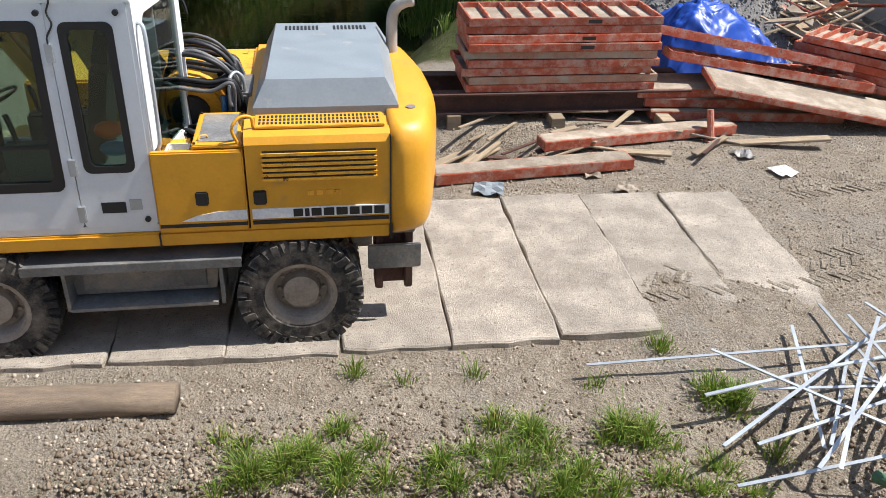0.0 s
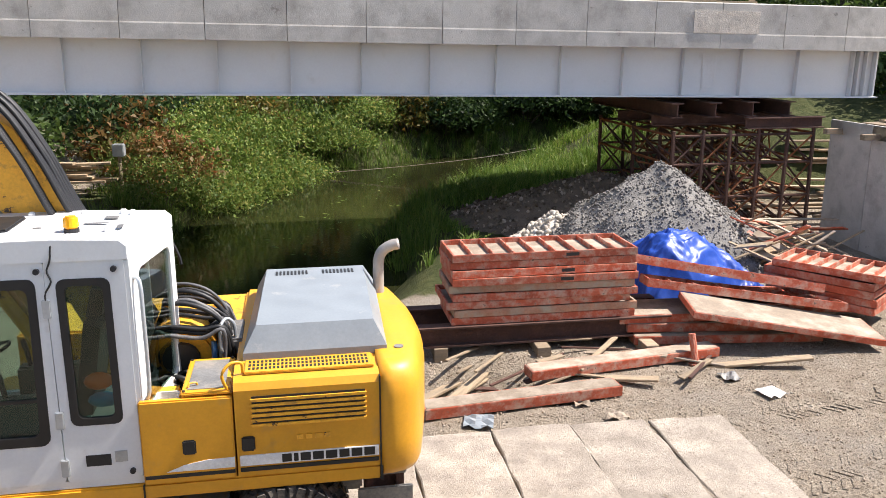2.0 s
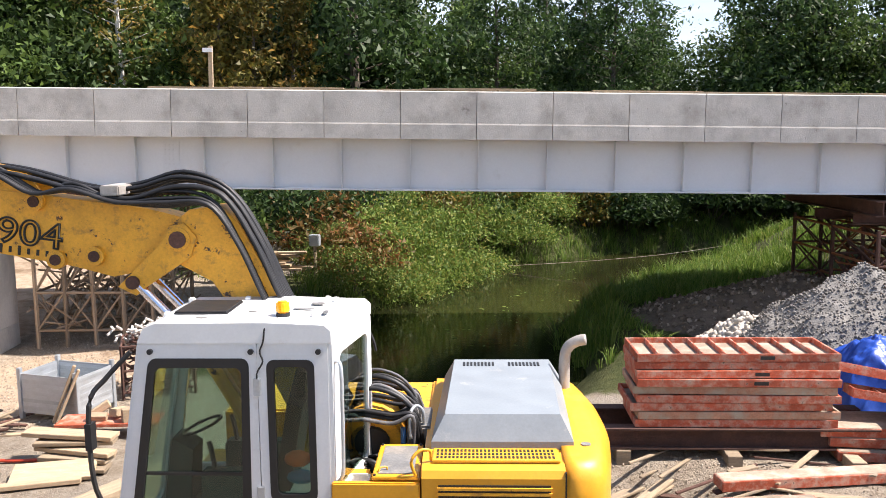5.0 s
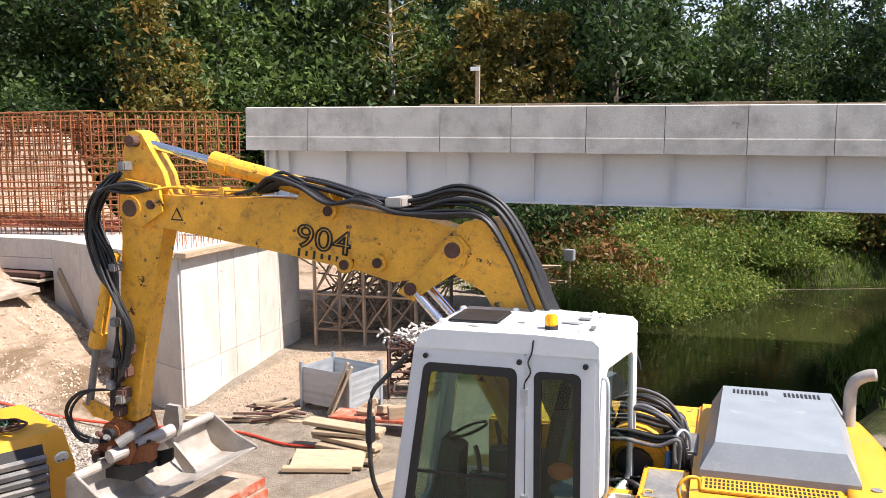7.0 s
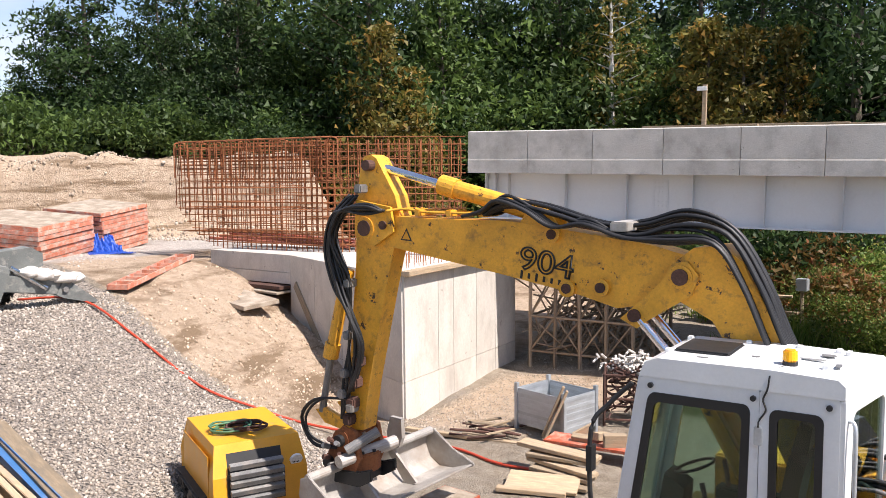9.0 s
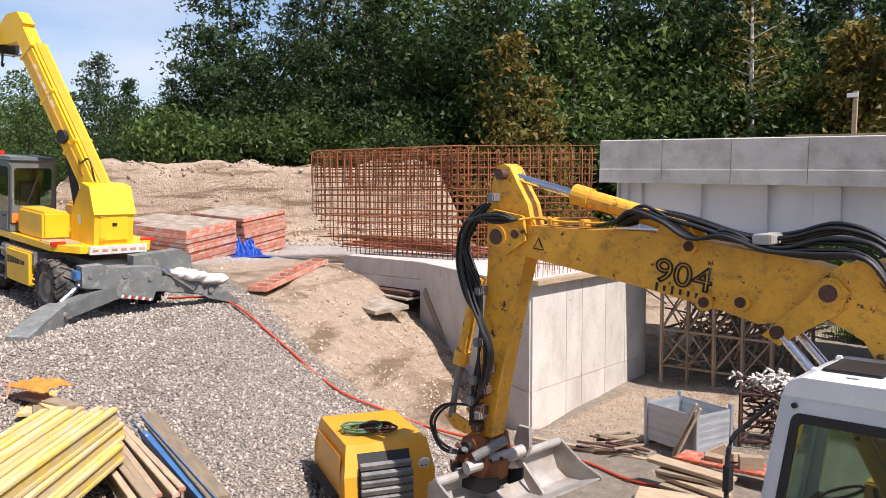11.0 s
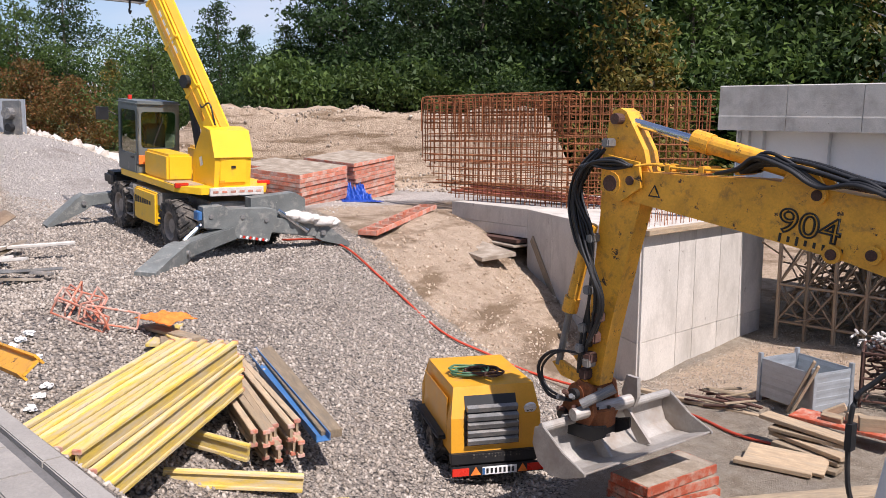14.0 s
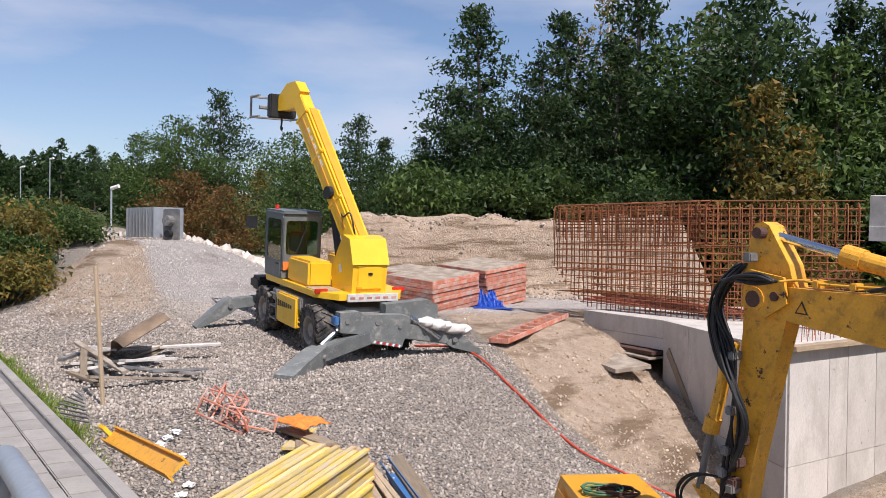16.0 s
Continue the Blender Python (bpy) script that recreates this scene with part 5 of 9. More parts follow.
    for i in range(16):
        x, y = hr.uniform(-0.62, -0.36), hr.uniform(0.85, 1.5)
        bar("hose_fitting", (x, y, 1.72), (x, y, 1.9 + hr.uniform(0, 0.12)), hr.choice((0.018, 0.026)), M_STEEL_WORN if i % 3 else M_BLUESTEEL, ex, 8)
    lp = bmesh.new()
    tube(lp, [(-0.46, 0.86, 1.9), (-0.47, 0.9, 2.1), (-0.42, 0.98, 2.16), (-0.36, 1.0, 2.1), (-0.35, 1.0, 1.95)], 0.016, 8)
    part("steel_pipe", lp, M_GALV, ex, smooth=True)
    lp = bmesh.new()
    tube(lp, [(-0.36, 0.06, 1.88), (-0.40, 0.03, 2.02), (-0.34, 0.06, 2.1), (-0.26, 0.1, 2.09), (-0.25, 0.13, 2.0)], 0.013, 6)
    part("yellow_handle", lp, M_YELLOW, ex, smooth=True)
    rl = bmesh.new()
    tube(rl, [(-1.0, 1.6, 1.93), (-1.0, 1.6, 2.65), (-0.93, 1.6, 2.74), (-0.86, 1.6, 2.6), (-0.84, 1.6, 2.5)], 0.014, 6)
    part("deck_rail", rl, M_DARK, ex)

    # ---- boom in its upright plane
    yb = 1.12
    bw_ = 0.34

    def plate(name, prof, y0, y1, material=M_YELLOW_WORN, parent=ex, label="", bevel=0.012):
        return part(name, prism(bmesh.new(), prof, y0, y1), material, parent, label, bevel=bevel)

    def pin(x, z, r, y0, y1, parent, material=M_STEEL_DIRTY):
        bar("pin", (x, y0, z), (x, y1, z), r, material, parent, 14)

    base = plate("lower_boom", [(-1.32, 1.5), (-1.02, 1.62), (-1.62, 3.12), (-1.98, 3.80), (-2.16, 3.93), (-2.40, 3.90), (-2.60, 3.74), (-2.52, 3.42), (-2.22, 3.26), (-1.86, 2.7)], yb - 0.02, yb + bw_ + 0.02, label="worn yellow lower boom")
    up_ = plate("upper_boom", [(-6.13, 3.94), (-6.10, 3.82), (-5.9, 3.80), (-4.4, 3.56), (-3.5, 3.40), (-3.12, 3.30), (-2.92, 3.34), (-2.5, 3.5), (-2.36, 3.66), (-2.44, 3.82), (-2.75, 3.90), (-3.9, 4.06), (-4.35, 4.10), (-5.2, 4.10), (-5.95, 4.13), (-6.10, 4.08)], yb + 0.02, yb + bw_ - 0.02, label="worn yellow upper boom")
    link = plate("boom_lug", [(-3.06, 3.22), (-2.90, 3.14), (-2.80, 3.22), (-2.40, 3.48), (-2.34, 3.66), (-2.44, 3.78), (-2.58, 3.76), (-2.66, 3.6)], yb - 0.055, yb - 0.004, label="yellow linkage lug")
    pin(-2.50, 3.64, 0.075, yb - 0.09, yb + bw_ + 0.09, link, M_RUST_DARK)
    pin(-2.50, 3.64, 0.11, yb - 0.07, yb - 0.05, link, M_YELLOW_WORN)
    pin(-2.92, 3.26, 0.06, yb - 0.09, yb + bw_ + 0.09, link, M_RUST_DARK)
    for x, z in ((-3.27, 3.49), (-3.62, 3.46), (-3.78, 3.98)):
        bs = bar("pin_boss", (x, yb - 0.03, z), (x, yb + 0.03, z), 0.085, M_YELLOW_WORN, up_, 14)
        pin(x, z, 0.05, yb - 0.045, yb, up_, M_RUST_DARK)
    # number and warning plate
    writing("904", 0.36, pose(-4.17, yb + 0.014, 3.63, 90, 8, 0) @ Matrix.Diagonal((1.12, 0.9, 1, 1)), M_BLACKTEXT, up_, "number_mark", 0.0, 0.0, 0.010)
    xs = 0.0
    for i in range(8):
        board("mark_bar", 0.028, 0.004, 0.085 if i in (0, 2) else 0.055, pose(-4.13 + i * 0.083, yb + 0.016, 3.565 - i * 0.0115, 0, 8, 0), M_BLACKTEXT, up_)
    tri = part("warning_sign", prism(bmesh.new(), [(-5.62, 3.86), (-5.47, 3.85), (-5.54, 3.99)], yb + 0.012, yb + 0.018), M_BLACKTEXT, up_)
    part("warning_face", prism(bmesh.new(), [(-5.595, 3.873), (-5.495, 3.867), (-5.542, 3.96)], yb + 0.008, yb + 0.014), M_YELLOW, tri)
    # boom cylinder behind the cab
    cy = part("boom_cylinder", C((-1.9, yb - 0.02, 1.9), (-2.3, yb - 0.02, 2.6), 0.075, seg=16), M_YELLOW_WORN, ex)
    bar("rod", (-2.3, yb - 0.02, 2.6), (-2.92, yb - 0.02, 3.26), 0.042, M_CHROME, cy, 14)
    cy = part("boom_cylinder", C((-1.9, yb + bw_, 1.9), (-2.3, yb + bw_, 2.6), 0.075, seg=16), M_YELLOW_WORN, ex)
    bar("rod", (-2.3, yb + bw_, 2.6), (-2.92, yb + bw_, 3.26), 0.042, M_CHROME, cy, 14)
    # stick cylinder on top
    ym = yb + bw_ / 2
    sc = part("stick_cylinder", C((-3.95, ym, 4.16), (-5.10, ym, 4.44), 0.095, seg=18), M_YELLOW_WORN, ex, bevel=0.01)
    bar("gland", (-4.98, ym, 4.41), (-5.18, ym, 4.462), 0.112, M_YELLOW_WORN, sc, 16)
    bar("rod", (-5.1, ym, 4.44), (-5.98, ym, 4.655), 0.048, M_CHROME, sc, 14)
    plate("cylinder_bracket", [(-4.2, 4.0), (-3.7, 4.0), (-3.85, 4.22), (-4.05, 4.26)], ym - 0.14, ym - 0.10)
    plate("cylinder_bracket", [(-4.2, 4.0), (-3.7, 4.0), (-3.85, 4.22), (-4.05, 4.26)], ym + 0.10, ym + 0.14)
    # stick
    stick = plate("stick", [(-6.05, 4.80), (-5.97, 4.76), (-5.72, 4.35), (-5.66, 4.12), (-5.70, 3.92), (-5.86, 3.3), (-6.12, 2.2), (-6.22, 1.62), (-6.46, 1.60), (-6.46, 1.8), (-6.38, 2.6), (-6.28, 3.6), (-6.26, 4.2), (-6.20, 4.62), (-6.14, 4.78)], yb + 0.05, yb + bw_ - 0.05, label="worn yellow dipper stick")
    plate("stick_cheek", [(-6.20, 4.3), (-5.72, 4.22), (-5.68, 3.95), (-5.95, 3.78), (-6.22, 3.9)], yb - 0.04, yb + 0.0, parent=stick)
    for x, z, r in ((-6.04, 4.68, 0.06), (-6.08, 3.98, 0.09), (-5.82, 4.02, 0.05)):
        pin(x, z, r, yb - 0.06, yb + bw_ + 0.06, stick, M_RUST_DARK)
    pin(-6.08, 3.98, 0.13, yb - 0.05, yb - 0.035, stick, M_YELLOW_WORN)
    bc_ = part("bucket_cylinder", C((-6.34, ym - 0.19, 3.5), (-6.62, ym - 0.19, 2.5), 0.075, seg=16), M_YELLOW_WORN, ex, bevel=0.01)
    bar("gland", (-6.59, ym - 0.19, 2.62), (-6.635, ym - 0.19, 2.45), 0.095, M_YELLOW_WORN, bc_, 16)
    bar("rod", (-6.62, ym - 0.19, 2.5), (-6.78, ym - 0.19, 1.78), 0.042, M_STEEL_DIRTY, bc_, 12)
    for y0 in (ym - 0.22, ym + 0.17):
        plate("link", [(-6.86, 1.80), (-6.72, 1.84), (-6.36, 1.72), (-6.34, 1.60), (-6.72, 1.66)], y0, y0 + 0.05)
    # rotator joint and quick coupler
    jt = bmesh.new()
    cyl(jt, (-6.45, ym - 0.26, 1.50), (-6.45, ym + 0.26, 1.50), 0.13, seg=18)
    cyl(jt, (-6.62, ym - 0.22, 1.22), (-6.62, ym + 0.22, 1.22), 0.11, seg=14)
    cyl(jt, (-6.36, ym, 1.12), (-6.36, ym, 1.34), 0.24, seg=22)
    for y in (ym - 0.24, ym + 0.18):
        prism(jt, [(-6.72, 1.12), (-6.30, 1.05), (-6.18, 1.3), (-6.25, 1.62), (-6.42, 1.68), (-6.60, 1.5)], y, y + 0.06)
    joint = part("tilt_joint", jt, M_RUST, ex, "rusty tilting rotator joint", bevel=0.015)
    for a in range(8):
        x, y = -6.36 + 0.2 * math.cos(a * 0.785), ym + 0.2 * math.sin(a * 0.785)
        bar("bolt", (x, y, 1.33), (x, y, 1.37), 0.022, M_DARK, joint, 6)
    for x, z, r0 in ((-6.45, 1.50, 0.07), (-6.62, 1.22, 0.06)):
        bar("pin", (x, ym - 0.32, z), (x, ym + 0.32, z), r0, M_DARK, joint, 12)
    cp_ = bmesh.new()
    for y in (ym - 0.26, ym + 0.2):
        prism(cp_, [(-6.62, 0.98), (-6.2, 0.98), (-6.02, 1.08), (-6.02, 1.22), (-6.2, 1.16), (-6.5, 1.14), (-6.66, 1.1)], y, y + 0.06)
    box(cp_, -6.5, -6.2, ym - 0.2, ym + 0.2, 1.0, 1.12)
    part("quick_coupler", cp_, M_DARK, ex, bevel=0.012)
    bar("tilt_cylinder", (-6.3, ym - 0.34, 1.42), (-6.05, ym - 0.05, 1.62), 0.06, M_STEEL_DIRTY, ex, 12)
    for k in range(7):
        a = k * 0.9
        part("hose_elbow", C((-6.5 + 0.1 * math.cos(a), ym - 0.3, 1.35 + 0.14 * math.sin(a)), (-6.5 + 0.13 * math.cos(a), ym - 0.38, 1.38 + 0.16 * math.sin(a)), 0.03, seg=8), M_STEEL_DIRTY if k % 2 else M_RUST_DARK, joint)
    bar("coupler_pin", (-6.35, ym - 0.42, 1.30), (-6.15, ym + 0.40, 1.36), 0.075, M_STEEL_WORN, ex, 14)
    for x, z in ((-6.3, 1.95), (-6.25, 2.2), (-6.2, 2.45), (-6.36, 1.75)):
        part("valve", B(x - 0.06, x + 0.06, yb - 0.1, yb + 0.04, z - 0.06, z + 0.07), M_RUST_DARK, ex, bevel=0.02)
    # hoses over the boom
    hr = random.Random(9)
    for i in range(9):
        y = yb - 0.07 + i * 0.045
        o = hr.uniform(-0.03, 0.04)
        hb = bmesh.new()
        tube(hb, [(-4.52, y, 4.16), (-4.3, y, 4.26 + o), (-3.9, y, 4.22 + o), (-3.3, y, 4.06 + o), (-2.9, y, 4.0 + 2 * o + 0.01 * i), (-2.5, y, 4.10 + 1.6 * o + 0.012 * i), (-2.1, y, 4.03 + o), (-1.82, y, 3.6 + o), (-1.6, y, 3.1), (-1.3, y, 2.55), (-1.05, y, 2.1)], 0.022, 7)
        part("hose", hb, M_HOSE, ex, smooth=True)
    for i in range(3):
        y = yb - 0.02 + i * 0.13
        hb = bmesh.new()
        tube(hb, [(-4.5, y, 4.17), (-5.2, y, 4.17), (-5.55, y, 4.2), (-5.72, y - 0.1, 4.18)], 0.015, 6)
        part("steel_pipe", hb, M_YELLOW_WORN, ex, smooth=True)
    for x in (-4.6, -5.0, -5.4):
        part("pipe_clamp", B(x, x + 0.07, yb - 0.04, yb + 0.28, 4.13, 4.2), M_YELLOW_WORN, ex, bevel=0.008)
    for i in range(7):
        y = yb - 0.09 - hr.uniform(0, 0.1)
        o = hr.uniform(-0.08, 0.08)
        hb = bmesh.new()
        tube(hb, [(-5.75, y, 4.18), (-5.95, y - 0.05, 4.22 + o), (-6.35 + o, y, 4.15), (-6.5 + o, y, 3.75), (-6.38 + o, y, 3.3), (-6.22, y, 3.0), (-6.2 + 0.02 * i, y + 0.05, 2.6), (-6.28, y + 0.05, 2.1)], 0.019, 6)
        part("hose", hb, M_HOSE, ex, smooth=True)
    for i in range(4):
        o = hr.uniform(-0.06, 0.06)
        hb = bmesh.new()
        tube(hb, [(-6.35, yb - 0.08, 2.0), (-6.75 + o, yb - 0.12, 1.95), (-7.0 + o, yb - 0.1, 1.7), (-6.85, yb - 0.12, 1.45 + o), (-6.5, yb - 0.1, 1.4)], 0.014, 6)
        part("hose", hb, M_HOSE, ex, smooth=True)
    for i in range(6):
        y = yb - 0.06 - 0.02 * i
        o = hr.uniform(-0.05, 0.05)
        hb = bmesh.new()
        tube(hb, [(-4.75, y + 0.05, 4.14), (-4.5, y, 4.2), (-4.3 + o, y, 4.33 + o), (-4.02, y, 4.24 + o), (-3.7 + o, y, 4.06), (-3.4, y, 4.12 + o), (-3.0, y, 3.98), (-2.6, y, 4.02 + 2 * o), (-2.2, y, 3.98 + o), (-1.95, y, 3.62), (-1.72, y, 3.1), (-1.5, y, 2.7)], 0.019, 6)
        part("hose", hb, M_HOSE, ex, smooth=True)
    for i in range(6):
        o, q = hr.uniform(-0.07, 0.07), hr.uniform(-0.06, 0.06)
        hb = bmesh.new()
        tube(hb, [(-6.2 + o, yb - 0.07, 4.35), (-6.42 + o, yb - 0.1 + q, 4.1), (-6.46, yb - 0.12 + q, 3.8 + o), (-6.33 + o, yb - 0.1, 3.45), (-6.28, yb - 0.06, 3.1 + o), (-6.33, yb - 0.05, 2.6), (-6.36 + o, yb - 0.05, 2.2), (-6.45, yb - 0.06, 1.75)], 0.017, 6)
        part("hose", hb, M_HOSE, ex, smooth=True)
    for x, z in ((-6.12, 4.42), (-6.3, 3.35), (-6.32, 2.75), (-6.38, 2.3), (-6.42, 2.05), (-6.3, 1.9)):
        part("hose_fitting", B(x - 0.05, x + 0.05, yb - 0.12, yb + 0.03, z - 0.05, z + 0.05), M_STEEL_DIRTY, ex, bevel=0.015)
    part("hose_clamp", B(-3.15, -2.98, yb - 0.11, yb + 0.36, 4.03, 4.12, pose(0, 0, 0)), M_STEEL_WORN, ex, bevel=0.01)
    # wide ditching bucket
    bk = bmesh.new()
    prof = [(0.0, 0.55), (-0.10, 0.52), (-0.16, 0.35), (-0.12, 0.16), (0.02, 0.03), (0.25, 0.0), (0.58, 0.05), (0.58, 0.075), (0.26, 0.03), (0.04, 0.06), (-0.09, 0.18), (-0.125, 0.35), (-0.08, 0.49), (0.0, 0.52)]
    prism(bk, prof, -1.12, 1.12)
    cheek = [(0.03, 0.56), (-0.12, 0.54), (-0.19, 0.35), (-0.14, 0.14), (0.02, 0.0), (0.25, -0.02), (0.6, 0.04), (0.6, 0.08), (0.3, 0.28)]
    for y in (-1.145, 1.12):
        prism(bk, cheek, y, y + 0.03)
    cyl(bk, (-0.02, -1.13, 0.53), (-0.02, 1.13, 0.53), 0.055, seg=12)
    for y in (-0.35, 0.35):
        prism(bk, [(-0.05, 0.5), (0.1, 0.5), (0.18, 0.62), (0.22, 0.86), (0.05, 0.9), (-0.06, 0.7)], y - 0.03, y + 0.03)
        prism(bk, [(-0.10, 0.45), (-0.03, 0.5), (0.28, 0.06), (0.1, 0.02)], y - 0.02, y + 0.02)
    part("bucket", bk, M_STEEL_WORN, ex, "wide worn steel ditching bucket", m=pose(-6.32, ym + 0.36, 0.66, 0, -12, -4), bevel=0.008)
    return ex


build_excavator()

# ---------------------------------------------------------------- slab road
def slab_mesh(w, d, t, seed):
    r = random.Random(seed)
    bm = bmesh.new()
    edge = []
    for (ax, ay), (bx, by) in (((0, 0), (w, 0)), ((w, 0), (w, d)), ((w, d), (0, d)), ((0, d), (0, 0))):
        n = 4 if abs(ax - bx) > abs(ay - by) else 9
        for i in range(n):
            f = i / n
            edge.append((ax + (bx - ax) * f + r.uniform(-0.02, 0.02), ay + (by - ay) * f + r.uniform(-0.022, 0.022)))
    lo = [bm.verts.new((x, y, -t)) for x, y in edge]
    hi = [bm.verts.new((x, y, -0.015)) for x, y in edge]
    cx, cy = w / 2, d / 2
    top = [bm.verts.new((x + (cx - x) * 0.03, y + (cy - y) * 0.012, 0)) for x, y in edge]
    for a, b in ((lo, hi), (hi, top)):
        for i in range(len(edge)):
            j = (i + 1) % len(edge)
            bm.faces.new((a[i], a[j], b[j], b[i]))
    bm.faces.new(top), bm.faces.new(lo[::-1])
    return mesh_of(bm, "slab", M_CONC_SLAB)


def build_slab_road():
    road = thing("road", "temporary haul road of worn concrete slabs", "road", pose(-2.56, 5.63, 0.0, 0, 0, 7.0), kind="structure")
    meshes = [slab_mesh(0.955, 2.85, 0.16, k) for k in range(4)]
    for i in range(-5, 7):
        x = i * 0.97
        z = 0.075 if i < 5 else (0.0 if i == 5 else -0.03)
        tilt = RND.uniform(-0.5, 0.5)
        part("slab", meshes[i % 4], M_CONC_SLAB, road, m=pose(x, RND.uniform(-0.03, 0.04), z + RND.uniform(-0.012, 0.012), tilt + (0.9 if i >= 5 else 0), tilt, RND.uniform(-0.6, 0.6)))


build_slab_road()


# ---------------------------------------------------------------- shuttering panels
def shutter_panel(L, W, H, ribs, material, label, group, rib_material=None):
    """A framed shuttering panel, ribs upwards, centred on its underside."""
    rib_material = rib_material or material
    p = thing("shuttering_panel", label, "shuttering panel", group=group)
    part("facing", B(-L / 2 + 0.03, L / 2 - 0.03, -W / 2 + 0.03, W / 2 - 0.03, 0.012, 0.034), M_PLYGREY, p)
    for s in (-1, 1):
        board("long_rail", L, 0.035, H, pose(0, s * (W / 2 - 0.0175), H / 2), material, p)
        board("end_rail", 0.035, W - 0.07, H, pose(s * (L / 2 - 0.0175), 0, H / 2), material, p)
    for i in range(ribs):
        x = -L / 2 + L * (i + 1) / (ribs + 1)
        board("rib", 0.03, W - 0.07, H * 0.8, pose(x, 0, H * 0.52), rib_material, p)
    return p


def flat_panel(L, W, H, material, label, group):
    """A shuttering panel seen from its stained face."""
    p = thing("shuttering_panel", label, "shuttering panel", group=group)
    part("facing", B(-L / 2 + 0.02, L / 2 - 0.02, -W / 2 + 0.02, W / 2 - 0.02, H - 0.02, H + 0.004), M_PLYGREY, p, bevel=0.004)
    for s in (-1, 1):
        board("long_rail", L, 0.035, H - 0.004, pose(0, s * (W / 2 - 0.0175), H / 2), material, p)
        board("end_rail", 0.035, W - 0.07, H - 0.004, pose(s * (L / 2 - 0.0175), 0, H / 2), material, p)
    return p


def build_red_stack():
    a = 7.0
    base = Vector((1.98, 12.2, 0.44))
    proto = shutter_panel(2.80, 0.98, 0.110, 8, M_REDFORM, "worn red framed shuttering panel in a tall stack", "stacked red panels")
    proto.matrix_basis = pose(base.x, base.y, base.z, 0, 0, a)
    M_FADED = surface("washed_out_red_paint", (0.40, 0.20, 0.12), 0.75, vary=0.25, bump=0.15, dirt=(0.36, 0.32, 0.24), dirt_amount=0.7, dirt_scale=4.0)
    GREY_RAILS = [mesh_of(B(-1.40, 1.40, -0.0175, 0.0175, -0.055, 0.055), "rail", M_FADED, bevel=0.006), mesh_of(B(-0.0175, 0.0175, -0.455, 0.455, -0.055, 0.055), "rail", M_FADED, bevel=0.006)]
    for k in range(1, 9):
        off = -0.08 if k == 2 else RND.uniform(-0.035, 0.035)
        ob = copy_thing(proto, pose(base.x + off + 0.02 * (k % 2), base.y + RND.uniform(-0.05, 0.05), base.z + k * 0.1165 + (0.008 if k > 1 else 0), 0, 0, a + RND.uniform(-1.2, 1.2)))
        if k in (1, 4):
            for c_ in ob.children:
                if c_.name.startswith(("long_rail", "end_rail")):
                    c_.data = GREY_RAILS[c_.name.startswith("end_rail")]
        if k in (5, 6, 8):
            bars_ = board("mark_bar", 0.2, 0.004, 0.05, pose(0.15 + 0.03 * k, -0.493, 0.055), M_BLACKTEXT, ob)
    # supports below the stack of panels
    for v, m in ((11.75, M_RUST_DARK), (12.65, M_RUST_DARK)):
        b = part("steel_beam", i_beam(bmesh.new(), -2.2, 2.0, 0, 0, 0.30, 0.22, 0.025), m, m=pose(2.0, v, 0.135, 0, 0, a))
        tagged(b, "dark rusty steel beam under the stacked panels", "steel beam", "beams under the stack")
    for x in (0.4, 1.9, 3.5):
        b = board("timber_bearer", 0.2, 1.6, 0.24, pose(x, 12.2, 0.012, 0, 0, a), M_WOOD)
        tagged(b, "weathered timber bearer lying on the ground", "timber", "bearers")
    # loose panels beside it
    flat = [
        (2.95, 0.30, 0.14, 3.06, 10.98, 0.02, 1, 0, 15.5), (2.62, 0.32, 0.14, 1.45, 9.75, 0.03, 0, 0, 13.5),
        (2.9, 0.85, 0.13, 4.85, 12.15, 0.03, 0, 0, 0.5), (2.8, 0.85, 0.13, 4.7, 12.3, 0.17, 0, 0.8, 2),
        (2.75, 0.8, 0.13, 4.55, 12.35, 0.31, 0, 0, 4),
        (2.9, 0.85, 0.10, 5.6, 11.75, 0.36, 4, 9.0, -2),
    ]
    for i, (L, W, H, x, y, z, rx, ry, rz) in enumerate(flat):
        p = flat_panel(L, W, H, M_REDFORM, "red edged shuttering panel with a stained face lying on the ground", "loose red panels")
        p.matrix_basis = pose(x, y, z, rx, ry, rz)
    ribbed = [(3.1, 0.7, 0.13, 5.0, 12.75, 0.80, -12, 8.0, -8), (3.1, 0.6, 0.13, 5.25, 12.40, 0.56, -8, 7, -4), (2.6, 0.8, 0.12, 6.2, 12.7, 0.35, 4, 4, 6)]
    for L, W, H, x, y, z, rx, ry, rz in ribbed:
        p = shutter_panel(L, W, H, 7, M_REDFORM, "red ribbed shuttering panel slipped off the heap", "loose red panels")
        p.matrix_basis = pose(x, y, z, rx, ry, rz)
    proto = shutter_panel(1.75, 1.0, 0.12, 7, M_REDFORM, "short red ribbed panel on a low stack", "short red panels")
    proto.matrix_basis = pose(7.05, 13.1, 0.28, 0, 0, -48)
    for k in range(1, 5):
        copy_thing(proto, pose(7.05 + RND.uniform(-0.06, 0.06), 13.1 + RND.uniform(-0.06, 0.06), 0.28 + k * 0.13, 0, 0, -48 + RND.uniform(-3, 3)))
    b = board("timber_bearer", 1.6, 0.25, 0.28, pose(7.05, 13.1, 0.14, 0, 0, 40), M_WOOD)
    tagged(b, "weathered timber bearer under the short panels", "timber", "bearers")
    # red jack standing against the long panel
    jk = thing("steel_prop", "short red steel prop leaning by a panel", "steel prop", pose(4.1, 11.0, 0))
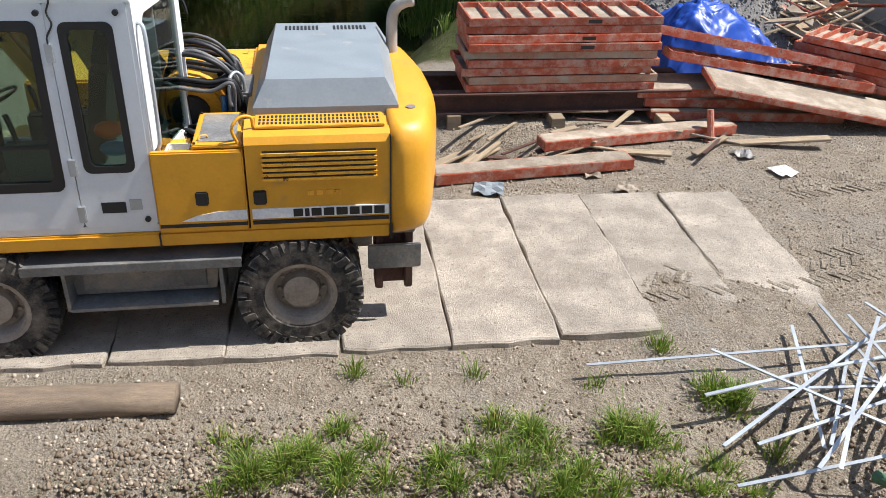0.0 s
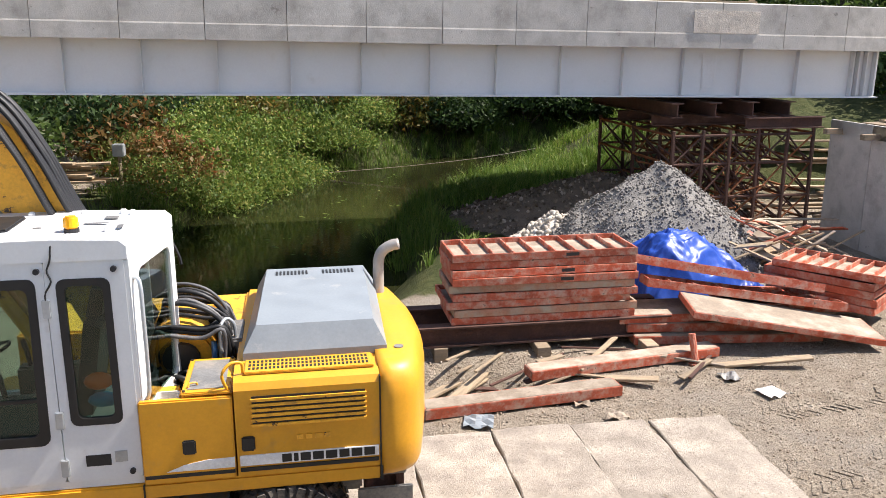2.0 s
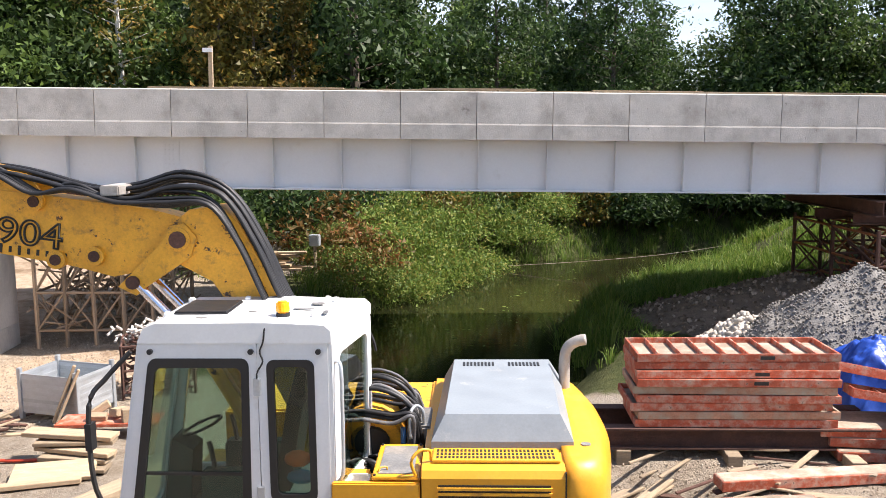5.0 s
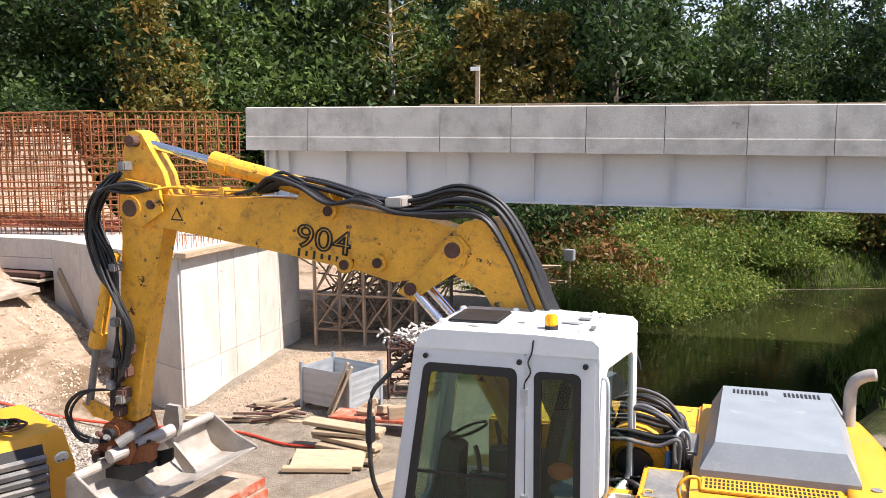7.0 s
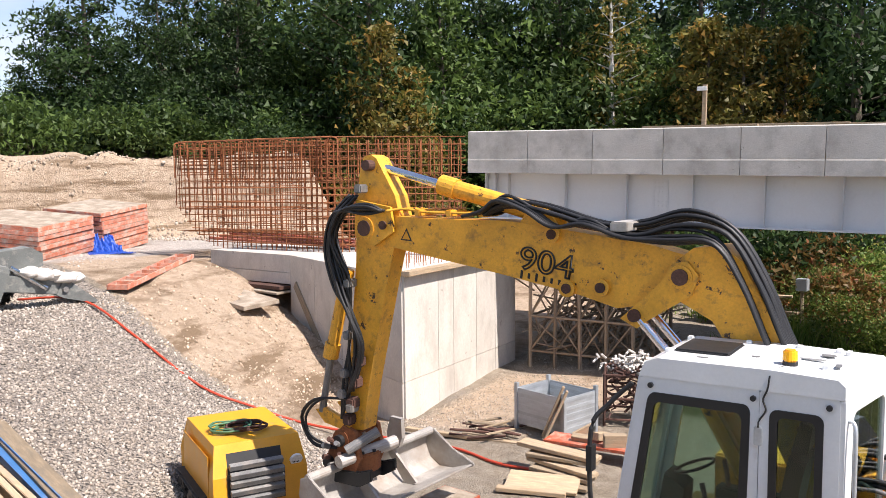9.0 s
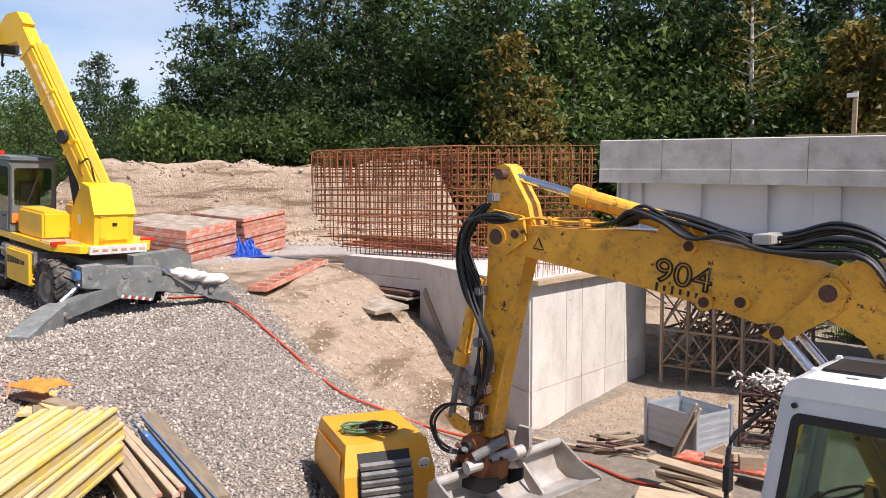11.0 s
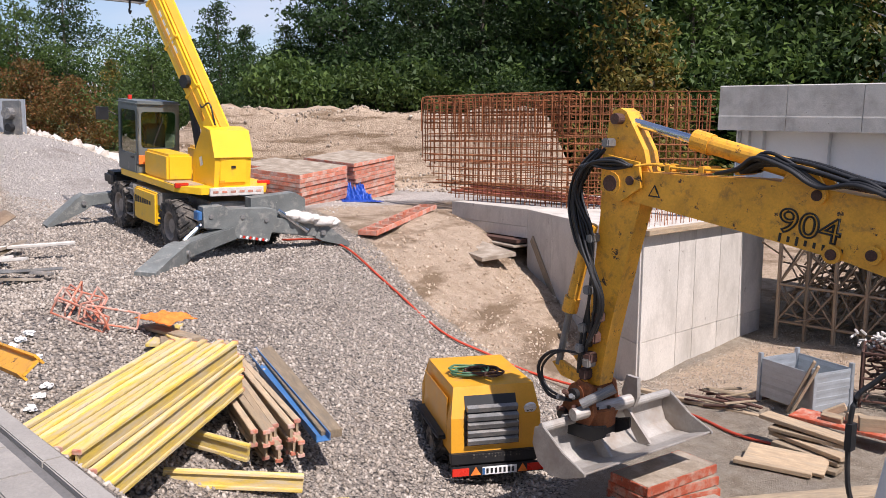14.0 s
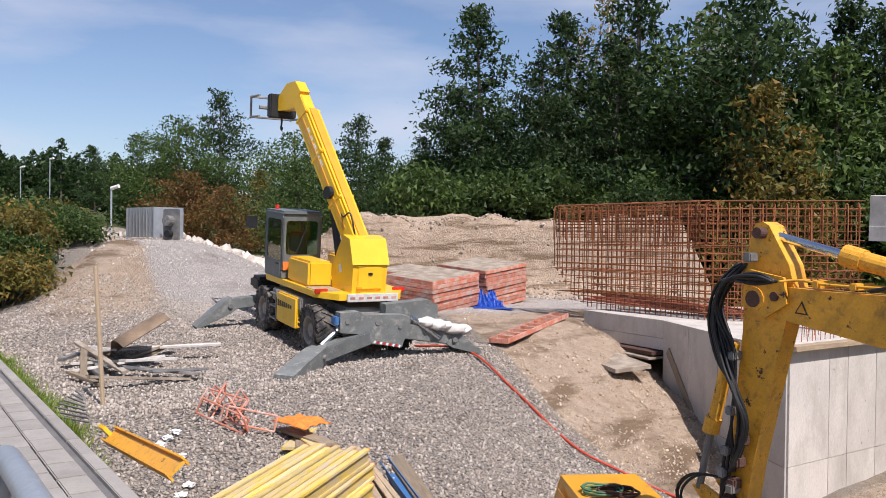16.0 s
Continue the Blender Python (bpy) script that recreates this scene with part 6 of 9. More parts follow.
    bar("tube", (0, 0, 0.0), (-0.05, 0.12, 0.42), 0.05, M_REDFORM, jk, 10)
    bar("foot", (0, 0, 0.0), (0, 0, 0.02), 0.1, M_REDFORM, jk, 10)
    # planks and scraps between the stack and the slabs
    r = random.Random(21)
    for i in range(26):
        x, y = r.uniform(0.6, 4.2), r.uniform(10.3, 11.7)
        p = at(x, y, 0.04 + r.uniform(0, 0.1))
        b = board("scrap_lath", r.choice((0.5, 0.9, 1.4)), r.choice((0.05, 0.09)), 0.025, pose(*p, r.uniform(-8, 8), r.uniform(-8, 8), r.uniform(-30, 60)), r.choice((M_WOOD, M_WOOD, M_RUST_DARK, M_PLYGREY)))
        tagged(b, "weathered scrap lath lying in the dirt", "lath", "scrap laths")
    for x, y, rz, L in ((1.0, 11.1, 55, 1.6), (0.5, 11.0, 40, 1.8), (4.9, 10.9, -4, 1.6), (3.0, 10.35, -20, 0.7)):
        b = board("plank", L, 0.16, 0.035, pose(*at(x, y, 0.08), 0, -6, rz), M_WOOD)
        tagged(b, "grey weathered plank lying on the dirt", "plank", "loose planks")
    for x, y, s, m in ((4.75, 9.97, 0.3, M_PAPER), (0.85, 9.25, 0.36, M_HOOD), (2.56, 9.3, 0.25, M_PLYGREY), (2.2, 9.75, 0.2, M_PLYGREY), (4.4, 10.5, 0.25, M_STEEL_DIRTY)):
        bm = bmesh.new()
        bmesh.ops.create_grid(bm, x_segments=6, y_segments=5, size=s / 2)
        for v in bm.verts:
            v.co.z = 0.03 * math.sin(v.co.x * 31 + x) * math.cos(v.co.y * 27 + y) + 0.02
        bmesh.ops.solidify(bm, geom=bm.faces[:], thickness=0.004)
        b = part("litter_sheet", bm, m, m=pose(*at(x, y, 0.02), 0, 0, r.uniform(0, 90)))
        tagged(b, "crumpled scrap of sheeting on the ground", "litter", "litter")


build_red_stack()


def build_tarp():
    bm = bmesh.new()
    bmesh.ops.create_grid(bm, x_segments=110, y_segments=80, size=1)
    for v in bm.verts:
        x, y = v.co.x, v.co.y
        h = 1.12 * max(0, 1 - abs(x) ** 3) * max(0, 1 - abs(y) ** 2.5) * (1 - 0.35 * x)
        wx = x + 0.25 * noise.noise(Vector((x * 2, y * 2, 9)))
        for fx, fy, am, sd in ((2.4, 1.1, 0.22, 1), (1.6, 4.2, 0.14, 4), (6.5, 3.0, 0.09, 7), (5.0, 11.0, 0.05, 11)):
            h -= am * (min(0.5, abs(noise.noise(Vector((wx * fx + y * 0.7, y * fy - x * 0.5, sd))))) ** 0.8 - 0.15)
        v.co = Vector((x * 1.35 + 0.05 * math.sin(5 * y), y * 0.95 + 0.05 * math.sin(6 * x), max(0.02, h)))
    bmesh.ops.solidify(bm, geom=bm.faces[:], thickness=0.012)
    b = part("tarpaulin", bm, M_TARP, smooth=True, m=pose(5.0, 14.35, 0.05, 0, 0, 24))
    tagged(b, "crumpled bright blue tarpaulin over a heap", "tarpaulin")


build_tarp()


def heap_rise(a, b, seed):
    d = math.hypot(a, b)
    z = max(0.0, 1 - math.sqrt(d * d + 0.012)) ** 0.95
    n3 = noise.noise(Vector((a * 3, b * 3, seed))) * 0.14 + noise.noise(Vector((a * 9, b * 9, seed))) * 0.07
    return max(-0.08, z + n3 * (1 if d < 0.95 else 0) - (0.1 if d > 0.98 else 0))


def heap(name, label, category, x, y, rx, ry, h, material, seed, n=34, turn=0.0):
    bm = bmesh.new()
    bmesh.ops.create_grid(bm, x_segments=n, y_segments=n, size=1)
    for v in bm.verts:
        v.co = Vector((v.co.x * rx, v.co.y * ry, h * heap_rise(v.co.x, v.co.y, seed)))
    ob = part(name, bm, material, smooth=True, m=pose(x, y, float(height(x, y)) - 0.02, 0, 0, turn))
    return tagged(ob, label, category)


def stones(name, label, category, count, where, size, material, seed, flat=0.7, kind="stuff"):
    """Many loose stones joined into one mesh; where(r) gives a place on the ground."""
    r = np.random.RandomState(seed)
    rr = random.Random(seed)
    base = bmesh.new()
    bmesh.ops.create_icosphere(base, subdivisions=1, radius=1)
    V = np.array([v.co for v in base.verts])
    base.verts.ensure_lookup_table()
    F = np.array([[v.index for v in f.verts] for f in base.faces])
    base.free()
    pts = np.array([tuple(where(rr)) for _ in range(count)])
    low = np.isnan(pts[:, 2])
    pts[low, 2] = height(pts[low, 0], pts[low, 1])
    nv = len(V)
    allv = np.empty((count * nv, 3))
    for i in range(count):
        s = size * min(1.8, math.exp(r.normal(0, 0.38)))
        q = Euler(r.uniform(0, 6.28, 3)).to_matrix()
        w = (V * (1 + r.uniform(-0.28, 0.28, (nv, 1)))) * np.array([1.2, 1, flat]) * s
        allv[i * nv:(i + 1) * nv] = w @ np.array(q).T + pts[i] + np.array([0, 0, s * 0.3])
    faces = (F[None] + (np.arange(count) * nv)[:, None, None]).reshape(-1, 3)
    me = bpy.data.meshes.new(name)
    me.vertices.add(len(allv)), me.loops.add(faces.size), me.polygons.add(len(faces))
    me.vertices.foreach_set("co", allv.ravel())
    me.loops.foreach_set("vertex_index", faces.ravel())
    me.polygons.foreach_set("loop_start", np.arange(len(faces)) * 3)
    me.update()
    me.materials.append(material)
    return tagged(new(name, me), label, category, kind=kind)


def stone_material(name, a, b, c):
    m, n, l, bs = nodes_of(name)
    geo = n.new("ShaderNodeNewGeometry")
    col = mix_node(n, l, geo.outputs["Random Per Island"], a, b)
    col = mix_node(n, l, ramp_node(n, l, geo.outputs["Random Per Island"], 0.8, 0.9), col, c)
    grain = noise_node(n, l, geo.outputs["Position"], 60.0, 3.0)
    hs = n.new("ShaderNodeHueSaturation")
    r = ramp_node(n, l, grain, 0.3, 0.7)
    r.node.inputs["To Min"].default_value, r.node.inputs["To Max"].default_value = 0.8, 1.15
    l.new(r, hs.inputs["Value"]), l.new(col, hs.inputs["Color"]), l.new(hs.outputs["Color"], bs.inputs["Base Color"])
    bs.inputs["Roughness"].default_value, bs.inputs["Specular IOR Level"].default_value = 0.92, 0.25
    return m


M_STONES = stone_material("crushed_stone", (0.25, 0.212, 0.172), (0.48, 0.418, 0.35), (0.50, 0.445, 0.38))
M_CLODS = stone_material("earth_clods", (0.27, 0.215, 0.16), (0.46, 0.385, 0.30), (0.50, 0.43, 0.35))
M_SAND_CLODS = stone_material("sand_clods", (0.36, 0.27, 0.185), (0.55, 0.43, 0.315), (0.60, 0.49, 0.37))
M_WHITE_STONES = stone_material("chalky_rubble", (0.38, 0.335, 0.28), (0.58, 0.53, 0.46), (0.66, 0.61, 0.55))


def on_gravel(r):
    while True:
        u = -5.0 - 19.0 * r.random() ** 1.25
        v = r.uniform(1.6, 11.8)
        if -u < 3.6 + 0.44 * v or v > 11.2 + 0.35 * max(0, -u - 14):
            continue
        p = SITE @ Vector((u, v, 0))
        return (p.x, p.y, math.nan)


stones("gravel", "loose crushed grey stone", "gravel", 46000, on_gravel, 0.0185, M_STONES, 1)


def on_dirt(r):
    while True:
        x, y = r.uniform(-4, 7), r.uniform(3.6, 11.8)
        v = -x * 0.122 + y
        if 5.95 < v < 8.85 and x < 4.2 and r.random() < 0.93:
            continue
        return (x, y, math.nan)


stones("clods", "small clods and pebbles in the dirt", "clods", 9000, on_dirt, 0.0105, M_CLODS, 2)
stones("road_pebbles", "pebbles pressed into the dusty track", "pebbles", 2200, lambda r: (r.uniform(1.5, 11), r.uniform(6.6, 13), math.nan), 0.011, M_CLODS, 3)


M_LUMPS = stone_material("dark_soil", (0.10, 0.075, 0.05), (0.26, 0.20, 0.145), (0.38, 0.31, 0.24))
stones("soil_lumps", "dark lumps of soil among the grass", "soil", 5200, lambda r: (r.uniform(-2.6, 4.4), r.gauss(4.5, 0.34), math.nan), 0.0135, M_LUMPS, 9)


def near_block(r):
    p = SITE @ Vector((-9.6 + abs(r.gauss(0, 1.6)), r.uniform(12.5, 19.5), 0))
    return (p.x, p.y, math.nan)


stones("stone_chippings", "pale stone chippings along the abutment foot", "chippings", 3000, near_block, 0.013, M_CLODS, 4)


def in_pit(r):
    p = SITE @ Vector((-11 - abs(r.gauss(0, 3.2)), r.uniform(11, 16), 0))
    return (p.x, p.y, math.nan)


stones("sand_clods", "clods of pale sand on the slope", "clods", 1700, in_pit, 0.022, M_SAND_CLODS, 5)

heap("gravel_heap", "heap of grey crushed gravel beside the river", "gravel heap", 5.25, 17.2, 2.9, 2.3, 2.1, M_GRAVEL, 3, 60)
heap("rubble_heap", "small heap of pale rubble", "rubble heap", 3.3, 17.8, 1.15, 0.95, 0.9, M_RUBBLE, 8)
heap("soil_heap", "low bank of brown soil behind the gravel", "soil heap", 5.2, 21.0, 4.2, 2.6, 1.25, M_EARTH, 12, 50)


def on_pile(x, y, rx, ry, h, seed):
    z0 = float(height(x, y)) - 0.02

    def where(r):
        a, d = r.uniform(0, 6.28), 0.97 * math.sqrt(r.random())
        p, q = d * math.cos(a), d * math.sin(a)
        return Vector((x + rx * p, y + ry * q, z0 + h * heap_rise(p, q, seed)))

    return where


M_HEAP_STONES = stone_material("grey_heap_stone", (0.12, 0.113, 0.103), (0.235, 0.22, 0.20), (0.28, 0.265, 0.245))
stones("heap_stones", "grey stones on the gravel heap", "gravel", 9000, on_pile(5.25, 17.2, 2.9, 2.3, 2.1, 3), 0.0185, M_HEAP_STONES, 6)
stones("rubble_stones", "chalky lumps of rubble", "rubble", 900, on_pile(3.3, 17.8, 1.15, 0.95, 0.9, 8), 0.05, M_WHITE_STONES, 7)
stones("soil_clods", "brown clods on the soil bank", "clods", 2400, on_pile(5.2, 21.0, 4.2, 2.6, 1.25, 12), 0.035, M_LUMPS, 14)

# broken timber thrown between the heap and the tower
r_ = random.Random(31)
for i in range(60):
    x, y = r_.gauss(7.3, 0.65), r_.gauss(16.2, 0.7)
    b = board("broken_board", r_.choice((0.8, 1.3, 1.9)), r_.choice((0.07, 0.12, 0.2)), 0.03, pose(x, y, float(height(x, y)) + 0.15 + 0.55 * r_.random(), r_.uniform(-25, 25), r_.uniform(-35, 25), r_.uniform(-80, 10)), r_.choice((M_WOOD, M_WOOD_PALE, M_REDFORM, M_PLYGREY, M_WOOD)))
    tagged(b, "broken board in a pile of site timber", "board", "broken boards")
for i in range(24):
    x, y = r_.uniform(9.8, 14), r_.uniform(20, 24)
    b = board("stored_board", 2.6, 0.2, 0.05, pose(x, y, float(height(x, y)) + 0.06 + 0.05 * (i % 8), 0, 0, r_.uniform(-8, 8)), M_WOOD_PALE if i % 3 else M_WOOD)
    tagged(b, "sawn board in a stack behind the tower", "board", "stored boards")


# ---------------------------------------------------------------- foreground
def build_foreground():
    lg = bmesh.new()
    r = random.Random(5)
    N, rings_ = 12, []
    for i in range(9):
        x = -3.4 + i * 0.425
        rings_.append([lg.verts.new((x, (0.15 + r.uniform(-0.012, 0.012)) * math.cos(a), (0.11 + r.uniform(-0.01, 0.01)) * math.sin(a))) for a in [2 * math.pi * k / N for k in range(N)]])
    for a, b in zip(rings_, rings_[1:]):
        for k in range(N):
            lg.faces.new((a[k], a[(k + 1) % N], b[(k + 1) % N], b[k]))
    lg.faces.new(rings_[0][::-1]), lg.faces.new(rings_[-1])
    ob = part("log", lg, M_LOG, smooth=True, m=pose(-1.86, 5.2, 0.09, 0, 0, 4))
    tagged(ob, "long weathered log lying beside the slabs", "log")
    # tangle of bent metal strips
    r = random.Random(12)
    tops = [(1.42, 5.6, 4.4, 5.95, 0.16), (2.2, 4.5, 4.3, 6.2, 0.3), (2.25, 5.1, 4.4, 5.7, 0.25), (2.3, 4.35, 4.2, 4.75, 0.1), (3.5, 4.3, 3.85, 6.2, 0.35), (2.9, 4.2, 4.0, 6.0, 0.3), (2.5, 4.6, 4.3, 5.4, 0.2)]
    for i in range(19):
        if i < len(tops):
            ax, ay, bx, by, z = tops[i]
        else:
            c, a, L = Vector((3.7 + r.uniform(-0.5, 0.7), 5.15 + r.uniform(-0.45, 0.5))), r.uniform(0, 3.14), r.uniform(0.5, 1.1)
            ax, ay, bx, by, z = c.x - L * math.cos(a), c.y - L * math.sin(a), c.x + L * math.cos(a), c.y + L * math.sin(a), r.uniform(0.02, 0.42)
        bm = bmesh.new()
        z0, z1 = z + r.uniform(-0.06, 0.06), z + r.uniform(-0.06, 0.12)
        bend = r.uniform(-0.12, 0.12) if r.random() < 0.4 else 0.0
        P = [Vector((ax, ay, z0)), Vector(((ax + bx) / 2 + bend, (ay + by) / 2 - bend, (z0 + z1) / 2 + abs(bend))), Vector((bx, by, z1))]
        w, t = 0.015, 0.005
        d = (P[2] - P[0]).normalized()
        s = Vector((-d.y, d.x, 0)).normalized() * w
        up = Vector((r.uniform(-0.3, 0.3), r.uniform(-0.3, 0.3), 1)).normalized() * t
        rows = [[bm.verts.new(p + s * a + up * b) for a, b in ((-1, -1), (1, -1), (1, 1), (-1, 1))] for p in P]
        for a, b in zip(rows, rows[1:]):
            for k in range(4):
                bm.faces.new((a[k], a[(k + 1) % 4], b[(k + 1) % 4], b[k]))
        bm.faces.new(rows[0][::-1]), bm.faces.new(rows[-1])
        tagged(part("metal_strip", bm, M_GALV), "pale galvanised metal strip in a tangled pile", "metal strip", "metal strips")
    pc = bmesh.new()
    cyl(pc, (0, 0, 0), (0, 0, 0.2), 0.05, 0.035, 12)
    cyl(pc, (0, 0, 0.2), (0, 0, 0.28), 0.035, 0.015, 12)
    tagged(part("green_bottle", pc, M_GREENHOSE, m=pose(3.35, 4.45, 0.05, 70, 0, 20)), "green plastic bottle among the strips", "bottle")


build_foreground()


def blades(name, label, category, clumps, per, h, w, material, seed, spread=0.3, lean=0.5):
    """Grass or reeds: bent blades joined into one mesh."""
    r = np.random.RandomState(seed)
    C_ = np.array([c for c in clumps for _ in range(int(per * c[2]))], float)
    n, k = len(C_), C_[:, 2]
    a, b, d = r.uniform(0, 6.28, n), r.uniform(0, 6.28, n), np.abs(r.normal(0, 1, n)) * spread * (0.6 + 0.4 * k)
    x, y = C_[:, 0] + d * np.cos(a), C_[:, 1] + d * np.sin(a)
    z = height(x, y) - 0.01
    hh = h * r.uniform(0.5, 1.15, n) * (0.7 + 0.3 * k) * np.maximum(0.45, 1 - d / (spread * 3.2))
    o = (np.stack([np.cos(a), np.sin(a)], 1) + r.normal(0, 0.6, (n, 2))) * (lean * hh * r.uniform(0.3, 1, n))[:, None]
    s = np.stack([np.cos(b), np.sin(b), 0 * b], 1) * w
    p0 = np.stack([x, y, z], 1)
    p1 = np.stack([x + o[:, 0] * 0.35, y + o[:, 1] * 0.35, z + hh * 0.6], 1)
    p2 = np.stack([x + o[:, 0], y + o[:, 1], z + hh * (0.95 if lean < 0.6 else 0.8)], 1)
    V = np.stack([p0 - s, p0 + s, p1 + s * 0.8, p1 - s * 0.8, p2], 1).reshape(-1, 3)
    i = np.arange(n) * 5
    F = np.stack([i, i + 1, i + 2, i + 3], 1).tolist() + np.stack([i + 3, i + 2, i + 4], 1).tolist()
    me = bpy.data.meshes.new(name)
    me.from_pydata(V.tolist(), [], F)
    me.materials.append(material)
    return tagged(new(name, me), label, category, kind="stuff")


r_ = random.Random(3)
front = [(-1.17, 4.42, 1), (-0.95, 4.5, 1), (-0.78, 4.58, 1), (-0.5, 4.5, 0.8), (0.19, 4.55, 0.5), (0.62, 5.0, 0.55), (0.89, 4.92, 0.8), (1.0, 4.75, 0.4), (1.6, 4.95, 1), (1.78, 4.9, 1), (1.2, 4.45, 0.7), (1.05, 4.3, 0.7),
         (2.45, 5.42, 0.9), (2.62, 5.36, 0.9), (2.16, 6.02, 0.35), (-0.5, 5.62, 0.25), (0.3, 4.35, 0.5), (-0.2, 4.4, 0.4), (2.9, 5.0, 0.3), (0.5, 5.6, 0.12), (-0.1, 5.5, 0.1), (1.5, 5.5, 0.12)]
front += [(r_.uniform(-1.5, 2.6), r_.uniform(4.1, 4.9), r_.uniform(0.1, 0.3)) for _ in range(40)]
blades("grass", "tufts of fresh green grass on the bank", "grass", front, 330, 0.27, 0.0045, M_GRASS, 1, 0.10, 0.75)


def tread_prints():
    """Chevron ridges pressed by tyres into the track."""
    bm = bmesh.new()
    r = random.Random(6)
    for line, (ax, ay, bx, by) in enumerate(((2.2, 7.0, 9.5, 8.6), (2.6, 7.55, 9.5, 9.2), (2.4, 8.9, 9.0, 10.6))):
        n = 62
        for i in range(n):
            t = i / n
            for s in (-1, 1):
                x, y = ax + (bx - ax) * t, ay + (by - ay) * t
                d = math.atan2(by - ay, bx - ax)
                x, y = x - math.sin(d) * s * 0.14, y + math.cos(d) * s * 0.14
                if r.random() < 0.12:
                    continue
                z = float(height(x, y))
                box(bm, -0.11, 0.11, -0.026, 0.026, -0.03, 0.010 + r.uniform(-0.008, 0.005), pose(x + r.uniform(-0.01, 0.01), y, z, 0, 0, math.degrees(d) + s * 55))
    ob = part("tread_prints", bm, M_GROUND)
    tagged(ob, "tyre tread ridges pressed into the dusty track", "tyre tracks", kind="stuff")


tread_prints()

# ---------------------------------------------------------------- river banks
def bank_clumps(seed, n, lo, hi, box_, keep):
    r = random.Random(seed)
    out = []
    while len(out) < n:
        x, y = r.uniform(*box_[0]), r.uniform(*box_[1])
        d = float(river_depth(x, y))
        if lo < d < hi and keep(x, y):
            out.append((x, y, r.uniform(0.4, 1.0)))
    return out


blades("reeds", "tall green reeds along the river bank", "reeds", bank_clumps(1, 420, -0.35, 1.5, ((-14, 16), (19, 44)), lambda x, y: y > 26 or x < -4 or x > -2), 46, 0.95, 0.013, M_REED, 2, 0.22, 0.5)
blades("reeds_near", "lush reeds on the near bank", "reeds", bank_clumps(2, 300, -0.45, 2.6, ((-1.5, 7.5), (16.5, 34)), lambda x, y: x > -3 and not (x > 2.4 and y < 21.5) and (y > 23 or math.sin(9 * x + 5 * y) > 0.5)), 62, 0.55, 0.011, M_REED, 3, 0.2, 0.6)
blades("river_grass", "bright green grass strip beside the gravel heap", "grass", [(2.2 + 8.5 * i / 260 + r_.uniform(-0.9, 0.9), 24.0 + 7.5 * i / 260 + r_.uniform(-1.6, 1.6), r_.uniform(0.5, 1)) for i in range(260)], 60, 0.6, 0.012, M_REED, 9, 0.25, 0.55)
blades("bank_grass", "rough grass on the bank", "grass", bank_clumps(4, 500, 0.8, 7, ((-16, 20), (24, 46)), lambda x, y: True), 34, 0.5, 0.012, M_GRASS, 4, 0.4, 0.6)
verge = []
r_ = random.Random(8)
for i in range(330):
    p = SITE @ Vector((r_.uniform(-30, -9.2), 1.15 + abs(r_.gauss(0, 0.28)), 0))
    verge.append((p.x, p.y, r_.uniform(0.3, 0.9)))
blades("verge_grass", "green grass verge along the pavement", "grass", verge, 60, 0.22, 0.006, M_GRASS, 5, 0.16, 0.7)


# ---------------------------------------------------------------- trees
def leaf_cloud(name, clumps, count, size, material, seed):
    """A crown of many small leaf sprays scattered in clumps (x, y, z, radius)."""
    r = np.random.RandomState(seed)
    C_ = np.array(clumps)
    wgt = C_[:, 3] ** 2
    idx = r.choice(len(C_), count, p=wgt / wgt.sum())
    d = r.normal(0, 0.55, (count, 3))
    P = C_[idx, :3] + d * C_[idx, 3:4] * np.array([1.15, 1.15, 0.62])
    a = r.normal(0, 1, (count, 3))
    a /= np.linalg.norm(a, axis=1)[:, None]
    b = np.cross(a, r.normal(0, 1, (count, 3)))
    b /= np.linalg.norm(b, axis=1)[:, None]
    s = size * r.uniform(0.5, 1.3, (count, 1))
    V = np.stack([P - a * s, P + b * s * 0.75, P + a * s - b * s * 0.25], 1).reshape(-1, 3)
    me = bpy.data.meshes.new(name)
    me.vertices.add(len(V)), me.loops.add(len(V)), me.polygons.add(count)
    me.vertices.foreach_set("co", V.ravel())
    me.loops.foreach_set("vertex_index", np.arange(len(V)))
    me.polygons.foreach_set("loop_start", np.arange(count) * 3)
    me.update()
    me.materials.append(material)
    return me


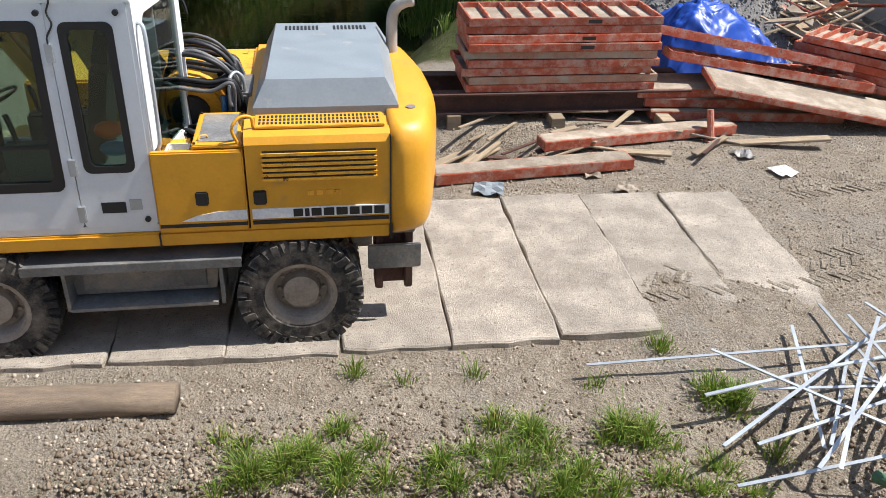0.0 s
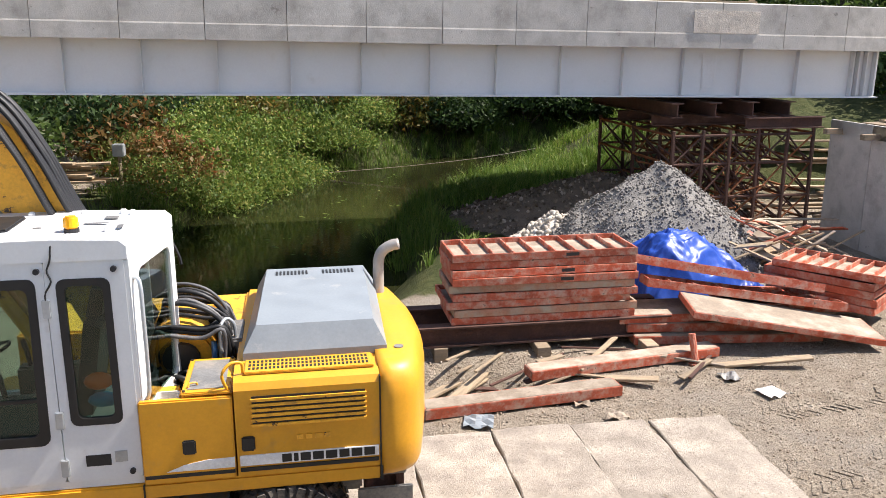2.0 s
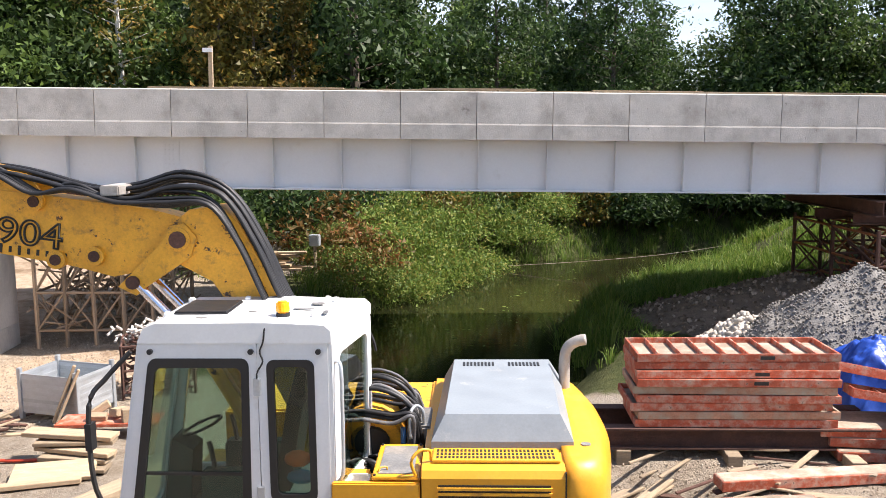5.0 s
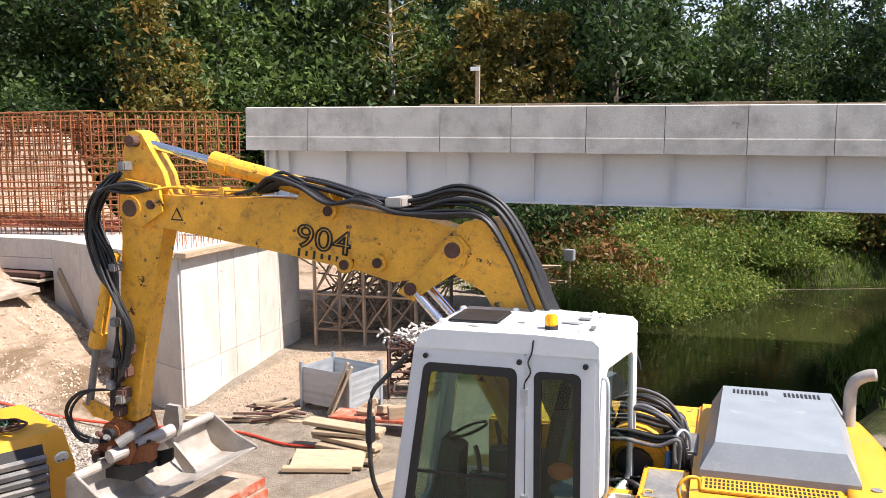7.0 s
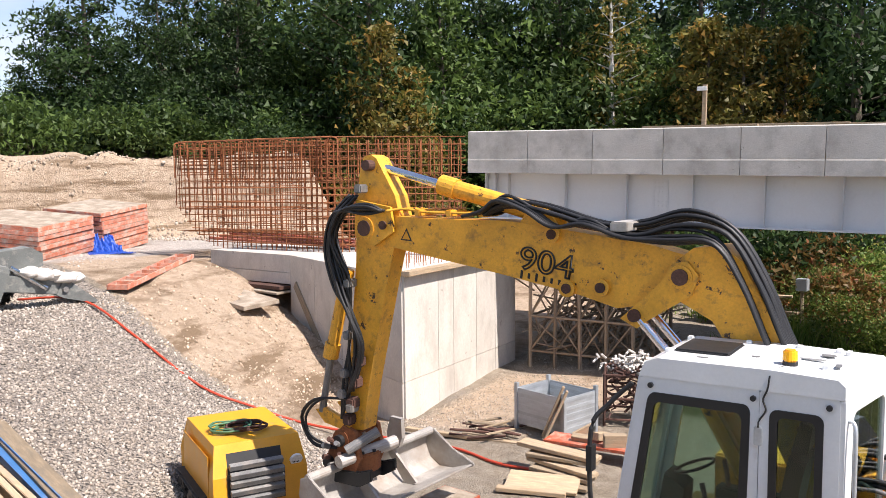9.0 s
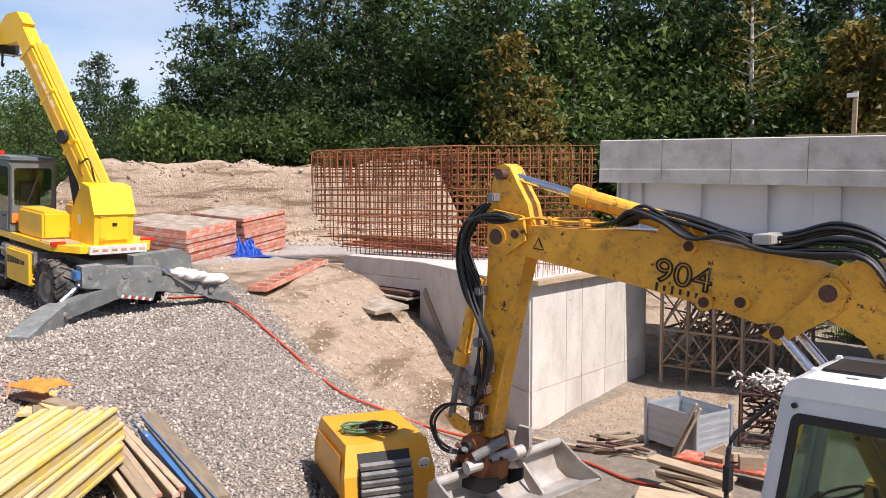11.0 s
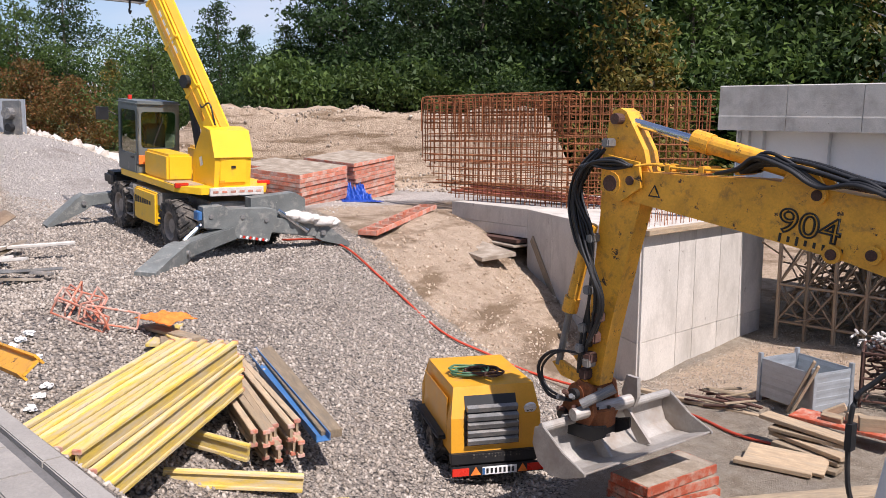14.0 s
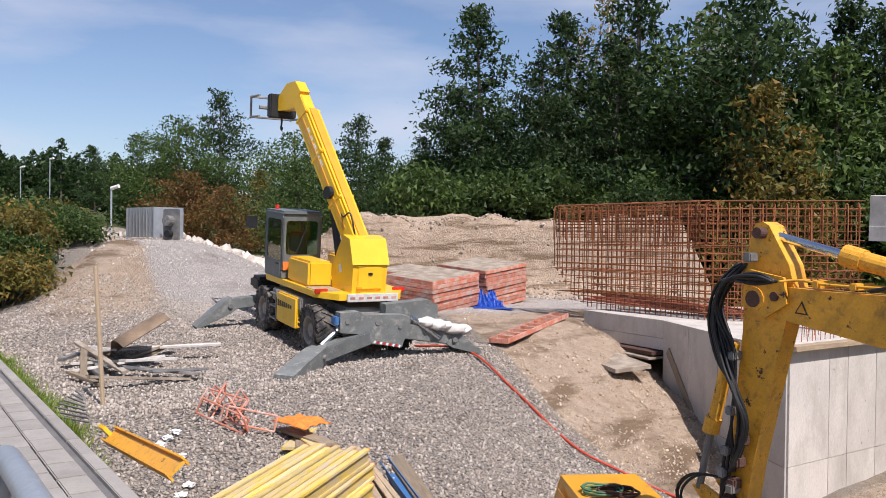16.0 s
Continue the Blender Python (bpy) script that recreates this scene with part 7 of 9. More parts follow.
def make_tree(H, crown_from, width, shape, leaves, size, leaf, bark, seed, label, limbs=64):
    r = random.Random(seed)
    tree = thing("tree", label, "tree", group="forest trees")
    bm = bmesh.new()
    lean = Vector((r.uniform(-0.4, 0.4), r.uniform(-0.4, 0.4), H * 0.97))
    trunk_at = lambda t: Vector((lean.x * t * t, lean.y * t * t, lean.z * t))
    steps = 7
    for i in range(steps):
        a, b = i / steps, (i + 1) / steps
        cyl(bm, trunk_at(a), trunk_at(b), 0.017 * H * (1 - 0.92 * a) + 0.012, 0.017 * H * (1 - 0.92 * b) + 0.012, 7, False)
    clumps = []
    for i in range(limbs):
        t = crown_from + (0.98 - crown_from) * (i + r.random()) / limbs
        k = (t - crown_from) / (1 - crown_from)
        reach = width * (shape(k)) * r.uniform(0.35, 1.12)
        a = i * 2.4 + r.uniform(-0.5, 0.5)
        p = trunk_at(t)
        e = p + Vector((math.cos(a) * reach, math.sin(a) * reach, reach * r.uniform(0.1, 0.55)))
        cyl(bm, p, e, 0.004 * H * (1 - 0.7 * k), 0.01, 5, False)
        for f in (0.55, 1.0):
            c = p.lerp(e, f) + Vector((r.uniform(-0.3, 0.3), r.uniform(-0.3, 0.3), r.uniform(-0.2, 0.3)))
            clumps.append((*c, max(0.42, reach * 0.33) * r.uniform(0.6, 1.5)))
    clumps.append((*trunk_at(0.97), 0.5))
    part("trunk", bm, bark, tree)
    part("crown", leaf_cloud("crown", clumps, leaves, size, leaf, seed), leaf, tree)
    return tree


round_top = lambda k: math.sin(math.pi * min(1, 0.22 + 0.78 * k)) ** 0.7 * 0.95 + 0.1
cone_top = lambda k: (1 - k) ** 0.8 * 0.95 + 0.08
egg = lambda k: (1 - k ** 2.2) * (0.75 + 0.25 * min(1, 4 * k)) + 0.06

TREES = {
    "alder": make_tree(15, 0.10, 3.7, egg, 11500, 0.17, M_LEAF_DARK, M_BARK, 1, "tall dark green alder at the forest edge"),
    "alder2": make_tree(14, 0.05, 3.5, cone_top, 11500, 0.17, M_LEAF_DARK, M_BARK, 2, "slender dark green alder at the forest edge"),
    "green": make_tree(13, 0.08, 3.9, round_top, 10500, 0.17, M_LEAF_MID, M_BARK, 3, "full green broadleaf tree at the forest edge"),
    "green2": make_tree(12, 0.03, 3.6, egg, 10500, 0.17, M_LEAF_MID, M_BARK, 4, "dense green broadleaf tree"),
    "warm": make_tree(11, 0.05, 2.5, egg, 7500, 0.17, M_LEAF_WARM, M_BARK, 5, "tree with leaves turning yellow"),
    "rust": make_tree(7, 0.03, 2.8, round_top, 7000, 0.15, M_LEAF_RUST, M_BARK, 6, "low tree with russet autumn leaves"),
    "distant": make_tree(14, 0.05, 3.9, egg, 1500, 0.5, M_LEAF_DARK, M_BARK, 8, "dark tree of the far wood on the hill", 30),
    "birch": make_tree(16, 0.35, 1.7, round_top, 1500, 0.16, M_LEAF_WARM, M_BARK_PALE, 7, "thin pale birch with sparse leaves", 40),
}
HOME = {k: True for k in TREES}


def plant(kind, x, y, scale, z=None):
    m = pose(x, y, float(height(x, y)) - 0.1 if z is None else z, 0, 0, r_.uniform(0, 360))
    if HOME[kind]:
        HOME[kind] = False
        TREES[kind].matrix_basis = m @ Matrix.Scale(scale, 4)
    else:
        ob = copy_thing(TREES[kind], m)
        ob.scale = (scale, scale, scale * r_.uniform(0.92, 1.08))


def forest():
    r = random.Random(77)

    def tall(az):
        if az > 76:
            return 0.55
        if az > 60:
            return 0.62
        if az > 52:
            return 0.66
        if az > 48:
            return 0.68
        if az > 40:
            return 1.08
        if az > 12:
            return 1.12
        if az > -3:
            return 0.95
        return 0.85

    rows = [(44, 3.4), (48, 3.8), (54, 4.6), (62, 6.5)]
    for k, (dist, step) in enumerate(rows):
        az = 75.0
        while az > -46:
            a = az + r.uniform(-1, 1)
            D = dist + r.uniform(-1.8, 1.8) + (8 if a > 60 else 0) + (4 if -12 < a < 5 else 0)
            x, y = -D * math.sin(radians(a)), D * math.cos(radians(a))
            az -= math.degrees(step / D) * r.uniform(0.8, 1.25)
            if float(river_depth(x, y)) < 1.0 or (k < 2 and -9 < a < -1 and r.random() < 0.7):
                continue
            if -14 < a < -6 and k > 1 and r.random() < 0.6:
                continue
            kind = r.choices(("alder", "alder2", "green", "green2", "warm"), (3, 3, 2, 2, 0.35 if k < 2 else 0.1))[0]
            plant(kind, x, y, tall(a) * r.uniform(0.85, 1.15))
    # particular trees of the frame of view
    for kind, a, D, s in (("warm", 45.5, 38, 0.95), ("warm", 43.5, 39, 0.8), ("warm", 22, 40, 1.0), ("warm", 24, 41, 1.05), ("warm", 19.5, 41, 0.9), ("birch", 55, 57, 1.1), ("birch", 54, 58, 1.0), ("birch", 57, 60, 1.0),
                          ("birch", 30, 43, 0.9), ("alder2", 63.5, 50, 1.0), ("alder2", 57.5, 47, 0.98), ("alder2", 53, 47, 1.12), ("birch", 48.6, 50, 1.05), ("birch", 47.8, 52, 1.0), ("birch", 49.2, 53, 0.95), ("rust", 82.5, 75, 1.0), ("rust", 80, 72, 0.8), ("warm", 78, 74, 0.7),
                          ("green", 83, 82, 0.95), ("alder", 80.5, 86, 1.0), ("green2", 85.5, 88, 0.85), ("alder2", 88, 120, 0.6), ("green", 77, 80, 0.75), ("green2", 76, 76, 0.7), ("green", -27, 40, 0.9), ("alder", -12, 46, 1.0), ("alder", -14.5, 45, 0.95)):
        plant(kind, -D * math.sin(radians(a)), D * math.cos(radians(a)), s)
    # far wood on the hill to the left
    for i in range(90):
        a, D = r.uniform(80, 99), r.uniform(210, 330)
        plant("distant", -D * math.sin(radians(a)), D * math.cos(radians(a)), r.uniform(0.8, 1.2))


forest()


def make_bush(H, W, leaves, size, leaf, seed, label):
    r = random.Random(seed)
    bush = thing("bush", label, "bush", group="river bushes")
    bm = bmesh.new()
    clumps = []
    for i in range(16):
        a, d = r.uniform(0, 6.28), W * math.sqrt(r.random())
        e = Vector((math.cos(a) * d, math.sin(a) * d, H * r.uniform(0.25, 0.95) * (1 - 0.45 * (d / W) ** 2)))
        cyl(bm, (e.x * 0.2, e.y * 0.2, -0.1), e, 0.03, 0.008, 5, False)
        clumps.append((*e, r.uniform(0.3, 0.55) * min(H, W)))
    part("stem", bm, M_BARK, bush)
    part("foliage", leaf_cloud("foliage", clumps, leaves, size, leaf, seed), leaf, bush)
    return bush


BUSHES = [make_bush(2.0, 1.5, 3200, 0.11, M_LEAF_MID, 1, "dense green bush on the river bank"), make_bush(2.4, 1.6, 3200, 0.11, M_LEAF_DARK, 2, "dark green bush on the river bank"),
          make_bush(1.6, 1.3, 2600, 0.10, M_LEAF_RUST, 3, "bush with rusty autumn leaves"), make_bush(2.2, 1.4, 2800, 0.11, M_LEAF_WARM, 4, "yellowing bush on the bank")]
BUSHES += [make_bush(1.5, 1.3, 6500, 0.062, M_LEAF_BANK, 5, "lush sunlit green bush overhanging the water"), make_bush(1.9, 1.2, 6500, 0.06, M_LEAF_BANK, 6, "tall yellow-green bush on the river bank")]
used = [False] * 6


def bush(k, x, y, s):
    m = pose(x, y, float(height(x, y)) - 0.05, 0, 0, r_.uniform(0, 360))
    if not used[k]:
        used[k] = True
        BUSHES[k].matrix_basis = m @ Matrix.Scale(s, 4)
    else:
        copy_thing(BUSHES[k], m).scale = (s, s, s * r_.uniform(0.85, 1.15))


for k, x, y, s in ((4, -7.2, 24.9, 0.9), (2, -7.6, 26.2, 1.0), (4, -6.6, 26.6, 1.0), (4, -6.1, 28.0, 1.0), (5, -7.2, 28.2, 1.2), (4, -5.8, 29.6, 1.1), (5, -6.8, 30.4, 1.3), (4, -5.0, 31.5, 1.1), (5, -6.0, 32.6, 1.3), (4, -4.0, 33.6, 1.1), (5, -4.9, 35.0, 1.4), (4, -2.9, 36.4, 1.0), (5, -2.2, 38.2, 1.3), (4, -8.2, 26.8, 0.9),
                   (2, -8.6, 29.0, 1.3), (3, -6.6, 33.5, 1.2), (1, -9.6, 30.5, 1.3), (2, -9.4, 33, 1.2), (0, -5.2, 36.5, 1.2), (3, -3.6, 38.5, 1.2), (0, -1.6, 39.6, 1.0), (3, 0.2, 40, 1.2), (1, 2.0, 40.5, 1.2),
                   (0, 3.8, 41, 1.0), (1, 6, 41.5, 1.4), (1, 8.5, 42, 1.4), (1, 11, 42, 1.3), (0, 9.5, 36, 0.8), (1, 13, 33, 1.4), (0, 15.5, 31, 1.4), (1, 17.5, 28, 1.4), (0, 12.5, 36, 1.1), (1, 19, 31, 1.6), (0, -12.5, 27, 1.2), (2, -11.2, 33, 1.3),
                   (1, -13.5, 31, 1.4), (0, -15.5, 29, 1.2), (1, -8.5, 36, 1.5), (0, -11, 38, 1.5), (1, -15, 36, 1.6), (0, -18, 34, 1.4), (1, -2.2, 43, 1.6), (0, 2.5, 44.5, 1.6), (0, 7, 45, 1.5), (1, 15.5, 40, 1.6), (3, -6.2, 40.5, 1.5)):
    bush(k, x, y, s)
for i in range(60):
    a, D = r_.uniform(-40, 74), r_.uniform(40, 46)
    x, y = -D * math.sin(radians(a)), D * math.cos(radians(a))
    if float(river_depth(x, y)) > 1.5:
        bush(r_.choice((0, 1, 1)), x, y, r_.uniform(0.9, 1.6))
for i in range(70):
    x = -25 - 45 * r_.random() ** 1.3
    y = r_.uniform(-0.11 * -x, -0.2 + 0.03 * (-x - 25)) - (1.2 if x > -31 else 0)
    bush(r_.choice((0, 0, 0, 1, 3)), x, y, r_.uniform(0.5, 0.9))


# ---------------------------------------------------------------- pavement and rail beside the camera
def build_pavement():
    pv = thing("pavement", "grey concrete block pavement beside the railing", "pavement", SITE.copy(), kind="structure")
    part("bed", B(-40, 14, -3.2, 1.0, 2.6, 2.962), M_JOINT, pv)
    m1 = mesh_of(B(-0.195, 0.195, -0.095, 0.095, -0.05, 0.0), "paving_block", M_CONC, bevel=0.008)
    M_PAVE = surface("paving_block", (0.31, 0.285, 0.25), 0.9, vary=0.12, bump=0.35, fine=60, dirt=(0.24, 0.22, 0.2), dirt_amount=0.4, piece=0.07)
    m1.materials.clear()
    m1.materials.append(M_PAVE)
    for j in range(9):
        for i in range(32):
            u = -16.6 + i * 0.4 + (0.2 if j % 2 else 0)
            part("paving_block", m1, M_PAVE, pv, m=pose(u, 0.72 - j * 0.2, 3.0 + RND.uniform(-0.003, 0.003)))
    part("far_paving", B(-40, -16.9, -0.98, 0.82, 2.97, 2.998), M_PAVE, pv)
    for i in range(42):
        board("kerb", 0.99, 0.1, 0.3, pose(-40 + i, 0.93, 2.848), M_PAVE, pv)
    rl = thing("handrail", "galvanised tubular handrail along the pavement", "railing", SITE.copy())
    bm = bmesh.new()
    tube(bm, [(4.2, -0.1, 4.05), (1.0, -0.1, 4.05), (-1.2, -0.1, 4.05), (-2.6, -0.1, 4.05), (-2.86, -0.1, 4.02), (-2.95, -0.1, 3.9), (-2.95, -0.1, 3.4), (-2.95, -0.1, 2.98)], 0.031, 16)
    part("top_tube", bm, M_GALV, rl, smooth=True)
    bar("post", (0.2, -0.1, 2.98), (0.2, -0.1, 4.04), 0.024, M_GALV, rl, 12)
    bar("lower_tube", (-2.95, -0.1, 3.5), (4.2, -0.1, 3.5), 0.02, M_GALV, rl, 10)


build_pavement()


# ---------------------------------------------------------------- telescopic handler
M_OUTRIGGER = surface("scuffed_grey_paint", (0.15, 0.16, 0.15), 0.6, vary=0.2, bump=0.15, dirt=(0.36, 0.34, 0.30), dirt_amount=0.3, dirt_scale=5, chips=(0.55, 0.53, 0.48), chip_amount=0.66, chip_scale=16.0)


def build_handler():
    th = thing("telescopic_handler", "yellow rotating telescopic handler with raised boom and spread outriggers", "telehandler", pose(-19.77, 5.47, 2.12, 0, -4.5, 186.2) @ Matrix.Scale(0.967, 4))
    # local x runs to the far end, y towards the pavement
    tyre, rim = tyre_mesh(0.58, 0.42, 0.30, 16, "tyre"), rim_mesh(0.31, 0.4)
    for x in (-1.55, 1.55):
        add_wheel(th, x, -1.2, 0.58, tyre, rim)
        add_wheel(th, x, 1.2, 0.58, tyre, rim, True)
        part("axle", C((x, -0.8, 0.58), (x, 0.8, 0.58), 0.14), M_STEEL_DIRTY, th)
    ch = bmesh.new()
    box(ch, -2.2, 2.3, -0.55, 0.55, 0.55, 1.15)
    box(ch, -0.95, 0.95, -1.15, 1.15, 0.9, 1.2)
    part("chassis", ch, M_STEEL_DIRTY, th, "grey steel chassis", bevel=0.03)
    tank = part("side_tank", B(-0.8, 0.5, 0.65, 1.2, 0.45, 1.18), M_YELLOW_LIFT, th, "yellow side tank with dark markings", bevel=0.04)
    for i, w in enumerate((0.09, 0.11, 0.1, 0.12, 0.1, 0.11, 0.09)):
        board("mark_bar", w, 0.006, 0.16 - 0.012 * i, pose(0.36 - i * 0.14, 1.204, 0.92), M_BLACKTEXT, tank)
    part("side_tank", B(-0.8, 0.8, -1.2, -0.65, 0.45, 1.18), M_YELLOW_LIFT, th, bevel=0.04)
    st = bmesh.new()
    for z in (0.45, 0.75, 1.05):
        box(st, 0.55, 0.98, 0.8, 1.2, z, z + 0.04)
    box(st, 0.53, 0.57, 0.8, 1.2, 0.42, 1.2)
    part("steps", st, M_STEEL_DIRTY, th)
    part("front_guard", B(2.1, 2.75, -1.15, 1.15, 0.95, 1.3), M_DARK, th, bevel=0.08)
    # outriggers: crossed box arms with sloping feet
    def arm(name, a, b, w, h, mat):
        m, L = between(a, b)
        return part(name, B(-w / 2, w / 2, -h / 2, h / 2, -L / 2, L / 2), mat, th, m=m, bevel=0.02)

    def across(name, pts, x0, x1, mat=M_OUTRIGGER, label=""):
        """A plate drawn in y and z, from x0 to x1 thick."""
        bm = prism(bmesh.new(), pts, x0, x1)
        for v in bm.verts:
            v.co = Vector((v.co.y, v.co.x, v.co.z))
        return part(name, bm, mat, th, label, bevel=0.025)

    hz = across("outrigger_housing", [(1.07, 1.19), (0.62, 1.20), (0.52, 1.12), (-0.35, 1.10), (-0.58, 1.06), (-0.62, 0.96), (-0.42, 0.38), (0.30, 0.50), (0.44, 0.70), (1.05, 0.77)], -3.0, -2.74, label="dusty grey outrigger housing")
    across("outrigger_housing", [(-0.15, 1.28), (-1.22, 1.36), (-1.47, 1.22), (-1.49, 0.97), (-0.86, 0.70), (-0.15, 0.85)], -2.68, -2.40)
    across("outrigger_housing", [(0.6, 1.05), (-0.6, 1.05), (-0.6, 0.55), (0.6, 0.55)], -2.4, -2.1, M_STEEL_DIRTY)
    across("outrigger_housing", [(1.0, 1.0), (-1.0, 1.0), (-1.0, 0.5), (1.0, 0.5)], 2.35, 2.62, M_STEEL_DIRTY)
    for i in range(9):
        board("hazard_stripe", 0.004, 0.05, 0.06, pose(-3.004, 0.24 - i * 0.075, 0.535 - i * 0.0155, 30, 0, 0), M_RED if i % 2 else M_PAPER, hz)
    for y, z in ((0.9, 1.0), (0.2, 0.95), (-0.35, 0.85)):
        bar("pin", (-3.02, y, z), (-2.9, y, z), 0.05, M_STEEL_DIRTY, hz, 10)
    part("lamp_block", B(-2.98, -2.76, 1.07, 1.17, 0.92, 1.10), M_BLUESTEEL, th, bevel=0.015)

    def foot(a, tip, wide, label="flared steel outrigger foot"):
        """A flared shoe from the arm's end down to its tip on the ground."""
        a, tip = Vector(a), Vector(tip)
        d = tip - a
        side = Vector((-d.y, d.x, 0)).normalized()
        up = d.cross(side).normalized()
        up = up if up.z > 0 else -up
        bm = bmesh.new()
        rows = []
        for t, w, h in ((-0.08, 0.17, 0.17), (0.12, 0.2, 0.18), (0.55, wide, 0.11), (1.0, wide * 1.05, 0.035)):
            c = a + d * t
            rows.append([bm.verts.new(c + side * w * q + up * h * k) for q, k in ((-1, -1), (1, -1), (1, 1), (-1, 1))])
        for m, n in zip(rows, rows[1:]):
            for k in range(4):
                bm.faces.new((m[k], m[(k + 1) % 4], n[(k + 1) % 4], n[k]))
        bm.faces.new(rows[0][::-1]), bm.faces.new(rows[-1])
        f = part("outrigger_foot", bm, M_OUTRIGGER, th, label, bevel=0.015)
        bar("pin", a - side * 0.24 + d * 0.05, a + side * 0.24 + d * 0.05, 0.06, M_STEEL_DIRTY, f, 10)

    def rests(x, y):
        w = th.matrix_basis @ Vector((x, y, 0))
        return (float(height(w.x, w.y)) - w.z) / 0.967 + 0.04

    arm("outrigger_arm", (-2.72, -0.2, 0.75), (-3.12, 1.58, 0.36), 0.30, 0.30, M_OUTRIGGER)
    arm("outrigger_slide", (-2.95, 0.9, 0.55), (-3.2, 1.75, 0.33), 0.22, 0.22, M_STEEL_WORN)
    arm("outrigger_arm", (-2.60, 0.3, 0.82), (-2.72, -1.85, 0.50), 0.28, 0.34, M_OUTRIGGER)
    foot((-3.15, 1.62, 0.36), (-4.3, 2.75, rests(-4.3, 2.75)), 0.19)
    foot((-2.72, -1.80, 0.48), (-2.78, -2.5, rests(-2.78, -2.5)), 0.24)
    for q in (1, -1):
        arm("outrigger_arm", (2.5, -0.4 * q, 0.75), (2.6, 1.75 * q, 0.55), 0.28, 0.28, M_OUTRIGGER)
        foot((2.6, 1.7 * q, 0.55), (2.62, 2.6 * q, rests(2.62, 2.6 * q)), 0.22)
    for y0 in (0.75, -0.75):
        bar("outrigger_cylinder", (-2.75, y0, 1.0), (-2.9, y0 * 1.9, 0.52), 0.05, M_CHROME, th, 12)
    # turntable
    part("slew_ring", C((-0.1, 0, 1.18), (-0.1, 0, 1.36), 0.6, seg=28), M_DARK, th)
    deck = bmesh.new()
    prism(deck, [(-2.2, -0.75), (-2.32, 0.0), (-2.2, 0.75), (-1.6, 1.1), (1.6, 1.1), (1.75, 0.9), (1.75, -1.1), (-1.6, -1.1)], 1.32, 1.46)
    for v in deck.verts:
        v.co = Vector((v.co.x, v.co.z, v.co.y))
    up = part("turntable", deck, M_YELLOW_LIFT, th, "yellow rotating deck", bevel=0.02)
    part("deck_plate", B(-1.75, -0.95, 0.5, 1.06, 1.462, 1.475), M_WOOD_PALE, up, "dusty tan deck plate")
    part("tail_plate", B(-2.36, -2.3, -0.62, 0.62, 1.30, 1.48), M_SACK, up, bevel=0.01)
    for i in range(6):
        board("tail_mark", 0.004, 0.12, 0.05, pose(-2.364, 0.5 - i * 0.2, 1.39), M_REDPALE, up)
    for y in (-0.95, 0.98):
        part("tail_lamp", B(-1.75, -1.68, y - 0.15, y + 0.15, 1.42, 1.52), M_RED, up, bevel=0.01)
    part("engine_cover", B(-0.75, 1.3, -1.08, -0.42, 1.46, 2.05), M_YELLOW_LIFT, th, bevel=0.06)
    part("hydraulic_box", B(-1.0, 0.35, 0.42, 1.0, 1.46, 2.05), M_YELLOW_LIFT, th, "yellow hydraulic box behind the cab", bevel=0.05)
    # tower that carries the boom
    tw_ = part("boom_tower", prism(bmesh.new(), [(-2.1, 1.46), (-1.0, 1.46), (-1.0, 1.95), (-1.25, 2.35), (-1.55, 2.72), (-1.95, 2.62), (-2.14, 2.1)], -0.42, 0.42), M_YELLOW_LIFT, th, "yellow boom tower", bevel=0.04)
    part("service_door", B(-2.15, -2.11, -0.3, 0.3, 1.55, 2.1), M_YELLOW_LIFT, tw_, bevel=0.015)
    for z in (1.56, 2.06):
        part("door_hinge", B(-2.165, -2.14, 0.2, 0.32, z, z + 0.05), M_YELLOW, tw_)
    part("tower_brow", prism(bmesh.new(), [(-2.18, 2.1), (-1.95, 2.66), (-1.6, 2.72), (-1.6, 2.66), (-1.92, 2.58), (-2.12, 2.08)], -0.45, 0.45), M_YELLOW_LIFT, tw_, bevel=0.012)
    part("door_latch", B(-2.165, -2.14, -0.05, 0.05, 1.86, 1.92), M_DARK, tw_)
    board("star_mark", 0.14, 0.006, 0.2, pose(-1.45, 0.424, 1.95, 0, 20, 0), M_PAPER, tw_)
    # cab
    cab = part("cab", B(0.5, 1.75, 0.1, 1.1, 1.46, 1.66), M_CABGREY, th, "grey glazed operator cab", bevel=0.02)
    part("cab_side", ring(bmesh.new(), rrect(0.5, 1.75, 1.66, 3.02, 0.08), rrect(0.60, 1.62, 1.9, 2.9, 0.1), 1.06, 1.1), M_CABGREY, cab)
    part("cab_side", ring(bmesh.new(), rrect(0.5, 1.75, 1.66, 3.02, 0.08), rrect(0.60, 1.62, 1.9, 2.9, 0.1), 0.1, 0.14), M_CABGREY, cab)
    for y in (1.078, 0.118):
        gp = bmesh.new()
        prism(gp, rrect(0.59, 1.63, 1.89, 2.91, 0.1), y, y + 0.004)
        part("pane", gp, M_GLASS, cab)
    for x in (0.5, 1.71):
        t_ = Matrix.Translation((x, 0, 0)) @ Matrix.Rotation(radians(90), 4, "Z")
        part("cab_end", ring(bmesh.new(), rrect(0.1, 1.1, 1.66, 3.02, 0.08), rrect(0.19, 1.01, 2.05 if x < 1 else 1.8, 2.88, 0.08), -0.04, 0.0), M_CABGREY, cab, m=t_)
        gp = bmesh.new()
        prism(gp, rrect(0.18, 1.02, 2.04 if x < 1 else 1.79, 2.89, 0.08), -0.022, -0.018)
        part("pane", gp, M_GLASS, cab, m=t_)
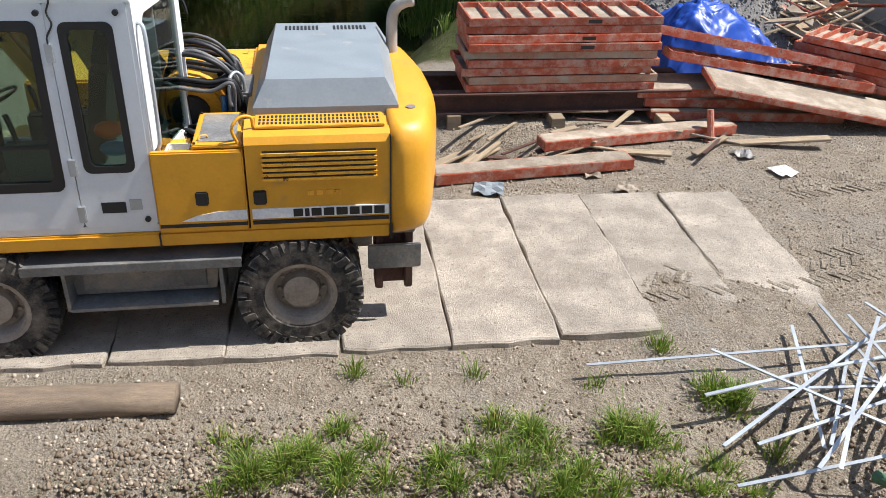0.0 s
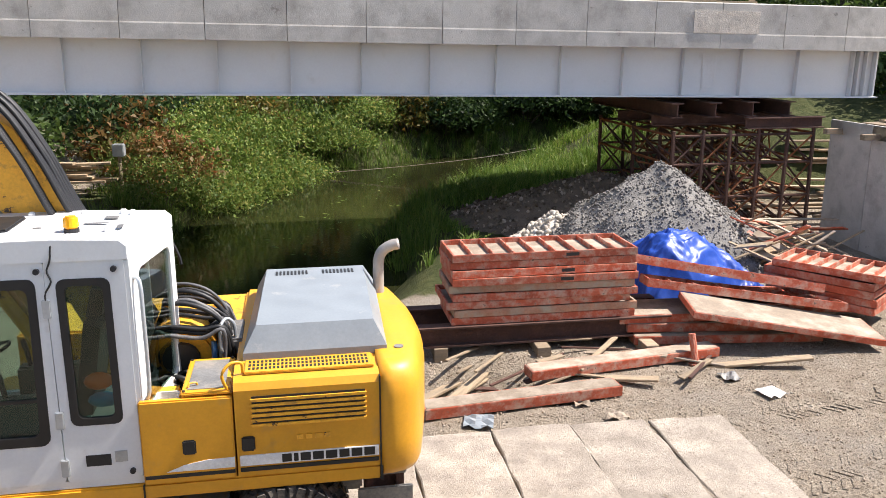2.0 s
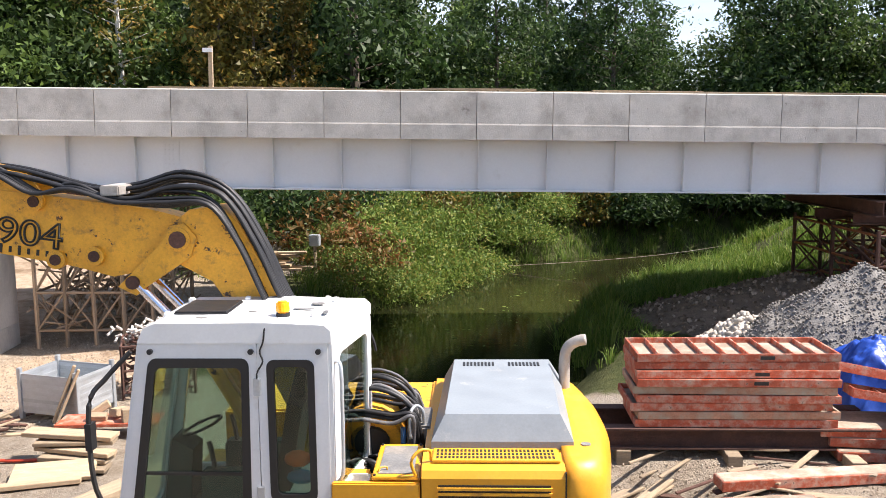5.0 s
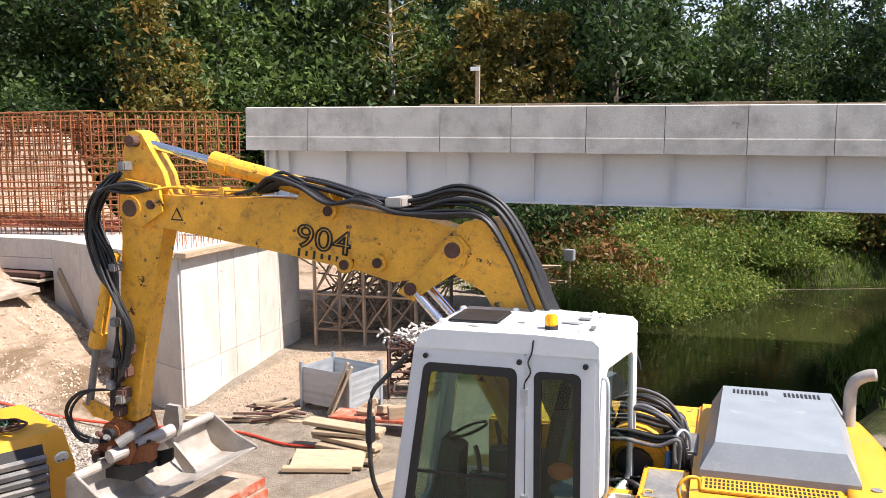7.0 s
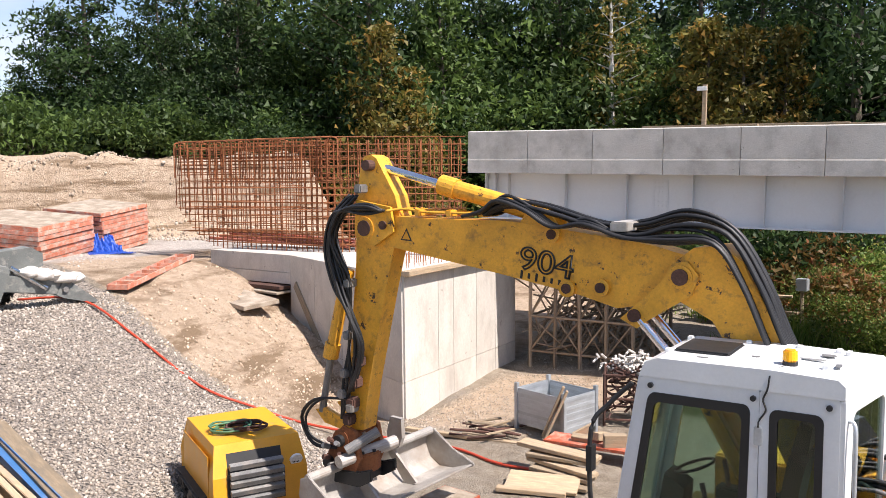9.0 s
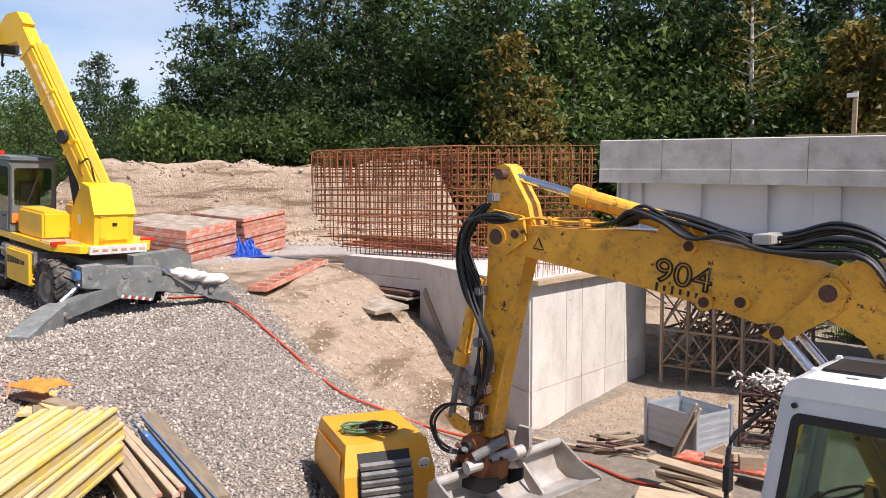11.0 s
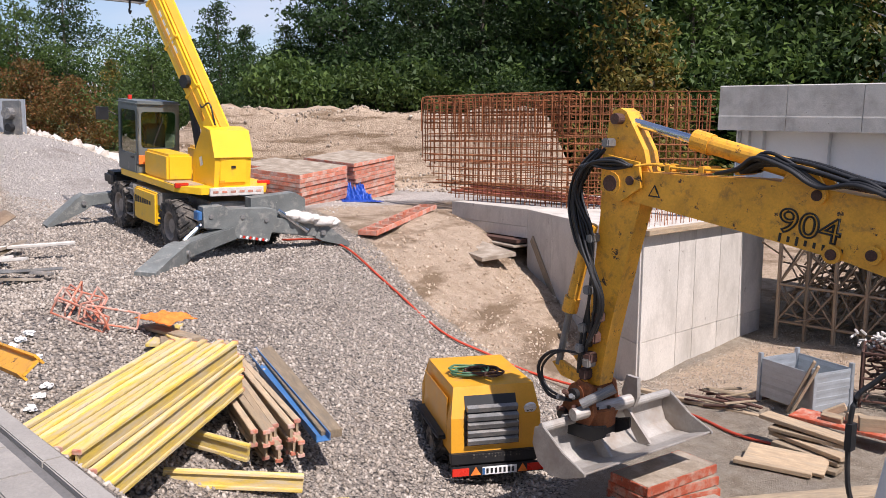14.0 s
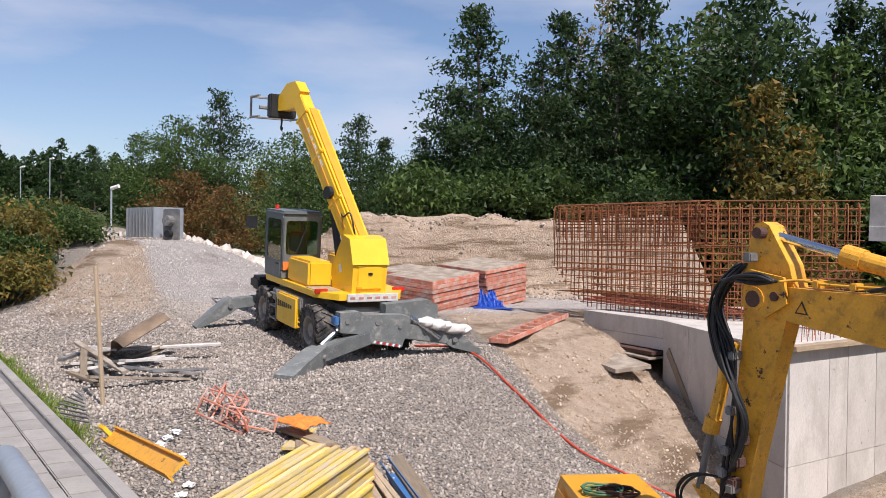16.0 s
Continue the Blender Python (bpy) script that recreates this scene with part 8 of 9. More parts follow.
    part("cab_door", B(0.62, 1.68, 1.10, 1.115, 1.5, 1.88), M_CABGREY, cab, bevel=0.01)
    part("door_handle", B(0.7, 0.85, 1.115, 1.14, 1.8, 1.84), M_DARK, cab)
    wp = bmesh.new()
    tube(wp, [(0.455, 0.75, 2.1), (0.45, 0.6, 2.5), (0.452, 0.5, 2.75)], 0.012, 5)
    part("wiper", wp, M_DARK, cab)
    part("cab_roof", B(0.46, 1.78, 0.06, 1.14, 3.0, 3.12), M_CABGREY, cab, bevel=0.05)
    part("orange_panel", B(0.46, 0.5, 0.12, 1.08, 1.68, 1.88), M_ORANGE, cab)
    s_ = bmesh.new()
    box(s_, 0.8, 1.2, 0.35, 0.85, 1.66, 2.0)
    box(s_, 0.72, 0.84, 0.35, 0.85, 1.95, 2.6)
    part("seat", s_, M_INTERIOR, cab, bevel=0.04)
    bcn = part("beacon", C((1.5, 0.9, 3.12), (1.5, 0.9, 3.22), 0.05, seg=12), M_RED, cab, "red beacon")
    mir = bmesh.new()
    tube(mir, [(1.74, 1.08, 2.7), (1.95, 1.35, 2.85)], 0.015, 6)
    box(mir, 1.88, 1.98, 1.28, 1.55, 2.6, 2.9)
    part("mirror", mir, M_DARK, cab)
    # boom
    a = Vector((-1.55, 0, 2.35))
    d = Vector((math.cos(radians(53)), 0, math.sin(radians(53))))
    n_up = Vector((-d.z, 0, d.x))
    fr = Matrix.Translation(a) @ Matrix.Rotation(radians(12), 4, "Z") @ Matrix(((d.x, 0, n_up.x, 0), (0, 1, 0, 0), (d.z, 0, n_up.z, 0), (0, 0, 0, 1)))
    bm_ = part("boom", B(-0.35, 3.9, -0.2, 0.2, -0.26, 0.26), M_YELLOW_LIFT, th, "yellow telescopic boom", m=fr, bevel=0.05)
    for y in (-0.14, 0.14):
        part("boom_channel", B(-0.2, 3.88, y - 0.03, y + 0.03, 0.255, 0.285), M_YELLOW_LIFT, bm_, bevel=0.008)
    for x in (0.0, 1.3, 2.6, 3.8):
        part("boom_collar", B(x, x + 0.09, -0.215, 0.215, -0.275, 0.275), M_YELLOW_LIFT, bm_, bevel=0.02)
    part("inner_boom", B(3.9, 4.4, -0.15, 0.15, -0.2, 0.2), M_YELLOW_LIFT, bm_, bevel=0.02)
    part("boom_rib", B(0.6, 3.8, 0.2, 0.215, -0.05, 0.05), M_YELLOW, bm_)
    part("boom_rib", B(0.2, 3.9, -0.1, 0.1, 0.26, 0.30), M_YELLOW, bm_, bevel=0.01)
    part("tail_pivot", C((-0.1, -0.3, -0.1), (-0.1, 0.3, -0.1), 0.16, seg=16), M_YELLOW_LIFT, bm_)
    bar("side_pulley", (1.6, 0.2, 0.0), (1.6, 0.3, 0.0), 0.15, M_DARK, bm_, 14)
    for i, w in enumerate((0.2, 0.16, 0.18, 0.15, 0.17)):
        board("mark_bar", w, 0.006, 0.18, pose(2.4 + i * 0.24, 0.204, 0.02), M_PAPER, bm_)
    hd = bmesh.new()
    prism(hd, [(4.3, -0.22), (4.45, 0.24), (4.8, 0.2), (5.0, -0.15), (4.95, -0.75), (4.7, -0.85), (4.45, -0.5)], -0.14, 0.14)
    part("boom_head", hd, M_YELLOW_LIFT, bm_, bevel=0.03)
    # fork carriage hangs upright from the head
    tip = fr @ Vector((4.8, 0, -0.7))
    fk = bmesh.new()
    box(fk, 0.0, 0.25, -0.35, 0.35, -0.35, 0.25)
    part("carriage", fk, M_DARK, th, "black fork carriage", m=pose(*tip), bevel=0.03)
    fg = bmesh.new()
    tube(fg, [(0.25, 0.55, 0.2), (0.9, 0.55, 0.2), (0.92, 0.55, 0.18), (0.92, 0.55, -0.3), (0.9, 0.55, -0.32), (0.25, 0.55, -0.32)], 0.03, 6)
    tube(fg, [(0.25, -0.55, 0.2), (0.9, -0.55, 0.2), (0.92, -0.55, 0.18), (0.92, -0.55, -0.3), (0.9, -0.55, -0.32), (0.25, -0.55, -0.32)], 0.03, 6)
    cyl(fg, (0.92, -0.55, 0.2), (0.92, 0.55, 0.2), 0.03, seg=6)
    cyl(fg, (0.92, -0.55, -0.32), (0.92, 0.55, -0.32), 0.03, seg=6)
    cyl(fg, (0.25, -0.55, -0.1), (0.25, 0.55, -0.1), 0.05, seg=6)
    part("fork_frame", fg, M_STEEL_DIRTY, th, m=pose(*tip))
    hk = bmesh.new()
    tube(hk, [(0.1, 0, -0.35), (0.1, 0, -0.5), (0.14, 0, -0.58), (0.08, 0, -0.64), (0.03, 0, -0.58)], 0.025, 6)
    part("hook", hk, M_DARK, th, m=pose(*tip))
    cyd = part("lift_cylinder", C((-0.6, 0, 1.6), (0.2, 0, 3.6), 0.09, seg=14), M_DARK, th)
    bar("rod", (0.2, 0, 3.6), (0.45, 0, 4.4), 0.05, M_CHROME, cyd, 12)
    hs = bmesh.new()
    tube(hs, [(-1.75, 0.24, 2.75), (-1.6, 0.3, 3.2), (-1.2, 0.3, 3.1), (-1.0, 0.26, 3.3)], 0.02, 6)
    part("hose", hs, M_HOSE, th)
    # pale sacks thrown over the outrigger
    for i in range(5):
        bm = bmesh.new()
        bmesh.ops.create_icosphere(bm, subdivisions=3, radius=0.26)
        for v in bm.verts:
            v.co *= 1 + 0.3 * noise.noise(v.co * 6 + Vector((i, 0, 0)))
            v.co.z *= 0.45
        tagged(part("sack", bm, M_SACK, smooth=True, m=th.matrix_basis @ pose(-2.7 - 0.1 * (i % 2), -1.15 - 0.24 * i, 0.86 - 0.055 * i, 0, 0, i * 40)), "crumpled pale sack over the outrigger", "sack", "sacks")


build_handler()


# ---------------------------------------------------------------- compressor on wheels
def build_compressor():
    cp = thing("compressor", "yellow trailer compressor with a grey louvred front", "compressor", pose(-8.76, 5.97, 0.04, 0, 0, 70) @ Matrix.Scale(0.91, 4))
    # local x across the louvred end, y away from it
    body = bmesh.new()
    prof = [(0.0, 0.52), (0.02, 0.95), (0.18, 1.36), (1.75, 1.36), (1.95, 0.9), (1.95, 0.42), (0.0, 0.42)]
    prism(body, prof, -0.66, 0.66)
    for v in body.verts:
        v.co = Vector((v.co.y * (0.9 if v.co.z > 1.2 else 1.0), v.co.x, v.co.z))
    shell = part("canopy", body, M_YELLOW, cp, "yellow sloped engine canopy", bevel=0.03)
    for i in range(5):
        z = 0.60 + i * 0.115
        y0 = -0.02 + max(0, (z - 0.95)) * 0.38
        lv = bmesh.new()
        prism(lv, [(-0.44, 0.0), (0.30, 0.0), (0.30, 0.075), (-0.44, 0.075)], -0.05, 0.02)
        part("louvre", lv, M_STEEL_DIRTY, shell, m=pose(0, y0, z, 24, 0, 0), bevel=0.008)
    part("louvre_back", prism(bmesh.new(), [(-0.47, 0.55), (0.33, 0.55), (0.33, 0.98), (-0.47, 0.98)], -0.006, 0.02), M_BLACKTEXT, shell)
    part("louvre_back", B(-0.45, 0.31, -0.004, 0.03, -0.02, 0.28), M_BLACKTEXT, shell, m=pose(0, 0.03, 0.98, -21, 0, 0))
    bumper = part("bumper", B(-0.68, 0.68, -0.07, 0.06, 0.30, 0.46), M_DARK, cp, "black perforated bumper", bevel=0.015)
    for i in range(16):
        for j in range(2):
            board("bumper_hole", 0.025, 0.006, 0.025, pose(-0.35 + i * 0.045, -0.071, 0.40 + j * 0.04), M_RUBBER, bumper)
    lamps = part("lamp_board", B(-0.68, 0.68, -0.11, -0.07, 0.14, 0.29), M_DARK, cp, "black trailer lamp board", bevel=0.01)
    for x in (-0.55, 0.55):
        part("tail_lamp", B(x - 0.12, x + 0.12, -0.118, -0.108, 0.16, 0.27), M_RED, lamps)
    for x in (-0.33, 0.36):
        part("reflector", prism(bmesh.new(), [(x - 0.075, 0.16), (x + 0.075, 0.16), (x, 0.28)], -0.118, -0.108), M_ORANGE, lamps)
    plate = part("number_plate", B(-0.24, 0.27, -0.125, -0.11, 0.155, 0.27), M_PAPER, lamps, bevel=0.004)
    board("plate_band", 0.035, 0.004, 0.1, pose(-0.22, -0.126, 0.212), M_BLUESTEEL, plate)
    for i, w in enumerate((0.045, 0.05, 0.05, 0.045, 0.05, 0.045, 0.045)):
        board("plate_bar", 0.034, 0.004, 0.075, pose(-0.165 + i * 0.063, -0.126, 0.212), M_BLACKTEXT, plate)
    bar("speed_disc", (0.5, 0.03, 1.05), (0.5, 0.0, 1.035), 0.09, M_PAPER, shell, 20)
    writing("60", 0.11, pose(0.437, 0.008, 1.0, 72, 0, 0), M_BLACKTEXT, shell, "speed_mark", 0.003, 0.002)
    part("side_door_line", B(-0.668, -0.655, 0.25, 1.7, 0.55, 1.2), M_YELLOW, shell, bevel=0.01)
    part("rag", B(0.26, 0.36, -0.03, 0.03, 1.02, 1.24), M_SACK, cp, "grey rag hanging over the edge", m=pose(0, 0.02, 0, -18, 0, 0), bevel=0.02)
    tyre, rim = tyre_mesh(0.3, 0.18, 0.17, 18, "tyre"), rim_mesh(0.18, 0.18)
    for y in (0.75, 1.4):
        add_wheel(cp, -0.72, y, 0.28, tyre, rim).matrix_basis = pose(-0.78, y, 0.28, 0, 0, -90)
        add_wheel(cp, 0.72, y, 0.28, tyre, rim).matrix_basis = pose(0.78, y, 0.28, 0, 0, 90)
    part("mudguard", B(-0.8, -0.62, 0.3, 1.8, 0.55, 0.62), M_DARK, cp, bevel=0.03)
    part("mudguard", B(0.62, 0.8, 0.3, 1.8, 0.55, 0.62), M_DARK, cp, bevel=0.03)
    part("frame", B(-0.55, 0.55, 0.0, 1.9, 0.18, 0.42), M_DARK, cp)
    # coiled hoses left on the canopy
    for c, m_, s in ((0.0, M_GREENHOSE, 3), (0.18, M_RUST_DARK, 4)):
        r = random.Random(s)
        P = []
        for i in range(30):
            a = i * 0.75
            P.append((-0.2 + c + (0.26 + r.uniform(-0.07, 0.07)) * math.cos(a), 0.75 - c * 0.6 + (0.2 + r.uniform(-0.06, 0.06)) * math.sin(a), 1.385 + 0.0025 * i + c * 0.05))
        tagged(part("coiled_hose", tube(bmesh.new(), P, 0.016, 6), m_, smooth=True, m=cp.matrix_basis.copy()), "coil of hose lying on the compressor", "hose", "coiled hoses")


build_compressor()


# ---------------------------------------------------------------- timber girders by the pavement
def timber_girder(L, material, label, group, tips=True):
    g = thing("timber_girder", label, "timber girder", group=group)
    part("web", B(-L / 2, L / 2, -0.015, 0.015, 0.035, 0.165), material, g)
    for z in (0.0, 0.16):
        board("chord", L, 0.08, 0.04, pose(0, 0, z + 0.02), material, g)
    if tips:
        for s in (-1, 1):
            board("end_cap", 0.025, 0.084, 0.05, pose(s * (L / 2 - 0.008), 0, 0.18), M_REDPALE, g)
            board("end_cap", 0.025, 0.084, 0.05, pose(s * (L / 2 - 0.008), 0, 0.02), M_REDPALE, g)
    return g


def build_girders():
    # lower crossing pile: brown and yellow girders, a blue steel channel
    proto = timber_girder(3.6, M_WOOD_PALE, "worn brown and yellow timber girder in the lower pile", "lower girders")
    base = float(height(-10.2, 3.1))
    c = Vector((-10.95, 3.5, base + 0.02))
    proto.matrix_basis = pose(c.x, c.y, c.z, 0, 5, -5)
    for k in range(1, 12):
        copy_thing(proto, pose(c.x + RND.uniform(-0.12, 0.12), c.y - 0.46 + 0.1 * (k % 6), c.z + 0.205 * (k // 6) - 0.01, 0, 5, -5 + RND.uniform(-1.5, 1.5)))
    ch = thing("steel_channel", "blue painted steel channel beside the girders", "steel channel", pose(c.x + 0.1, c.y + 0.32, c.z + 0.18, 0, 5, -6))
    part("channel_web", B(-1.9, 1.9, -0.08, 0.08, 0.0, 0.012), M_BLUESTEEL, ch)
    for s in (-1, 1):
        part("flange", B(-1.9, 1.9, s * 0.08 - 0.006, s * 0.08 + 0.006, 0.0, 0.09), M_BLUESTEEL, ch)
    b = board("plank", 4.9, 0.26, 0.1, pose(c.x - 0.55, c.y + 0.58, c.z + 0.25, 0, 5, -7), M_WOOD)
    tagged(b, "long weathered plank beside the girders", "plank")
    # upper pile of yellow girders
    proto = timber_girder(3.3, M_BEAM_YELLOW, "yellow timber formwork girder with red end caps", "yellow girders")
    c2 = Vector((-9.33, 1.64, base + 0.50))
    ang = 137.0
    ax = Vector((math.cos(radians(ang)), math.sin(radians(ang)), 0))
    ac = Vector((-ax.y, ax.x, 0))
    first = True
    for layer in range(3):
        for k in range(11 - layer):
            off = ac * ((k - 5 + layer * 0.5) * 0.099) + ax * RND.uniform(-0.12, 0.12)
            m = pose(c2.x + off.x, c2.y + off.y, c2.z - 0.17 + layer * 0.205 + (0 if k % 2 else 0.012), 0, -2.5, ang + RND.uniform(-0.5, 0.5))
            if first:
                proto.matrix_basis, first = m, False
            else:
                copy_thing(proto, m)
    for x, y, rz in ((-9.0, 2.55, 70), (-9.7, 2.3, 40), (-8.5, 2.9, 80)):
        g = timber_girder(1.5, M_BEAM_YELLOW, "short yellow girder lying under the pile", "short girders", False)
        g.matrix_basis = pose(x, y, float(height(x, y)) + 0.02, 0, 8, rz)
    for x, y, rz, L in ((-7.9, 2.4, 60, 0.9), (-8.1, 2.6, 20, 0.8), (-8.4, 2.3, 100, 0.7)):
        b = board("offcut", L, 0.14, 0.03, pose(*at(x, y, 0.06), 4, 5, rz), M_WOOD)
        tagged(b, "grey timber offcut on the gravel", "offcut", "offcuts")
    for x, y, rz, L, m_ in ((-8.35, 3.05, 118, 1.3, M_PLYGREY), (-8.2, 2.85, 112, 1.1, M_WOOD), (-7.95, 3.25, 25, 1.0, M_WOOD_PALE), (-8.05, 3.45, 60, 0.9, M_WOOD_PALE), (-7.75, 3.0, 140, 0.8, M_WOOD)):
        b = board("offcut", L, 0.19 if m_ is M_PLYGREY else 0.1, 0.035, pose(*at(x, y, 0.12), 4, 6, rz), m_)
        tagged(b, "grey timber offcut on the gravel", "offcut", "offcuts")
    for i in range(9):
        bm = bmesh.new()
        bmesh.ops.create_icosphere(bm, subdivisions=3, radius=0.06)
        for v in bm.verts:
            v.co *= 1 + 0.9 * noise.noise(v.co * 34 + Vector((i, 2, 0)))
            v.co.z *= 0.5
        x, y = -10.2 - 0.22 * i, 0.75 + 0.12 * (i % 3)
        tagged(part("plastic_litter", bm, M_PAPER, m=pose(*at(x, y, 0.04), 0, 0, 40 * i)), "crumpled scrap of white plastic film by the kerb", "litter", "plastic litter")
    # orange vest, red stirrups, yellow steel section by the kerb
    bm = bmesh.new()
    bmesh.ops.create_grid(bm, x_segments=40, y_segments=30, size=1)
    for v in bm.verts:
        n1 = noise.noise(Vector((v.co.x * 2.2, v.co.y * 2.2, 3)))
        v.co = Vector((v.co.x * 0.36, v.co.y * 0.26, 0.05 + 0.05 * n1 - 0.05 * (v.co.x ** 2 + v.co.y ** 2) * 0.5 + 0.03 * abs(noise.noise(Vector((v.co.x * 5, v.co.y * 3, 8))))))
    bmesh.ops.solidify(bm, geom=bm.faces[:], thickness=0.012)
    tagged(part("work_vest", bm, M_ORANGE, smooth=True, m=pose(*at(-12.15, 2.75, 0.29), 0, 0, 20)), "crumpled orange high-visibility vest on the timber", "vest")
    for i in range(4):
        b = board("plank", 1.3, 0.2, 0.05, pose(*at(-12.2 + 0.1 * i, 2.75, 0.04 + 0.06 * i), 0, 1, 150 + 15 * i), M_WOOD if i % 2 else M_BEAM_YELLOW)
        tagged(b, "dirty plank under the orange vest", "plank", "planks under the vest")
    r = random.Random(44)
    for i in range(9):
        x, y = -12.7 + r.uniform(-0.5, 0.4), 1.95 + r.uniform(-0.3, 0.3)
        p, a = at(x, y, 0.08), r.uniform(0, 3.1)
        st = bmesh.new()
        w, h_ = 0.35, 0.22
        q = pose(p.x, p.y, p.z + 0.1, r.uniform(-50, 50), r.uniform(-30, 30), math.degrees(a))
        cs = [q @ Vector(k) for k in ((-w, 0, -h_ / 2), (w, 0, -h_ / 2), (w, 0, h_ / 2), (-w, 0, h_ / 2))]
        for k in range(4):
            cyl(st, cs[k], cs[(k + 1) % 4], 0.015, seg=6)
        tagged(part("steel_stirrup", st, M_REDPALE), "rusty red bent steel stirrup on the gravel", "steel stirrup", "steel stirrups")
    yb_ = thing("steel_section", "bent rusty yellow steel section lying along the kerb", "steel section", pose(-9.05, 0.30, 2.50, 50, 5, 189))
    part("web", B(-1.25, 1.25, -0.012, 0.012, -0.09, 0.09), M_YELLOW_WORN, yb_)
    for z in (-0.09, 0.09):
        part("flange", B(-1.25, 1.25, -0.05, 0.05, z - 0.01, z + 0.01), M_YELLOW_WORN, yb_)
    part("end_plate", B(1.2, 1.45, -0.13, 0.13, -0.02, 0.02), M_YELLOW_LIFT, yb_)
    for i in range(8):
        u = -9.2 - 0.2 * i
        p = SITE @ Vector((u, 1.4 + 0.03 * i, 2.75))
        tagged(bar("rebar_rod", p, p + Vector((-1.3, 0.05 * i - 0.4, -0.15)), 0.012, M_STEEL_DIRTY), "grey steel rod beside the kerb", "rod", "steel rods")
    # pole with debris
    b = bar("wooden_stake", at(-13.7, 0.2, -0.2), at(-13.7, 0.2, 0) + Vector((-0.05, -0.12, 2.05)), 0.035, M_WOOD_PALE, None, 8)
    tagged(b, "slim wooden stake standing in the spoil", "stake")
    for i in range(16):
        x, y = r.uniform(-19, -15.5), r.uniform(-0.1, 1.6)
        b = board("scrap_board", r.choice((1.2, 2.0, 2.6)), 0.12, 0.05, pose(*at(x, y, 0.12 + 0.2 * r.random()), r.uniform(-10, 10), r.uniform(-10, 10), r.uniform(-70, 80)), r.choice((M_PLYGREY, M_WOOD, M_STEEL_DIRTY, M_SACK)))
        tagged(b, "grey scrap board heaped by the spoil", "board", "scrap boards")
    bm = bmesh.new()
    bmesh.ops.create_grid(bm, x_segments=14, y_segments=4, size=1)
    for v in bm.verts:
        v.co = Vector((v.co.x * 1.1, v.co.y * 0.5, 0.35 * math.sin(v.co.x * 2.2) + 0.3))
    bmesh.ops.solidify(bm, geom=bm.faces[:], thickness=0.02)
    tagged(part("bent_sheet", bm, M_TUBE, smooth=True, m=pose(*at(-18.3, 1.1, 0.35), 30, 5, 15)), "bent rusty brown metal sheet on the scrap", "metal sheet")


build_girders()


